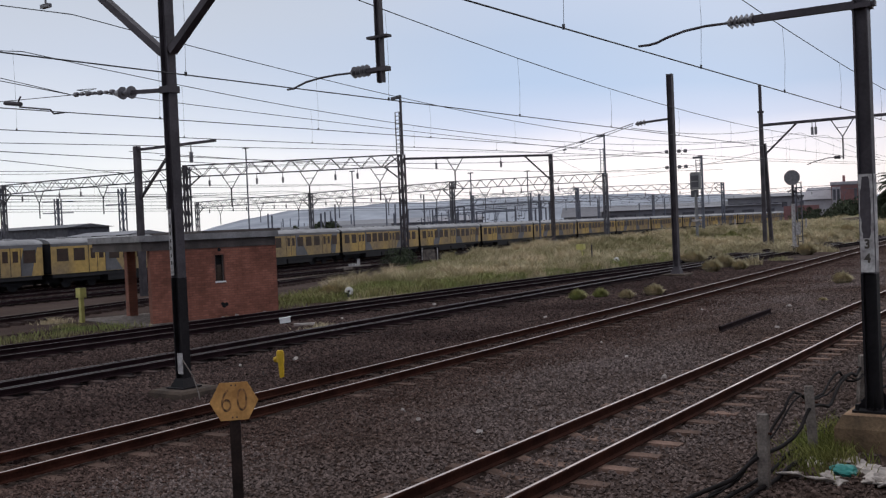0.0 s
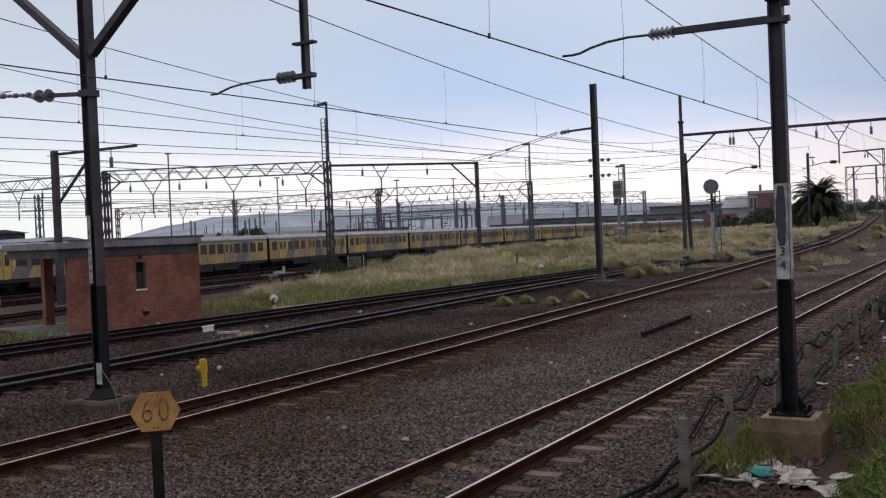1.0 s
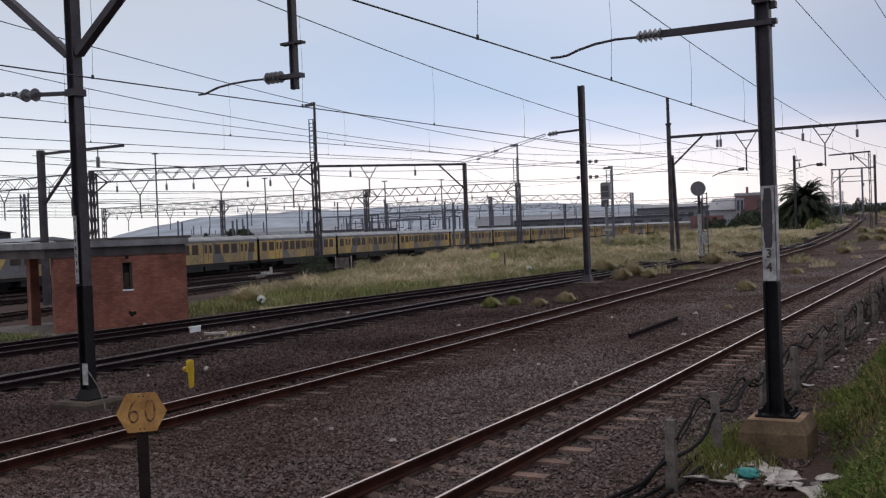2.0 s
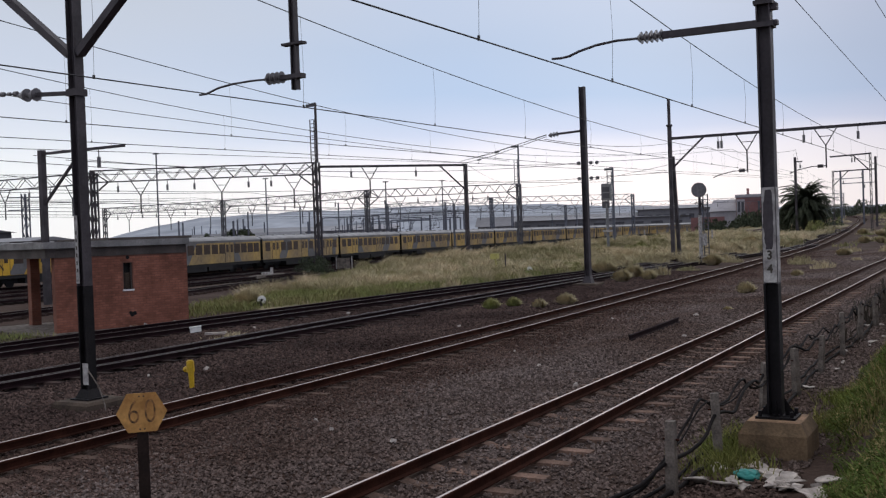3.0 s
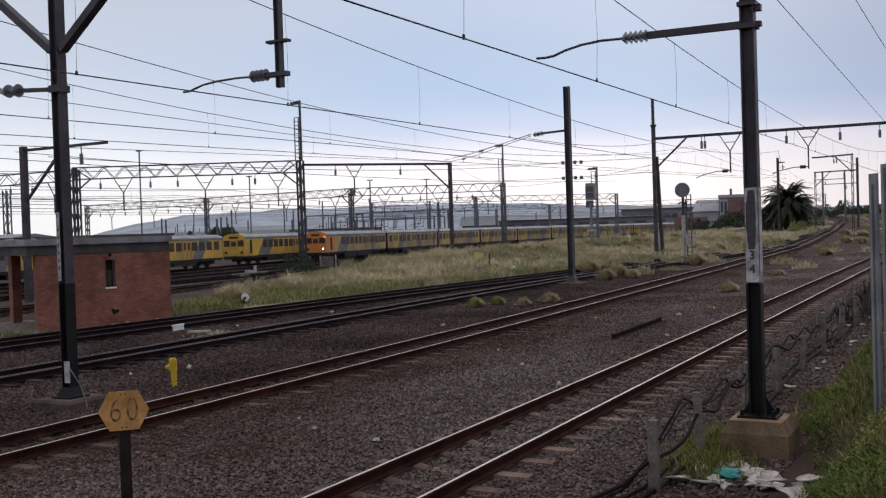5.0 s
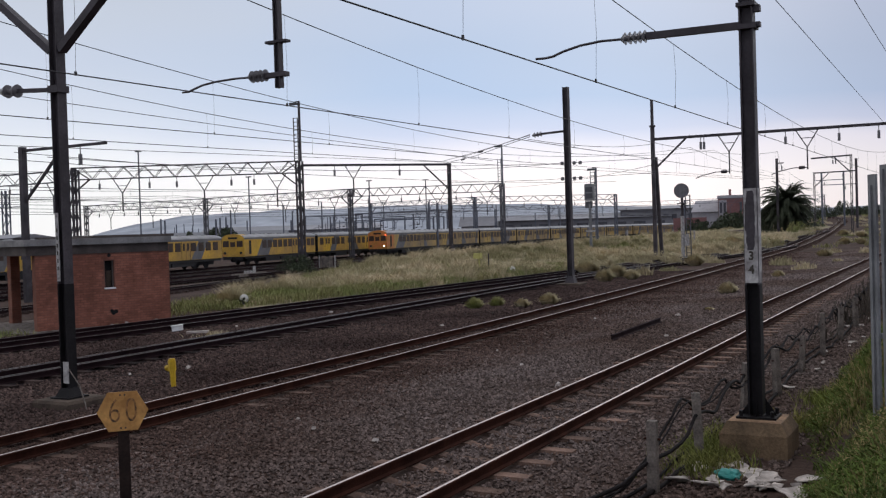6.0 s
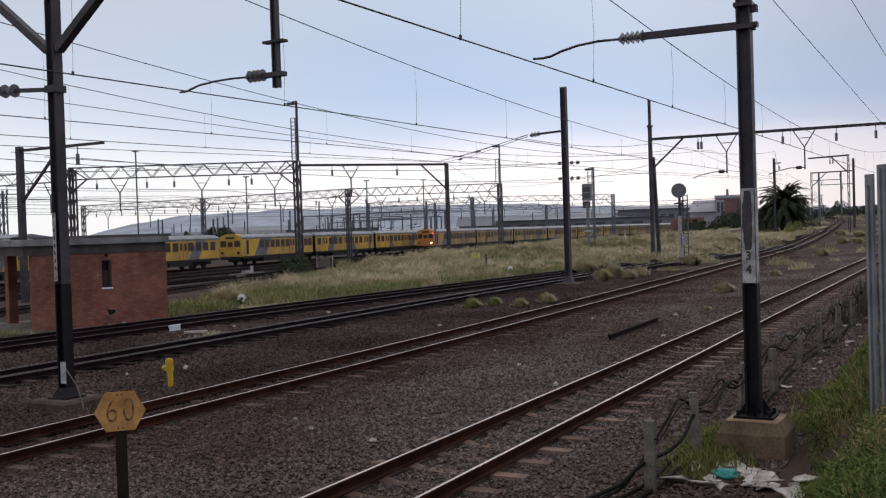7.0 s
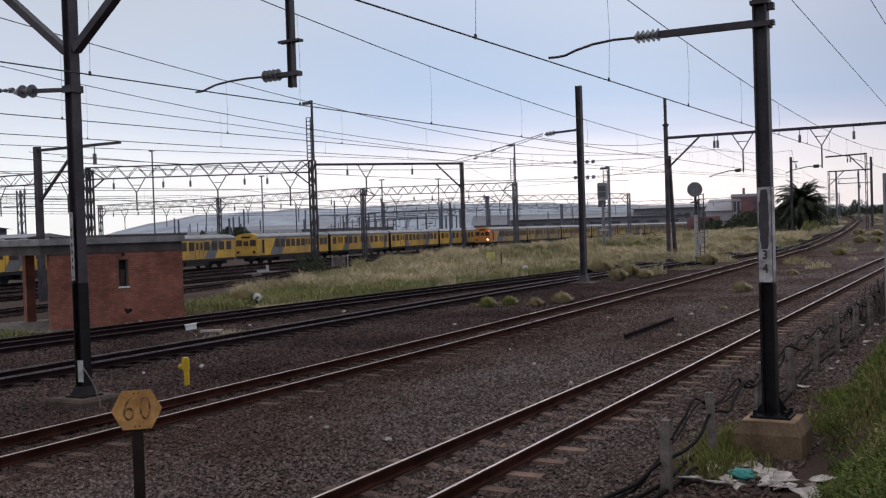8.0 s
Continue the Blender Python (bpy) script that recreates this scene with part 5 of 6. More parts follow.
# ---------- small things by the lines ----------
def small_things():
    x, y = -14.72, 15.15
    h = thing("yellow_marker", Matrix.Translation((x, y, ground_z(x, y) - 0.02)), "yellow painted hydrant-like trackside marker", "marker post")
    bm = B()
    rod(bm, (0.05, 0, -0.1), (0.03, 0, 0.46), 0.045, 10, 0.065)
    part("stem", bm, M_YELLOW, h)
    bm = B()
    rod(bm, (0.02, 0, 0.38), (0.02, 0, 0.60), 0.085, 10, 0.078)
    disc(bm, (0.02, 0, 0.61), (0, 0, 1), 0.06, 0.03, 10)
    rod(bm, (-0.13, 0, 0.42), (-0.02, 0, 0.46), 0.06, 8)
    part("head", bm, M_YELLOW, h)
    x, y = -32.3, 22.9
    h = thing("yellow_post", Matrix.Translation((x, y, ground_z(x, y))), "pale yellow post with a square box on top", "marker post")
    bm = B()
    box(bm, -0.07, 0.07, -0.07, 0.07, -0.2, 0.95)
    part("post", bm, M_PALEYEL, h)
    bm = B()
    box(bm, -0.14, 0.14, -0.13, 0.13, 0.94, 1.30)
    part("box", bm, M_PALEYEL, h)
    x, y = -53.6, 75.4
    h = thing("equipment_cabinet", Matrix.Translation((x, y, ground_z(x, y))), "pale grey trackside equipment cabinet", "cabinet")
    bm = B()
    box(bm, -0.45, 0.55, -0.3, 0.3, -0.1, 1.15)
    part("body", bm, M_CONCPOST, h)
    for k in (-0.75, 1.0):
        bm = B()
        rod(bm, (k, 0, -0.1), (k, 0, 1.3), 0.06, 6)
        part("post", bm, M_WHITE, h)
    x, y = -22.9, 23.9
    h = thing("white_block", Matrix.Translation((x, y, rail_z(x, y) - 0.04)) @ Matrix.Rotation(radians(40), 4, "Z") @ Matrix.Rotation(radians(-6), 4, "Y"), "white painted block between the siding rails", "marker block")
    bm = B()
    box(bm, -0.17, 0.17, -0.07, 0.07, -0.1, 0.05)
    box(bm, -0.19, 0.19, -0.09, 0.09, 0.05, 0.085)
    part("block", bm, M_DISC, h)
    h = thing("loose_plank", Matrix.Translation((-21.4, 23.2, rail_z(-21.4, 23.2) - 0.04)) @ Matrix.Rotation(radians(38), 4, "Z"), "pale weathered plank lying between the sidings", "plank")
    bm = B()
    box(bm, -0.33, 0.33, -0.09, 0.09, -0.06, 0.0)
    part("board", bm, M_LITTER, h)
    h = thing("loose_rail", Matrix(), "old dark rail lying in the gravel", "rail")
    bm, bt = rail_mesh([(-8.15, 23.4), (-8.2, 25.6), (-8.25, 27.9)], lambda a, b: ground_z(a, b) + 0.16, 0, M_DARKTOP, M_DARKRAIL)
    part("rail", bm, M_DARKRAIL, h)
    bt.free()
    h = thing("signal_wire_stakes", Matrix(), "row of short white stakes in the grass", "stakes")
    for k, (x, y) in enumerate(((-49.0, 92.0), (-47.0, 108.0), (-42.0, 128.0), (-31.0, 120.0))):
        bm = B()
        rod(bm, (x, y, ground_z(x, y) - 0.1), (x, y, ground_z(x, y) + 1.3), 0.10, 6)
        part("stake", bm, M_WHITE, h)
    x, y = -27.4, 57.0
    h = thing("yellow_box_post", Matrix.Translation((x - 0.9, y, ground_z(x, y))), "pale yellow box on a leaning post in the grass", "marker post")
    bm = B()
    rod(bm, (0.4, 0, -0.1), (0.4, 0, 1.3), 0.05, 6)
    part("post", bm, M_MAST, h)
    bm = B()
    box(bm, -0.6, -0.1, -0.15, 0.15, 1.0, 1.35)
    rod(bm, (-0.2, 0, -0.1), (-0.3, 0, 1.0), 0.04, 6)
    part("box", bm, M_PALEYEL, h)


small_things()


# ---------- cable run, posts and rubbish beside the nearest line ----------
def stub_posts():
    proto = None
    for k, (x, y, h, w, lean) in enumerate(((-3.22, 10.45, 0.80, 0.125, 1), (-3.16, 12.25, 0.80, 0.125, -2), (-3.34, 15.6, 0.72, 0.12, 2), (-3.06, 16.9, 0.78, 0.12, -1),
                                            (-3.10, 19.4, 0.7, 0.11, 2), (-3.04, 21.9, 0.9, 0.12, 0), (-3.05, 24.6, 0.8, 0.12, 3), (-3.0, 27.5, 0.8, 0.12, -2), (-2.95, 31.0, 0.85, 0.12, 1))):
        p = thing("concrete_post", Matrix.Translation((x, y, ground_z(x, y) - 0.25)) @ Euler((radians(lean * 1.5), radians(lean), radians(20 * k))).to_matrix().to_4x4(),
                  "short weathered concrete post carrying old cables", "post", "stub posts along the cable run")
        bm = B()
        frustum(bm, 0, 0, 0, h + 0.25, w * 0.46, w * 0.42, w * 0.40, w * 0.37)
        bmesh.ops.bevel(bm, geom=bm.edges[:], offset=0.012, segments=1)
        part("shaft", bm, M_CONCPOST, p)
        bm = B()
        rod(bm, (-w * 0.7, 0, h * 0.75 + 0.25), (w * 0.7, 0, h * 0.75 + 0.25), 0.012, 6)
        part("bolt", bm, M_RAIL, p)


def cables():
    rng = random.Random(11)
    for c in range(5):
        t = thing("cable", Matrix(), "black cable slung or lying along the concrete posts", "cable", "slung cables")
        pts = []
        y = 8.0
        ph = rng.uniform(0, 6)
        while y < 34:
            u = (y - 10.4) / 1.9
            sag = 0.5 - 0.5 * math.cos(u * math.tau)
            x = -3.3 + 0.05 * (c - 1) + 0.07 * math.sin(y * 0.7 + ph) + 0.05 * noise.noise(Vector((y * 1.6, c * 3.1, 0))) - 0.25 * smooth(11, 8, y)
            z = ground_z(x, y) + 0.14 + 0.46 * (1 - 0.35 * sag * 1.0) * smooth(9.6, 12.5, y) + 0.02 * c + 0.06 * math.sin(y * 0.9 + ph) + 0.09 * noise.noise(Vector((y * 1.5, c * 7.7, 4)))
            if c > 2:
                x += 0.12 * (c - 3) - 0.08
                z = ground_z(x, y) + 0.05 + 0.05 * noise.noise(Vector((y * 1.3, c * 5.0, 2)))
            pts.append((x, y, z))
            y += 0.22
        bm = B()
        tube(bm, pts, (0.018, 0.012, 0.022, 0.020, 0.024)[c], 6)
        part("sheath", bm, M_CABLE, t, soft=True)


def rubbish():
    rng = random.Random(4)
    for k in range(46):
        if k < 30:
            x, y = rng.gauss(-2.35, 0.34), rng.gauss(11.25, 0.30)
        else:
            y = rng.uniform(13, 30)
            x = -2.75 + rng.gauss(0, 0.25)
        s = rng.uniform(0.05, 0.24) if k < 30 else rng.uniform(0.05, 0.13)
        t = thing("litter", Matrix.Translation((x, y, ground_z(x, y) + 0.035)) @ Euler((rng.uniform(-.25, .25), rng.uniform(-.25, .25), rng.uniform(0, 6))).to_matrix().to_4x4(),
                  "crumpled pale paper and plastic litter", "litter", "scattered litter")
        bm = B()
        n = 7
        vs = []
        for j in range(n):
            a = j * math.tau / n
            r = s * rng.uniform(0.5, 1.2)
            vs.append((r * math.cos(a), r * 0.7 * math.sin(a), rng.uniform(-0.02, 0.03)))
        top = [bm.verts.new((a, b, c + 0.012)) for a, b, c in vs]
        bot = [bm.verts.new((a, b, c)) for a, b, c in vs]
        ctop, cbot = bm.verts.new((0, 0, rng.uniform(0.01, 0.06))), bm.verts.new((0, 0, -0.01))
        for j in range(n):
            bm.faces.new((top[j], top[(j + 1) % n], ctop))
            bm.faces.new((bot[(j + 1) % n], bot[j], cbot))
            bm.faces.new((bot[j], bot[(j + 1) % n], top[(j + 1) % n], top[j]))
        part("sheet", bm, M_LITTER, t)
    t = thing("plastic_bag", Matrix.Translation((-2.62, 11.38, ground_z(-2.62, 11.38) + 0.05)), "crumpled teal plastic bag among the litter", "litter")
    bm = B()
    bmesh.ops.create_icosphere(bm, subdivisions=3, radius=0.135)
    for v in bm.verts:
        v.co = Vector((v.co.x * 1.1, v.co.y * 0.9, v.co.z * 0.5)) * (1 + 0.3 * noise.noise(v.co * 11) + 0.2 * noise.noise(v.co * 25))
    part("bag", bm, M_TEAL, t)


def specks():
    rng = random.Random(8)
    for x, y, s in ((-7.5, 11.6, 0.07), (-6.9, 16.8, 0.09), (-7.1, 24.5, 0.08), (-9.9, 13.0, 0.05), (-8.6, 19.0, 0.06), (-16.4, 17.4, 0.10), (-17.0, 16.2, 0.08), (-21.9, 25.6, 0.09),
                    (-11.0, 30.0, 0.08), (-9.0, 12.2, 0.05), (-10.6, 22.0, 0.06), (-8.3, 29.9, 0.12), (-21.6, 30.6, 0.12), (-14.9, 27.0, 0.1), (-6.3, 33.0, 0.1)):
        t = thing("litter", Matrix.Translation((x, y, ground_z(x, y) + 0.05)) @ Euler((rng.uniform(-.4, .4), rng.uniform(-.4, .4), rng.uniform(0, 6))).to_matrix().to_4x4(),
                  "pale scrap lying on the dark ballast", "litter", "scattered litter")
        bm = B()
        s *= 0.7
        frustum(bm, 0, 0, -0.04, s * 0.35, s, s * 0.6, s * 0.7, s * 0.3)
        part("scrap", bm, M_LITTER, t)


def beads(a, b, f0, label, r=0.15, step=0.028):
    t = thing("insulated_wire", Matrix(), label, "overhead wire", "insulated wires", "structure")
    a, b = Vector(a), Vector(b)
    bm = B()
    tube(bm, [a, a.lerp(b, 0.5) - Vector((0, 0, 0.15)), b], 0.018, 4)
    part("wire", bm, M_WIRE, t)
    for k in range(4):
        c = a.lerp(b, f0 + step * k) - Vector((0, 0, 0.13))
        bm = B()
        disc(bm, c, b - a, r, r, 10)
        part("insulator", bm, M_INSUL, t)


beads((-22.3, 74.7, 8.1), (-44.6, 83.2, 9.2), 0.31, "slack wire with a chain of dark insulators")
beads((-22.3, 74.7, 7.0), (-44.6, 83.2, 7.6), 0.31, "slack wire with a chain of dark insulators")
beads((-20.0, 46.0, 7.72), (-45.0, 83.0, 9.72), 0.40, "slack wire with a chain of dark insulators", 0.075, 0.012)
beads((-20.0, 46.0, 7.62), (-44.6, 82.6, 9.45), 0.66, "slack wire with a chain of dark insulators", 0.075, 0.012)
specks()
stub_posts()
cables()
rubbish()


# ---------- steel fence at the edge of the bank ----------
def fence():
    f = thing("palisade_fence", Matrix(), "grey steel palisade fence on the grass bank", "fence")
    a, b = Vector((-0.93, 10.1, 0)), Vector((-0.10, 9.0, 0))
    n = 7
    for k in range(n + 1):
        p = a.lerp(b, k / n)
        z0 = ground_z(p.x, p.y) - 0.1
        top = 3.41 if k == 0 else 3.56 - 0.012 * k
        bm = B()
        turn = Matrix.Translation((p.x, p.y, 0)) @ Matrix.Rotation(math.atan2(b.y - a.y, b.x - a.x), 4, "Z")
        box(bm, -0.062, 0.062, -0.012, 0.012, z0, top - 0.06 * (k % 2), turn)
        box(bm, -0.012, 0.012, -0.032, -0.012, z0, top - 0.1, turn)
        part("pale", bm, M_PALE, f)
    for z in (1.9, 3.1):
        bm = B()
        beam(bm, (a.x + 0.06, a.y, z), (b.x + 0.06, b.y, z), 0.05)
        part("rail", bm, M_PALE, f)


fence()


# ---------- far things ----------
def shed(x, y, ang, w, d, h, ridge, label, roof_mat=M_SHEDROOF, wall_mat=M_SHED, doors=9):
    s = thing("warehouse", pose(x, y, ground_z(x, y) - 0.3, 0, 0, ang), label, "warehouse", "far sheds")
    bm = B()
    box(bm, -w / 2, w / 2, -d / 2, d / 2, 0, h)
    part("wall", bm, wall_mat, s)
    bm = B()
    v = [bm.verts.new(c) for c in ((-w / 2 - 1, -d / 2 - 1, h), (w / 2 + 1, -d / 2 - 1, h), (w / 2 + 1, d / 2 + 1, h), (-w / 2 - 1, d / 2 + 1, h),
                                   (-w / 2 - 1, 0, h + ridge), (w / 2 + 1, 0, h + ridge))]
    for fc in ((0, 1, 5, 4), (2, 3, 4, 5), (0, 4, 3), (1, 2, 5), (0, 3, 2, 1)):
        bm.faces.new([v[i] for i in fc])
    part("roof", bm, roof_mat, s)
    for k in range(doors):
        xx = -w / 2 + w * (k + 0.5) / doors
        bm = B()
        box(bm, xx - w / doors * 0.30, xx + w / doors * 0.30, -d / 2 - 0.06, -d / 2 + 0.05, h * 0.58, h * 0.78)
        part("window_band", bm, M_GALV, s)


shed(-122, 324, 20, 56, 24, 6.4, 1.8, "long grey industrial shed beyond the yard")
shed(-98, 332, 16, 24, 22, 8.6, 1.2, "grey industrial shed beyond the yard")
shed(-154, 318, 24, 20, 24, 5.0, 3.4, "pale gabled shed beyond the yard", M_SHED, M_SHEDROOF)
shed(-250, 330, 34, 70, 26, 6.0, 2.0, "low hazy shed beyond the yard")
shed(-185, 190, 40, 60, 20, 4.4, 0.9, "low dark yard building with a flat roof", M_GALV, M_GALV)


shed(-228, 152, 0, 36, 12, 7.3, 0.9, "dark low shed roof behind the parked trains", M_GALV, M_GALV)
shed(-160, 122, 0, 17, 8, 4.7, 0.7, "pale low shed behind the parked trains", M_SHEDROOF, M_SHED)


def pylon(az, r, top):
    x, y = -r * math.sin(radians(az)), r * math.cos(radians(az))
    t = thing("pylon", Matrix(), "hazy lattice pylon beyond the yard", "pylon", "far pylons")
    bm = B()
    lattice_post(bm, x, y, -0.3, top, 1.4, 7, 0.3)
    part("tower", bm, M_HAZE, t)
    bm = B()
    for z in (top - 1.0, top - 4.5):
        beam(bm, (x - 3.2, y - 3.2, z), (x + 3.2, y + 3.2, z), 0.3)
    part("cross_arms", bm, M_HAZE, t)


pylon(55.6, 330, 17)
pylon(52.3, 300, 18)


def point_machine():
    x, y = -51.5, 62.0
    t = thing("point_machine", Matrix.Translation((x, y, ground_z(x, y))) @ Matrix.Rotation(radians(12), 4, "Z"), "pale concrete cable trough and machine beside a yard line", "point machine")
    bm = B()
    box(bm, -0.35, 0.35, -2.4, 2.4, -0.1, 0.32)
    part("trough", bm, M_CONCPOST, t)
    bm = B()
    rod(bm, (0, 0.8, 0.3), (0, 0.8, 0.85), 0.13, 8)
    part("post", bm, M_WHITE, t)
    bm = B()
    box(bm, -0.3, 0.3, -0.4, 0.4, 0.32, 0.5)
    part("cover", bm, M_WHITE, t)


point_machine()


def red_house():
    x, y = -57.6, 259.5
    h = thing("red_house", pose(x, y, ground_z(x, y) - 1.4, 0, 0, 14), "red and pale two-storey house beyond the lines", "house")
    bm = B()
    box(bm, -3.0, 3.2, -5, 5, 0, 9.9)
    wl_ = part("wall", bm, M_REDWALL, h, "dull red plaster wall")
    bm = B()
    box(bm, -3.2, 3.4, -5.2, 5.2, 9.9, 10.6)
    part("parapet", bm, M_PALEWALL, h)
    bm = B()
    box(bm, -2.95, -1.0, -5.04, -4.95, 4.0, 9.4)
    part("pale_panel", bm, M_PALEWALL, wl_, "pale plaster panel")
    for xx in (-2.4, -1.5, 2.4):
        bm = B()
        box(bm, xx - 0.3, xx + 0.3, -5.08, -4.9, 6.2, 8.8)
        part("window", bm, M_GALV, wl_)
    bm = B()
    box(bm, -0.35, 0.25, -1, 0, 10.6, 12.2)
    part("chimney", bm, M_REDWALL, h)
    bm = B()
    box(bm, -9.5, -3.05, -4, 6, 0, 6.6)
    an = part("annexe", bm, M_PALEWALL, h)
    bm = B()
    v = [bm.verts.new(c) for c in ((-9.8, -4.4, 6.6), (-3.05, -4.4, 6.6), (-3.05, 6.4, 6.6), (-9.8, 6.4, 6.6), (-8.6, 1, 9.6), (-3.05, 1, 9.6))]
    for fc in ((0, 1, 5, 4), (2, 3, 4, 5), (0, 4, 3), (1, 2, 5), (0, 3, 2, 1)):
        bm.faces.new([v[i] for i in fc])
    part("annexe_roof", bm, M_PALEWALL, an)
    bm = B()
    box(bm, -14, -6, -12.5, -12.0, 0, 5.2)
    part("yard_wall", bm, M_REDWALL, h)


red_house()


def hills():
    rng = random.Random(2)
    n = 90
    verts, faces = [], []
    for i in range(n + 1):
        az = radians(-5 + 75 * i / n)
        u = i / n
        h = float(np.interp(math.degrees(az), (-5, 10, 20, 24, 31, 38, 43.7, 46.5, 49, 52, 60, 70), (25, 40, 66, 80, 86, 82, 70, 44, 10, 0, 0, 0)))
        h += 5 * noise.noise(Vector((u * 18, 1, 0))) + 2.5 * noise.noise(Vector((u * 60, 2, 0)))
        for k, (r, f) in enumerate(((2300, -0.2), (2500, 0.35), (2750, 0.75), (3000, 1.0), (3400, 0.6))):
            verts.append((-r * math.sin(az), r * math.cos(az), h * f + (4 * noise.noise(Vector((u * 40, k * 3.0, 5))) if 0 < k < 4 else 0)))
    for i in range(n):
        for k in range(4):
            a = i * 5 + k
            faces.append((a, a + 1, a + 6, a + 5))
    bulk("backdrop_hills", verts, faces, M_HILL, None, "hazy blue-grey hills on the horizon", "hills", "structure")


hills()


# ---------- plants ----------
def blades(name, spots, material, label, category="grass", parent=None, drift=0.0):
    """spots: (x, y, height, half width, lean). Each blade is a bent strip of two facets."""
    rng = np.random.RandomState(7)
    verts, faces = [], []
    for x, y, h, w, ln in spots:
        z = ground_z(x, y) - 0.02
        a = rng.uniform(0, math.tau)
        b = rng.uniform(0, math.tau)
        dx, dy = math.cos(a) * w, math.sin(a) * w
        lx, ly = (math.cos(b) * ln + drift) * h, math.sin(b) * ln * h
        k = len(verts)
        verts += [(x - dx, y - dy, z), (x + dx, y + dy, z), (x + lx * 0.35 - dx * 0.8, y + ly * 0.35 - dy * 0.8, z + h * 0.6),
                  (x + lx * 0.35 + dx * 0.8, y + ly * 0.35 + dy * 0.8, z + h * 0.6), (x + lx, y + ly, z + h)]
        faces += [(k, k + 1, k + 3, k + 2), (k + 2, k + 3, k + 4)]
    return bulk(name, verts, faces, material, parent, label, category)


def grass_left(y):
    return float(np.interp(y, (33, 40, 53, 62, 80, 110, 150, 200), (-31.5, -34, -40, -43, -47, -54, -58, -58)))


def plants():
    rng = random.Random(21)
    dry, green, low, straw = [], [], [], []
    # tall bleached grass on the bank between siding and yard
    tufts = []
    for k in range(3600):
        y = rng.uniform(33, 150)
        right = -25.5 + 0.115 * (y - 33) if y < 75 else -20.5 + 0.02 * (y - 75)
        left = grass_left(y)
        x = rng.uniform(left, right - 1.2)
        e = min(right - x, x - left)
        n = noise.noise(Vector((x * 0.12, y * 0.12, 3)))
        if e < 1.5 + 2.2 * n and rng.random() < 0.5:
            continue
        tufts.append((x, y, n, e))
    for x, y, n, e in tufts:
        h = max(0.18, 0.50 + 0.5 * n) * (0.55 + 0.45 * smooth(0, 4, e)) * rng.uniform(0.8, 1.3)
        for j in range(26 if y < 90 else 15):
            r, a = rng.gauss(0, 0.42), rng.uniform(0, 6.3)
            dry.append((x + r * math.cos(a), y + r * math.sin(a), h * rng.uniform(0.45, 1.0), 0.008 + 0.00013 * y, rng.uniform(0.3, 1.2)))
        if n < 0.12 and (y < 66 or rng.random() < 0.25):
            for j in range(24):
                r, a = rng.gauss(0, 0.6), rng.uniform(0, 6.3)
                green.append((x + r * math.cos(a), y + r * math.sin(a), rng.uniform(0.15, 0.42), 0.02, rng.uniform(0.1, 0.6)))
    # heavy clumps with pale heads
    x2 = [k2[0] for k2 in T2], [k2[1] for k2 in T2]
    x3 = [k2[0] for k2 in T3], [k2[1] for k2 in T3]
    clumps = 0
    while clumps < 330:
        y = 40 + 85 * rng.random() ** 1.3
        x = rng.uniform(grass_left(y) + 0.5, -14.5)
        if abs(x - float(np.interp(y, x2[1], x2[0]))) < 2.0 or abs(x - float(np.interp(y, x3[1], x3[0]))) < 1.8 or (y < 62 and x > -25.5 + 0.1 * (y - 40)):
            continue
        if noise.noise(Vector((x * 0.1, y * 0.08, 9))) < -0.12:
            continue
        clumps += 1
        R0, h0 = rng.uniform(0.35, 0.95), rng.uniform(0.45, 1.0)
        for j in range(int(330 * R0 + 60)):
            r, a = R0 * rng.random() ** 0.6, rng.uniform(0, 6.3)
            dry.append((x + r * math.cos(a), y + r * math.sin(a), h0 * rng.uniform(0.6, 1.1) * (1.05 - 0.65 * (r / R0) ** 2), 0.008 + 0.00015 * y, rng.uniform(0.3, 1.1)))
    for k in range(15000):
        y = rng.uniform(31, 66)
        edge = -27.2 + 0.125 * (y - 31)
        x = edge - abs(rng.gauss(0, 3.0)) - 0.2
        if x < grass_left(y) + 0.3:
            continue
        green.append((x, y, rng.uniform(0.15, 0.5), 0.016, rng.uniform(0.3, 1.0)))
    # single tufts
    for x, y, h, n, g in ((-31.5, 36.5, 0.9, 420, 0), (-32.6, 38.5, 0.9, 300, 0), 
                          (-17.0, 69, 0.8, 320, 0), (-18.5, 66, 0.9, 320, 0), (-17.6, 80, 0.9, 280, 0),
                          (-20.6, 23, 0.3, 140, 0), (-31.2, 21.5, 0.22, 240, 1), (-33.5, 22.5, 0.3, 240, 0), (-29.5, 20.6, 0.25, 260, 1), (-2.8, 40, 0.6, 300, 1), (-2.6, 47, 0.6, 300, 0)):
        for j in range(n):
            r, a = abs(rng.gauss(0, 0.45)), rng.uniform(0, 6.3)
            (green if g else dry).append((x + r * math.cos(a), y + r * math.sin(a), h * rng.uniform(0.4, 1.1) * (1 - 0.45 * min(1, r)), 0.010 + 0.00015 * y, rng.uniform(0.3, 1.1)))
    # green strip beside the hut and left siding
    for k in range(5200):
        y = rng.uniform(6, 34)
        x = -28.6 - (y - 19) * 0.02 + rng.gauss(0, 0.8)
        if x > -27.3 or 22.3 < y < 28.2:
            continue
        green.append((x, y, rng.uniform(0.08, 0.28), 0.015, rng.uniform(0.2, 0.7)))
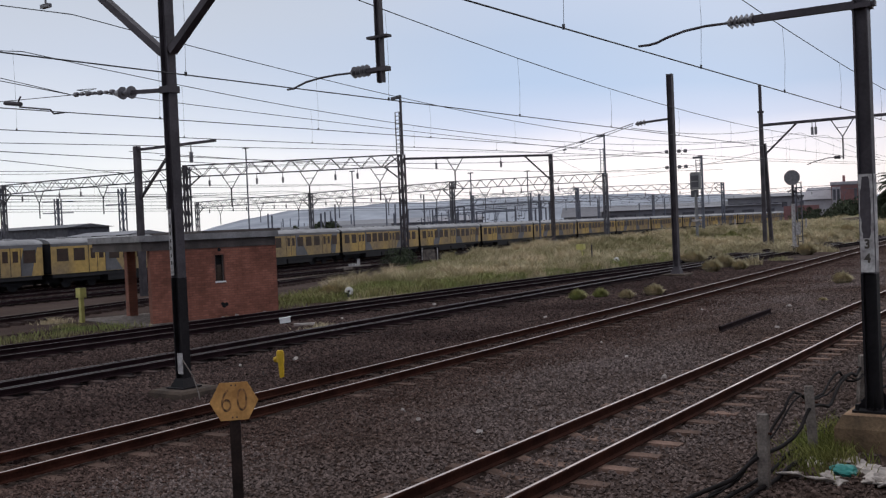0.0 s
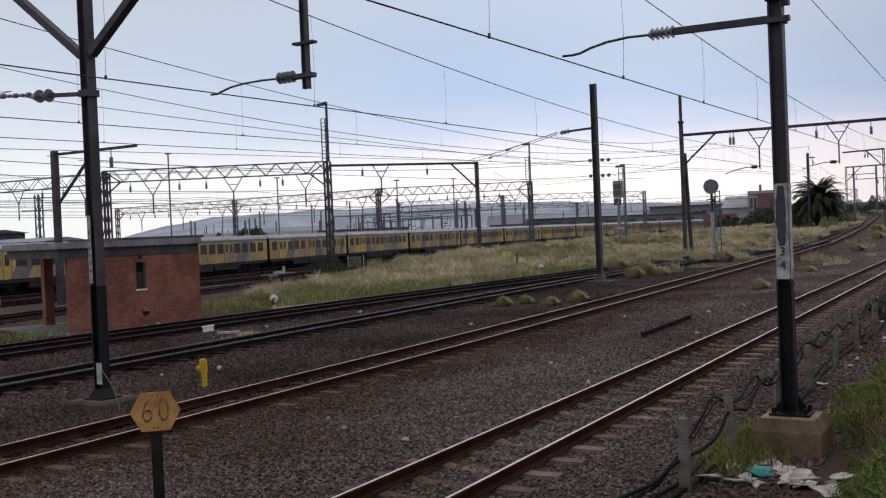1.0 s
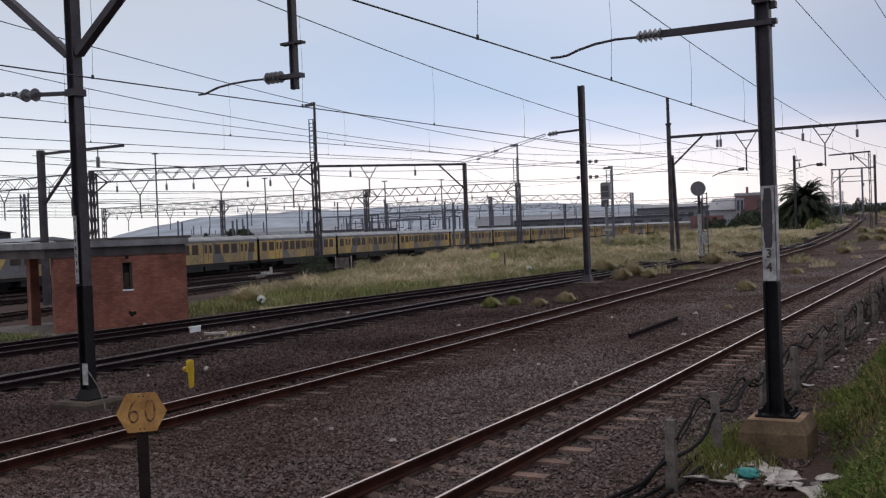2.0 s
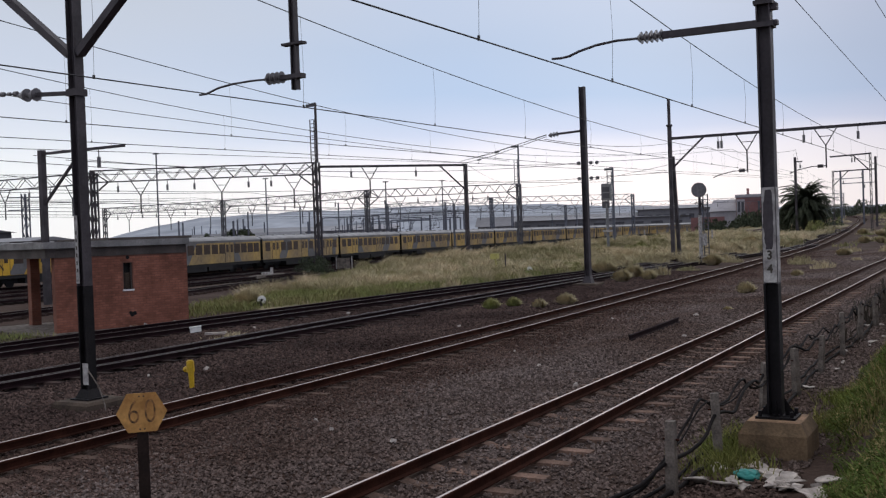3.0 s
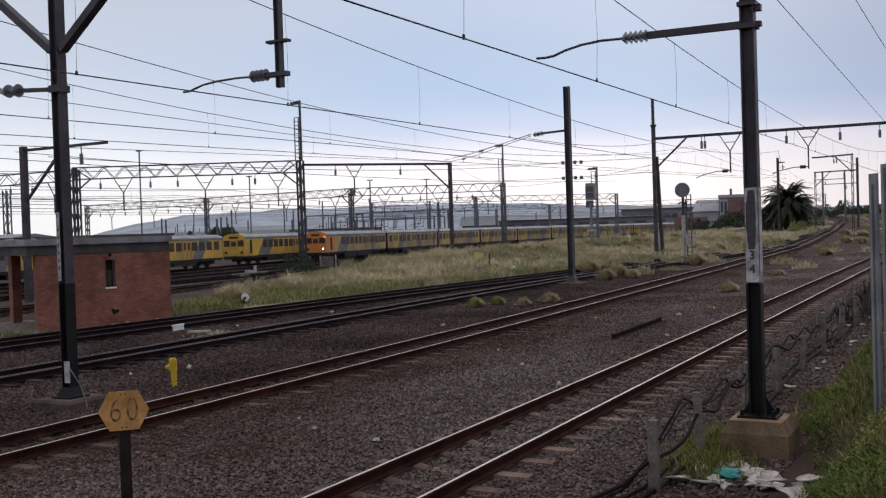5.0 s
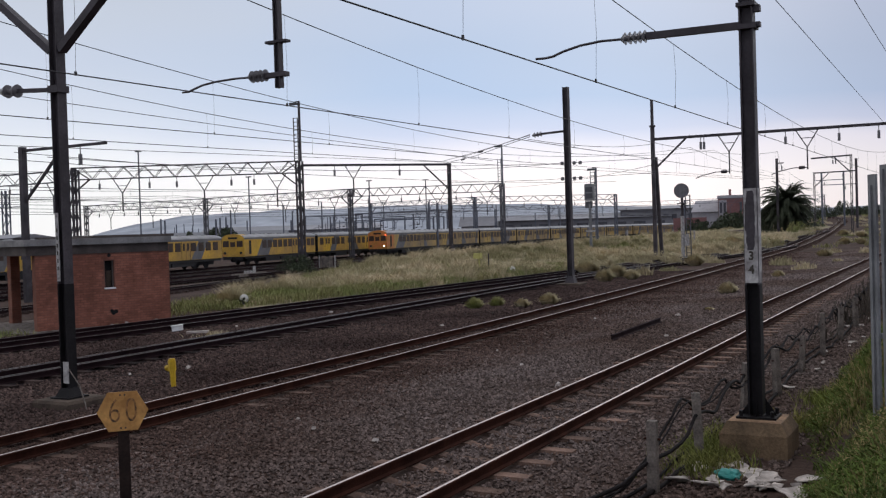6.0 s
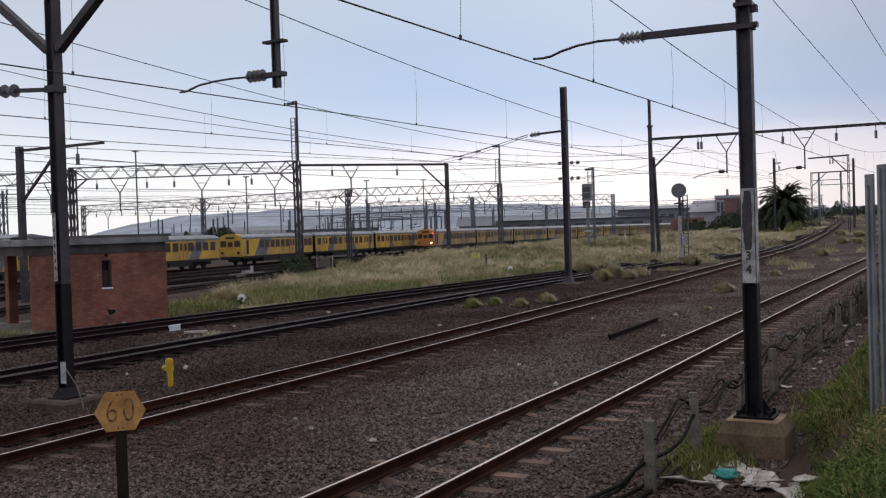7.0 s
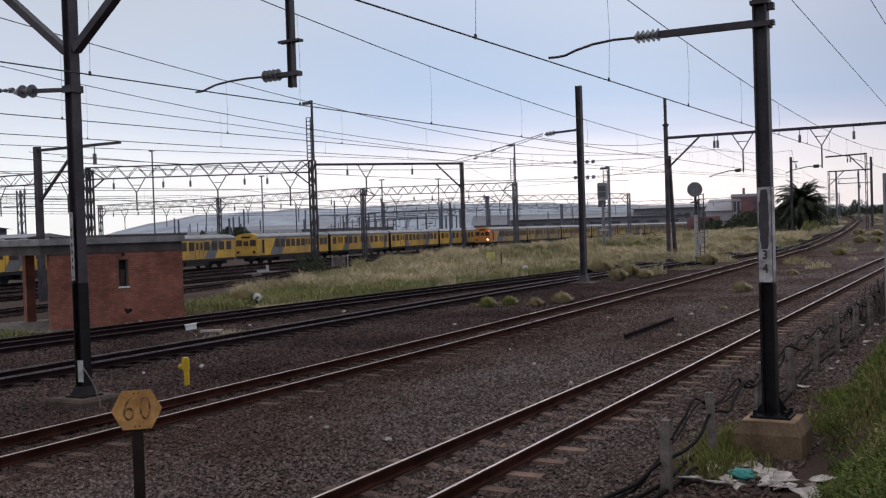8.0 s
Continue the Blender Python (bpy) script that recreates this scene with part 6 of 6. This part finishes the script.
    # grass beyond the far curve
    for k in range(520):
        y = rng.uniform(95, 275)
        x = rng.uniform(-60, 3)
        if abs(x - float(np.interp(y, x2[1], x2[0]))) < 2.4 or abs(x + 5.2) < 1.8:
            continue
        R0, h0 = rng.uniform(0.5, 1.4), rng.uniform(0.3, 0.75)
        for j in range(46):
            r, a = R0 * rng.random() ** 0.6, rng.uniform(0, 6.3)
            (green if k % 3 == 0 else dry).append((x + r * math.cos(a), y + r * math.sin(a), h0 * rng.uniform(0.6, 1.1) * (1.05 - 0.55 * (r / R0) ** 2), 0.045, rng.uniform(0.2, 0.7)))
    # the near bank
    for k in range(85000):
        y = 5.0 + 26.0 * rng.random() ** 1.4
        foot = bank_foot(y) - 0.15 + 0.2 * noise.noise(Vector((y * 0.8, 0, 7)))
        x = foot + 2.3 * rng.random() ** 1.2
        if x > 0.3 or (x < foot + 0.25 and rng.random() < 0.6):
            continue
        n = noise.noise(Vector((x * 1.1, y * 0.6, 2))) + 0.5 * noise.noise(Vector((x * 3, y * 2, 5)))
        h = rng.uniform(0.03, 0.12) * (0.5 + 0.5 * smooth(5, 11, y)) * (1 + 0.9 * n) * (0.6 + 0.7 * smooth(foot, foot + 1.0, x))
        if n > -0.05 and rng.random() < 0.4:
            straw.append((x, y, h * 1.5, 0.004 + 0.0002 * y, rng.uniform(0.1, 0.6)))
        else:
            low.append((x, y, h * 0.72, 0.005 + 0.00025 * y, rng.uniform(0.2, 1.0)))
    weeds = []
    for k in range(900):
        y = 5.5 + 22.0 * rng.random() ** 1.4
        x = bank_foot(y) + 0.1 + 1.9 * rng.random()
        if x > 0.2:
            continue
        h0 = rng.uniform(0.06, 0.18)
        for j in range(16):
            r, a = abs(rng.gauss(0, 0.10)), rng.uniform(0, 6.3)
            weeds.append((x + r * math.cos(a), y + r * math.sin(a), h0 * rng.uniform(0.5, 1.1), rng.uniform(0.012, 0.026), rng.uniform(0.4, 1.3)))
    for cx, cy, n in ((-3.05, 12.6, 1100), (-2.95, 11.75, 700), (-2.1, 14.6, 900), (-2.2, 16.5, 900), (-3.0, 13.4, 500)):
        for j in range(n):
            low.append((cx + rng.gauss(0, 0.22), cy + rng.gauss(0, 0.3), rng.uniform(0.06, 0.26), 0.007, rng.uniform(0.3, 0.9)))
    # tufts along the far running lines
    for k in range(36):
        y = rng.uniform(52, 150)
        x = rng.choice((rng.uniform(-11.2, -7.4), rng.uniform(-3.9, 2.5), rng.uniform(-18, -14.8)))
        if abs(x - float(np.interp(y, x2[1], x2[0]))) < 1.9 or abs(x - float(np.interp(y, x3[1], x3[0]))) < 1.6 or (-10 < x < -4 and rng.random() < 0.5):
            continue
        R0, h0 = rng.uniform(0.3, 0.85), rng.uniform(0.25, 0.7)
        for j in range(int(150 * R0 + 40)):
            r, a = R0 * rng.random() ** 0.6, rng.uniform(0, 6.3)
            dry.append((x + r * math.cos(a), y + r * math.sin(a), h0 * rng.uniform(0.6, 1.1) * (1.05 - 0.55 * (r / R0) ** 2), 0.01 + 0.0002 * y, rng.uniform(0.15, 0.7)))

    def clear(q):
        return min(math.hypot(q[0] + 28.0, q[1] - 33.2), math.hypot(q[0] + 26.0, q[1] - 56.3)) > 0.65

    dry, green = [q for q in dry if clear(q)], [q for q in green if clear(q)]
    blades("dry_grass", dry, M_DRY, "tall bleached dry grass between the lines")
    blades("green_grass", green, M_GREEN, "short green grass and weeds by the lines")
    blades("bank_weeds", weeds, M_WEED, "broad-leaved weeds on the near bank", "weeds", drift=-0.05)
    blades("bank_straw", straw, M_STRAWBLADE, "bleached stalks among the bank grass", drift=-0.05)
    # small leaves of creeping weeds over the bank, in patches
    lush, wilted = ([], []), ([], [])
    made = 0
    while made < 120000:
        y = 5.0 + 26.0 * rng.random() ** 1.4
        x = bank_foot(y) + 2.2 * rng.random()
        n = noise.noise(Vector((x * 1.6, y * 0.9, 12)))
        if x > 0.3 or n < rng.uniform(-0.5, 0.15):
            continue
        made += 1
        vs, fs = wilted if noise.noise(Vector((x * 0.9, y * 0.5, 31))) > rng.uniform(0.1, 0.55) else lush
        c = Vector((x - rng.uniform(0.0, 0.08), y, ground_z(x, y) + rng.uniform(0.02, 0.11) + 0.2 * max(0.0, n)))
        s = rng.uniform(0.007, 0.018)
        q = Euler((rng.uniform(-0.9, 0.9), rng.uniform(-0.9, 0.9), rng.uniform(0, 6.3))).to_matrix()
        i = len(vs)
        vs += [tuple(c + q @ Vector(v)) for v in ((-s, 0, 0), (0, -s * 0.5, 0.2 * s), (s, 0, 0), (0, s * 0.5, 0.2 * s))]
        fs.append((i, i + 1, i + 2, i + 3))
    bulk("bank_leaves", lush[0], lush[1], M_WEED, None, "small green leaves of creeping weeds on the bank", "weeds")
    bulk("wilted_leaves", wilted[0], wilted[1], M_STRAWBLADE, None, "dry tan leaves and seed heads on the bank", "weeds")
    blades("bank_grass", low, M_BANK, "thick green grass on the near bank", drift=-0.08)


plants()


def lone_tufts():
    """Round clumps of grass that stand singly on the gravel."""
    rng = random.Random(77)
    for x, y, R, h, m in ((-8.94, 39.5, 0.46, 0.55, 0), (-9.0, 50.5, 0.36, 0.42, 0), (-17.2, 48.6, 0.6, 0.8, 0), (-16.3, 50.2, 0.5, 0.6, 0), (-17.9, 52.5, 0.7, 0.85, 0), (-10.2, 75.4, 0.65, 0.7, 0), (-12.1, 103.4, 0.7, 0.8, 0), (-10.5, 102.5, 0.6, 0.7, 0),
                          (-20.5, 87.0, 0.95, 0.95, 0), (-23.2, 90.6, 0.75, 0.85, 0), (-24.1, 110.2, 1.3, 1.0, 0), (-16.8, 65.0, 0.8, 0.9, 0), (-19.3, 101.5, 0.7, 0.9, 0), (-7.8, 31.8, 0.18, 0.16, 0),
                          (-12.7, 124.5, 0.8, 0.8, 0), (-25.7, 86.7, 0.8, 0.9, 0), (-15.6, 132.1, 0.8, 0.9, 0), (-16.85, 33.1, 0.42, 0.5, 1), (-16.4, 34.1, 0.36, 0.45, 1), (-15.2, 33.8, 0.34, 0.42, 0),
                          (-14.75, 35.3, 0.46, 0.55, 0), (-20.9, 56.1, 0.9, 1.0, 0), (-23.6, 66.6, 0.85, 0.9, 0), (-29.1, 33.8, 0.8, 0.85, 0), (-30.0, 34.6, 0.7, 0.7, 0), (-29.3, 48.8, 1.0, 0.9, 0)):
        verts, faces = [], []
        for j in range(int(520 + 900 * R)):
            a, u = rng.uniform(0, math.tau), rng.random() ** 0.5
            b = Vector((R * 0.35 * u * math.cos(a), R * 0.35 * u * math.sin(a), -0.03))
            out = Vector((math.cos(a), math.sin(a), 0))
            tip = b + out * R * u * rng.uniform(0.55, 1.0) + Vector((0, 0, h * rng.uniform(0.65, 1.05) * (1.0 - 0.62 * u * u)))
            mid = b.lerp(tip, 0.55) + Vector((0, 0, 0.16 * h))
            w = Vector((-math.sin(a + 0.8), math.cos(a + 0.8), 0)) * (0.006 + 0.00014 * y)
            k = len(verts)
            verts += [tuple(q) for q in (b - w, b + w, mid + w, mid - w, tip)]
            faces += [(k, k + 1, k + 2, k + 3), (k + 3, k + 2, k + 4)]
        t = thing("grass_tuft", Matrix.Translation((x, y, ground_z(x, y))), ("round clump of bleached dry grass on gravel", "round clump of greenish grass on gravel")[m], "grass tuft", "single grass tufts")
        me = bpy.data.meshes.new("clump")
        me.from_pydata(verts, [], faces)
        me.materials.append((M_DRY, M_TUFT)[m])
        new("clump", me).parent = t


lone_tufts()


def dead_stems():
    """Leafless dark stems tangled along the cable posts."""
    rng = random.Random(12)
    for x, y, n, h in ((-3.25, 28.6, 46, 0.95), (-3.1, 31.2, 60, 1.15), (-3.0, 34.0, 60, 1.2), (-3.35, 24.0, 26, 0.6)):
        t = thing("dead_shrub", Matrix.Translation((x, y, ground_z(x, y))), "leafless dark tangled shrub beside the concrete posts", "shrub", "dead shrubs")
        bm = B()
        for k in range(n):
            a, r = rng.uniform(0, 6.3), rng.uniform(0.05, 0.5)
            p = Vector((r * math.cos(a), 2.0 * r * math.sin(a), -0.05))
            q = p + Vector((rng.gauss(0, 0.12), rng.gauss(0, 0.3), h * rng.uniform(0.35, 0.85)))
            tube(bm, [p, p.lerp(q, 0.5) + Vector((rng.gauss(0, 0.06), rng.gauss(0, 0.08), 0)), q], rng.uniform(0.008, 0.02), 4)
        part("tangle", bm, M_TRUNK, t)


dead_stems()


def scrub(x, y, r, h, n, label, leaf=M_BUSH):
    """A bush: stems and many small leaf facets with gaps."""
    rng = random.Random(int(x * 7 + y))
    t = thing("bush", Matrix.Translation((x, y, ground_z(x, y))), label, "bush", "scrub bushes")
    bm = B()
    for k in range(7):
        a = rng.uniform(0, 6.3)
        rod(bm, (0, 0, -0.1), (r * 0.6 * math.cos(a), r * 0.6 * math.sin(a), h * 0.7), 0.03 * h, 5, 0.01 * h)
    part("branchwork", bm, M_TRUNK, t)
    verts, faces = [], []
    for k in range(n * 3):
        a, u = rng.uniform(0, 6.3), rng.random() ** 0.5
        zz = rng.uniform(0.05, 1.0)
        rr = r * u * (1 - 0.55 * zz * zz) * (1 + 0.3 * math.sin(3 * a + x))
        c = Vector((rr * math.cos(a), rr * math.sin(a), h * zz * (0.8 + 0.25 * math.sin(2 * a + y))))
        s = r * rng.uniform(0.035, 0.08)
        q = Euler((rng.uniform(0, 6), rng.uniform(0, 6), rng.uniform(0, 6))).to_matrix()
        i = len(verts)
        verts += [tuple(c + q @ Vector(v)) for v in ((-s, 0, 0), (0, -s * 0.5, 0), (s, 0, 0.1 * s), (0, s * 0.5, 0))]
        faces.append((i, i + 1, i + 2, i + 3))
    me = bpy.data.meshes.new("crown")
    me.from_pydata(verts, [], faces)
    me.materials.append(leaf)
    ob = new("crown", me)
    ob.parent = t


scrub(-52.5, 69.5, 1.6, 1.5, 700, "dark weedy bush by the yard lines")
scrub(-30.5, 92.0, 1.5, 0.9, 600, "low olive bush in dry grass", M_GREEN)
scrub(-43.5, 198.0, 4.5, 3.6, 900, "dark hedge bush in front of the house")
scrub(-49.0, 202.0, 4.0, 3.0, 900, "dark hedge bush in front of the house")
scrub(-38.0, 205.0, 4.5, 3.4, 900, "dark hedge bush beside the palm")
scrub(-30.0, 190.0, 3.5, 3.2, 700, "dark hedge bush beside the palm")
for sx, sy, sr, sh in ((-43.0, 317.0, 4.2, 4.4), (-38.0, 320.0, 3.8, 4.8), (-33.0, 323.0, 4.4, 2.8), (-27.0, 326.0, 4.6, 2.5), (-20.0, 328.0, 5.0, 2.8), (-12.0, 300.0, 6.0, 2.8)):
    scrub(sx, sy, sr, sh, 700, "dark distant scrub beyond the curve")
scrub(-24.3, 151.0, 1.7, 1.7, 500, "pale green shoots at the foot of the palm", M_GREEN)
scrub(-29.5, 157.0, 2.2, 3.4, 800, "dark bush close beside the palm trunk")
scrub(-144.0, 164.0, 4.4, 5.3, 2600, "dark tree beyond the yard")
scrub(-149.0, 160.0, 2.6, 4.7, 1400, "dark tree beyond the yard")
scrub(-46.0, 240.0, 7.0, 5.0, 900, "dark tree beside the house")
scrub(-60.0, 232.0, 4.0, 4.0, 700, "dark bush along the house wall")


def palm(x, y):
    rng = random.Random(9)
    gz = ground_z(x, y)
    t = thing("palm_tree", Matrix.Translation((x, y, gz)), "broad date palm with dark drooping fronds", "palm tree")
    bm = B()
    z = 0.0
    while z < 4.2:
        rod(bm, (0, 0, z), (0, 0, z + 0.32), 0.55 - 0.03 * z, 10, 0.66 - 0.03 * z)
        z += 0.3
    part("trunk", bm, M_TRUNK, t, "stubby ringed trunk")
    for k in range(150):
        a = k * 2.39996 + rng.uniform(-0.15, 0.15)
        up = rng.uniform(-0.9, 1.45)
        bend = rng.uniform(1.1, 1.9) * (1.0 if up > 0.2 else 0.6)
        L = rng.uniform(4.2, 5.4)
        verts, faces = [], []
        n = 10
        d, e = Vector((math.cos(a), math.sin(a), 0)), Vector((-math.sin(a), math.cos(a), 0))
        prev = Vector((0, 0, 4.3))
        for i in range(1, n + 1):
            u = i / n
            el = up - bend * u ** 1.5
            c = prev + (d * math.cos(el) + Vector((0, 0, math.sin(el)))) * (L / n)
            c.z = max(c.z, 0.25)
            fw = (c - prev).normalized() if (c - prev).length > 1e-3 else d
            for s in (-1, 1):
                for q in (0.0, 0.125, 0.25, 0.375, 0.5, 0.625, 0.75, 0.875):
                    b0 = prev.lerp(c, q)
                    wl2 = 0.62 * math.sin(math.pi * min(1, u * 0.86 + 0.14)) + 0.08
                    tip = b0 + e * s * wl2 + fw * 0.32 + Vector((0, 0, -0.5 * wl2 + rng.uniform(-.08, .08)))
                    o = fw * 0.045
                    m = len(verts)
                    verts += [tuple(b0 - o), tuple(b0 + o), tuple(tip)]
                    faces.append((m, m + 1, m + 2))
            m = len(verts)
            o = Vector((0, 0, 0.04))
            verts += [tuple(prev - o), tuple(prev + o), tuple(c + o * 0.7), tuple(c - o * 0.7)]
            faces.append((m, m + 1, m + 2, m + 3))
            prev = c
        me = bpy.data.meshes.new("frond")
        me.from_pydata(verts, [], faces)
        me.materials.append(M_PALM)
        ob = new("frond", me)
        ob.parent = t


palm(-26.3, 156.6)


# ---------- ballast stones ----------
def stones():
    rng = np.random.RandomState(3)
    base = np.array([(1, 0, 0), (-1, 0, 0), (0, 1, 0), (0, -1, 0), (0, 0, 0.8), (0, 0, -0.8)], float)
    tri = ((0, 2, 4), (2, 1, 4), (1, 3, 4), (3, 0, 4), (2, 0, 5), (1, 2, 5), (3, 1, 5), (0, 3, 5))
    verts, faces = [], []

    def add(x, y, s, z):
        k = len(verts)
        q = base * s * rng.uniform(0.55, 1.25, (6, 3))
        a, b = rng.uniform(0, 6.28), rng.uniform(-0.7, 0.7)
        ca, sa, cb, sb = math.cos(a), math.sin(a), math.cos(b), math.sin(b)
        for vx, vy, vz in q:
            vy, vz = cb * vy - sb * vz, sb * vy + cb * vz
            verts.append((x + ca * vx - sa * vy, y + sa * vx + ca * vy, z + vz))
        for f in tri:
            faces.append((f[0] + k, f[1] + k, f[2] + k))

    rusty = []
    count = 0
    while count < 175000:
        # density falls away with distance along the lines
        y = 5.0 + 80.0 * rng.rand() ** 2.0
        x = rng.uniform(-14.2 + 0.02 * max(0, y - 45), -2.1)
        if y / max(0.1, -x) < 0.6:
            continue
        # keep the running surfaces clear
        xc = float(np.interp(y, [q[1] for q in T2], [q[0] for q in T2]))
        d1, d2 = abs(abs(x + 5.72) - 0.56), abs(abs(x - xc) - 0.56)
        if min(d1, d2) < 0.10:
            continue
        inside = abs(x + 5.72) < 1.05 or abs(x - xc) < 1.05
        if abs(x + 5.72) < 1.0 and rng.rand() < 0.2:
            continue
        s = rng.uniform(0.013, 0.032) * (1 + 0.018 * y)
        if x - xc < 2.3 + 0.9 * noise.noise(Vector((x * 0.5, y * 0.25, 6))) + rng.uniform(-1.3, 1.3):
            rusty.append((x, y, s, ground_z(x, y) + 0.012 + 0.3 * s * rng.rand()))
        else:
            add(x, y, s, ground_z(x, y) + (0.012 if not inside else 0.015) + 0.3 * s * rng.rand())
        count += 1
    bulk("ballast_stones", verts, faces, M_STONE, None, "loose dark grey crushed ballast stones", "ballast")
    verts, faces = [], []
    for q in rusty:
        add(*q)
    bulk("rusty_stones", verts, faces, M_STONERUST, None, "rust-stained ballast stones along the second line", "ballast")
    verts, faces = [], []
    count = 0
    while count < 66000:
        y = 8.0 + 50.0 * rng.rand() ** 1.3
        x = rng.uniform(-31, -13.0)
        if y / -x < 0.6 or abs(abs(x - float(np.interp(y, [q[1] for q in T3], [q[0] for q in T3]))) - 0.56) < 0.12:
            continue
        d4 = x - float(np.interp(y, [q[1] for q in T4], [q[0] for q in T4]))
        if -2.2 - 0.0 < d4 < -1.5 or min(abs(d4 - 1.22), abs(d4 + 1.22), abs(d4 + 0.16)) < 0.12 or d4 < -2.2 and y > 22:
            continue
        d3 = abs(x - float(np.interp(y, [q[1] for q in T3], [q[0] for q in T3])))
        if (d3 < 0.95 or abs(d4) < 1.45) and rng.rand() < 0.8:
            continue
        s = rng.uniform(0.022, 0.06)
        add(x, y, s, ground_z(x, y) + 0.01 + 0.3 * s * rng.rand())
        count += 1
    bulk("sooty_stones", verts, faces, M_STONEDARK, None, "soot-dark stones between the sidings", "ballast")


stones()

# ---------- beds under the dark sidings, soil under the grass ----------
def strip(name, left, right, y0, y1, lift, material, label, category, edge=0.35):
    """A low bed between two lines, its edges sunk into the ground."""
    verts, faces = [], []
    rng = random.Random(len(name))
    n = int((y1 - y0) / 1.0)
    for i in range(n + 1):
        y = y0 + (y1 - y0) * i / n
        a, b = left(y) + rng.uniform(-edge, edge), right(y) + rng.uniform(-edge, edge)
        m = 8
        for k in range(m + 1):
            x = a + (b - a) * k / m
            z = ground_z(x, y) + (lift if 0 < k < m else -0.06) + (rng.uniform(-0.012, 0.012))
            verts.append((x, y, z))
    w = 9
    for i in range(n):
        for k in range(8):
            q = i * w + k
            faces.append((q, q + 1, q + w + 1, q + w))
    bulk(name, verts, faces, material, None, label, category, "structure")


strip("cess", lambda y: line_x(T4)(y) - 2.0, lambda y: -13.7, 0, 62, 0.004, M_SOOT, "sooty dark brown cess between the lines", "ground", 0.4)
strip("track_bed", lambda y: line_x(T3)(y) - 1.25, lambda y: line_x(T3)(y) + 1.15, 0, 92, 0.012, M_OILY, "oil-black ballast bed of the siding", "track bed", 0.15)
strip("track_bed", lambda y: line_x(T4)(y) - 1.75, lambda y: line_x(T4)(y) + 1.6, 0, 60, 0.016, M_OILY, "oil-black ballast bed of the turnout", "track bed", 0.15)
YK = yard_keys(0.0)
strip("yard_bed", lambda y: line_x(YK)(y) - 14.0, lambda y: line_x(YK)(y) + 13.0, 8, 130, 0.008, M_SOOT, "soot-dark ballast of the yard lines", "ground", 0.5)
strip("grass_soil", grass_left, lambda y: -26.3 + 0.115 * (min(y, 75) - 33), 32, 200, 0.03, M_STRAW, "straw-covered soil under the dry grass", "soil", 0.5)


# ---------- tracks, their sleepers last ----------
build_track(T1, -28.0, 150.0, "nearest railway line with rusty rails on half-buried concrete sleepers", single=(4, 62), lift=0.022)
build_track(T2, -28.0, 288.0, "second railway line with rusty rails and bright heads", single=(6, 60), lift=0.04, muddy=True)
build_track(T3, -28.0, 98.0, "dark oily siding with black rails and check rails", offsets=(-HALF, -0.41, 0.41, HALF), dark=True, single=(8, 60))
build_track(T4, 2.0, 66.0, "dark turnout siding with black rails", offsets=(-1.22, -0.16, 1.22), dark=True, single=(8, 50), width=3.4, lift=0.006)
build_track(((-16.8, 82), (-17.1, 88), (-17.6, 96), (-18.8, 115), (-20.3, 140), (-21.5, 160)), 84.0, 158.0, "dark siding joining the second line", dark=True)
build_track(((-20.7, 58), (-20.5, 70), (-19.6, 76), (-18.0, 86)), 62.0, 82.0, "short dark siding in the dry grass", dark=True)
build_track(yard_keys(MAIN_OFF), 5.0, 330.0, "yard line under the departing train", dark=True)
build_track(yard_keys(PARK_OFF), 5.0, 300.0, "yard line under the parked trains", dark=True)
build_track(yard_keys(-4.2), 5.0, 130.0, "dark yard line with dull rails", dark=True, zf=lambda x, y: rail_z(x, y) + 0.05)
build_track(yard_keys(-9.8), 5.0, 84.0, "dark yard line with dull rails", dark=True, zf=lambda x, y: rail_z(x, y) + 0.05)
build_track(((-33, 0), (-35.0, 20), (-40.5, 42), (-46.5, 62)), 4.0, 60.0, "dark yard siding behind the hut", dark=True, zf=lambda x, y: rail_z(x, y) + 0.05)


# ---------- what moves ----------
def motions():
    for k, ob in MOVING:
        walk(ob, [(t, coach_pose(s + PITCH * k, MAIN_OFF)) for t, s in TAIL])


motions()
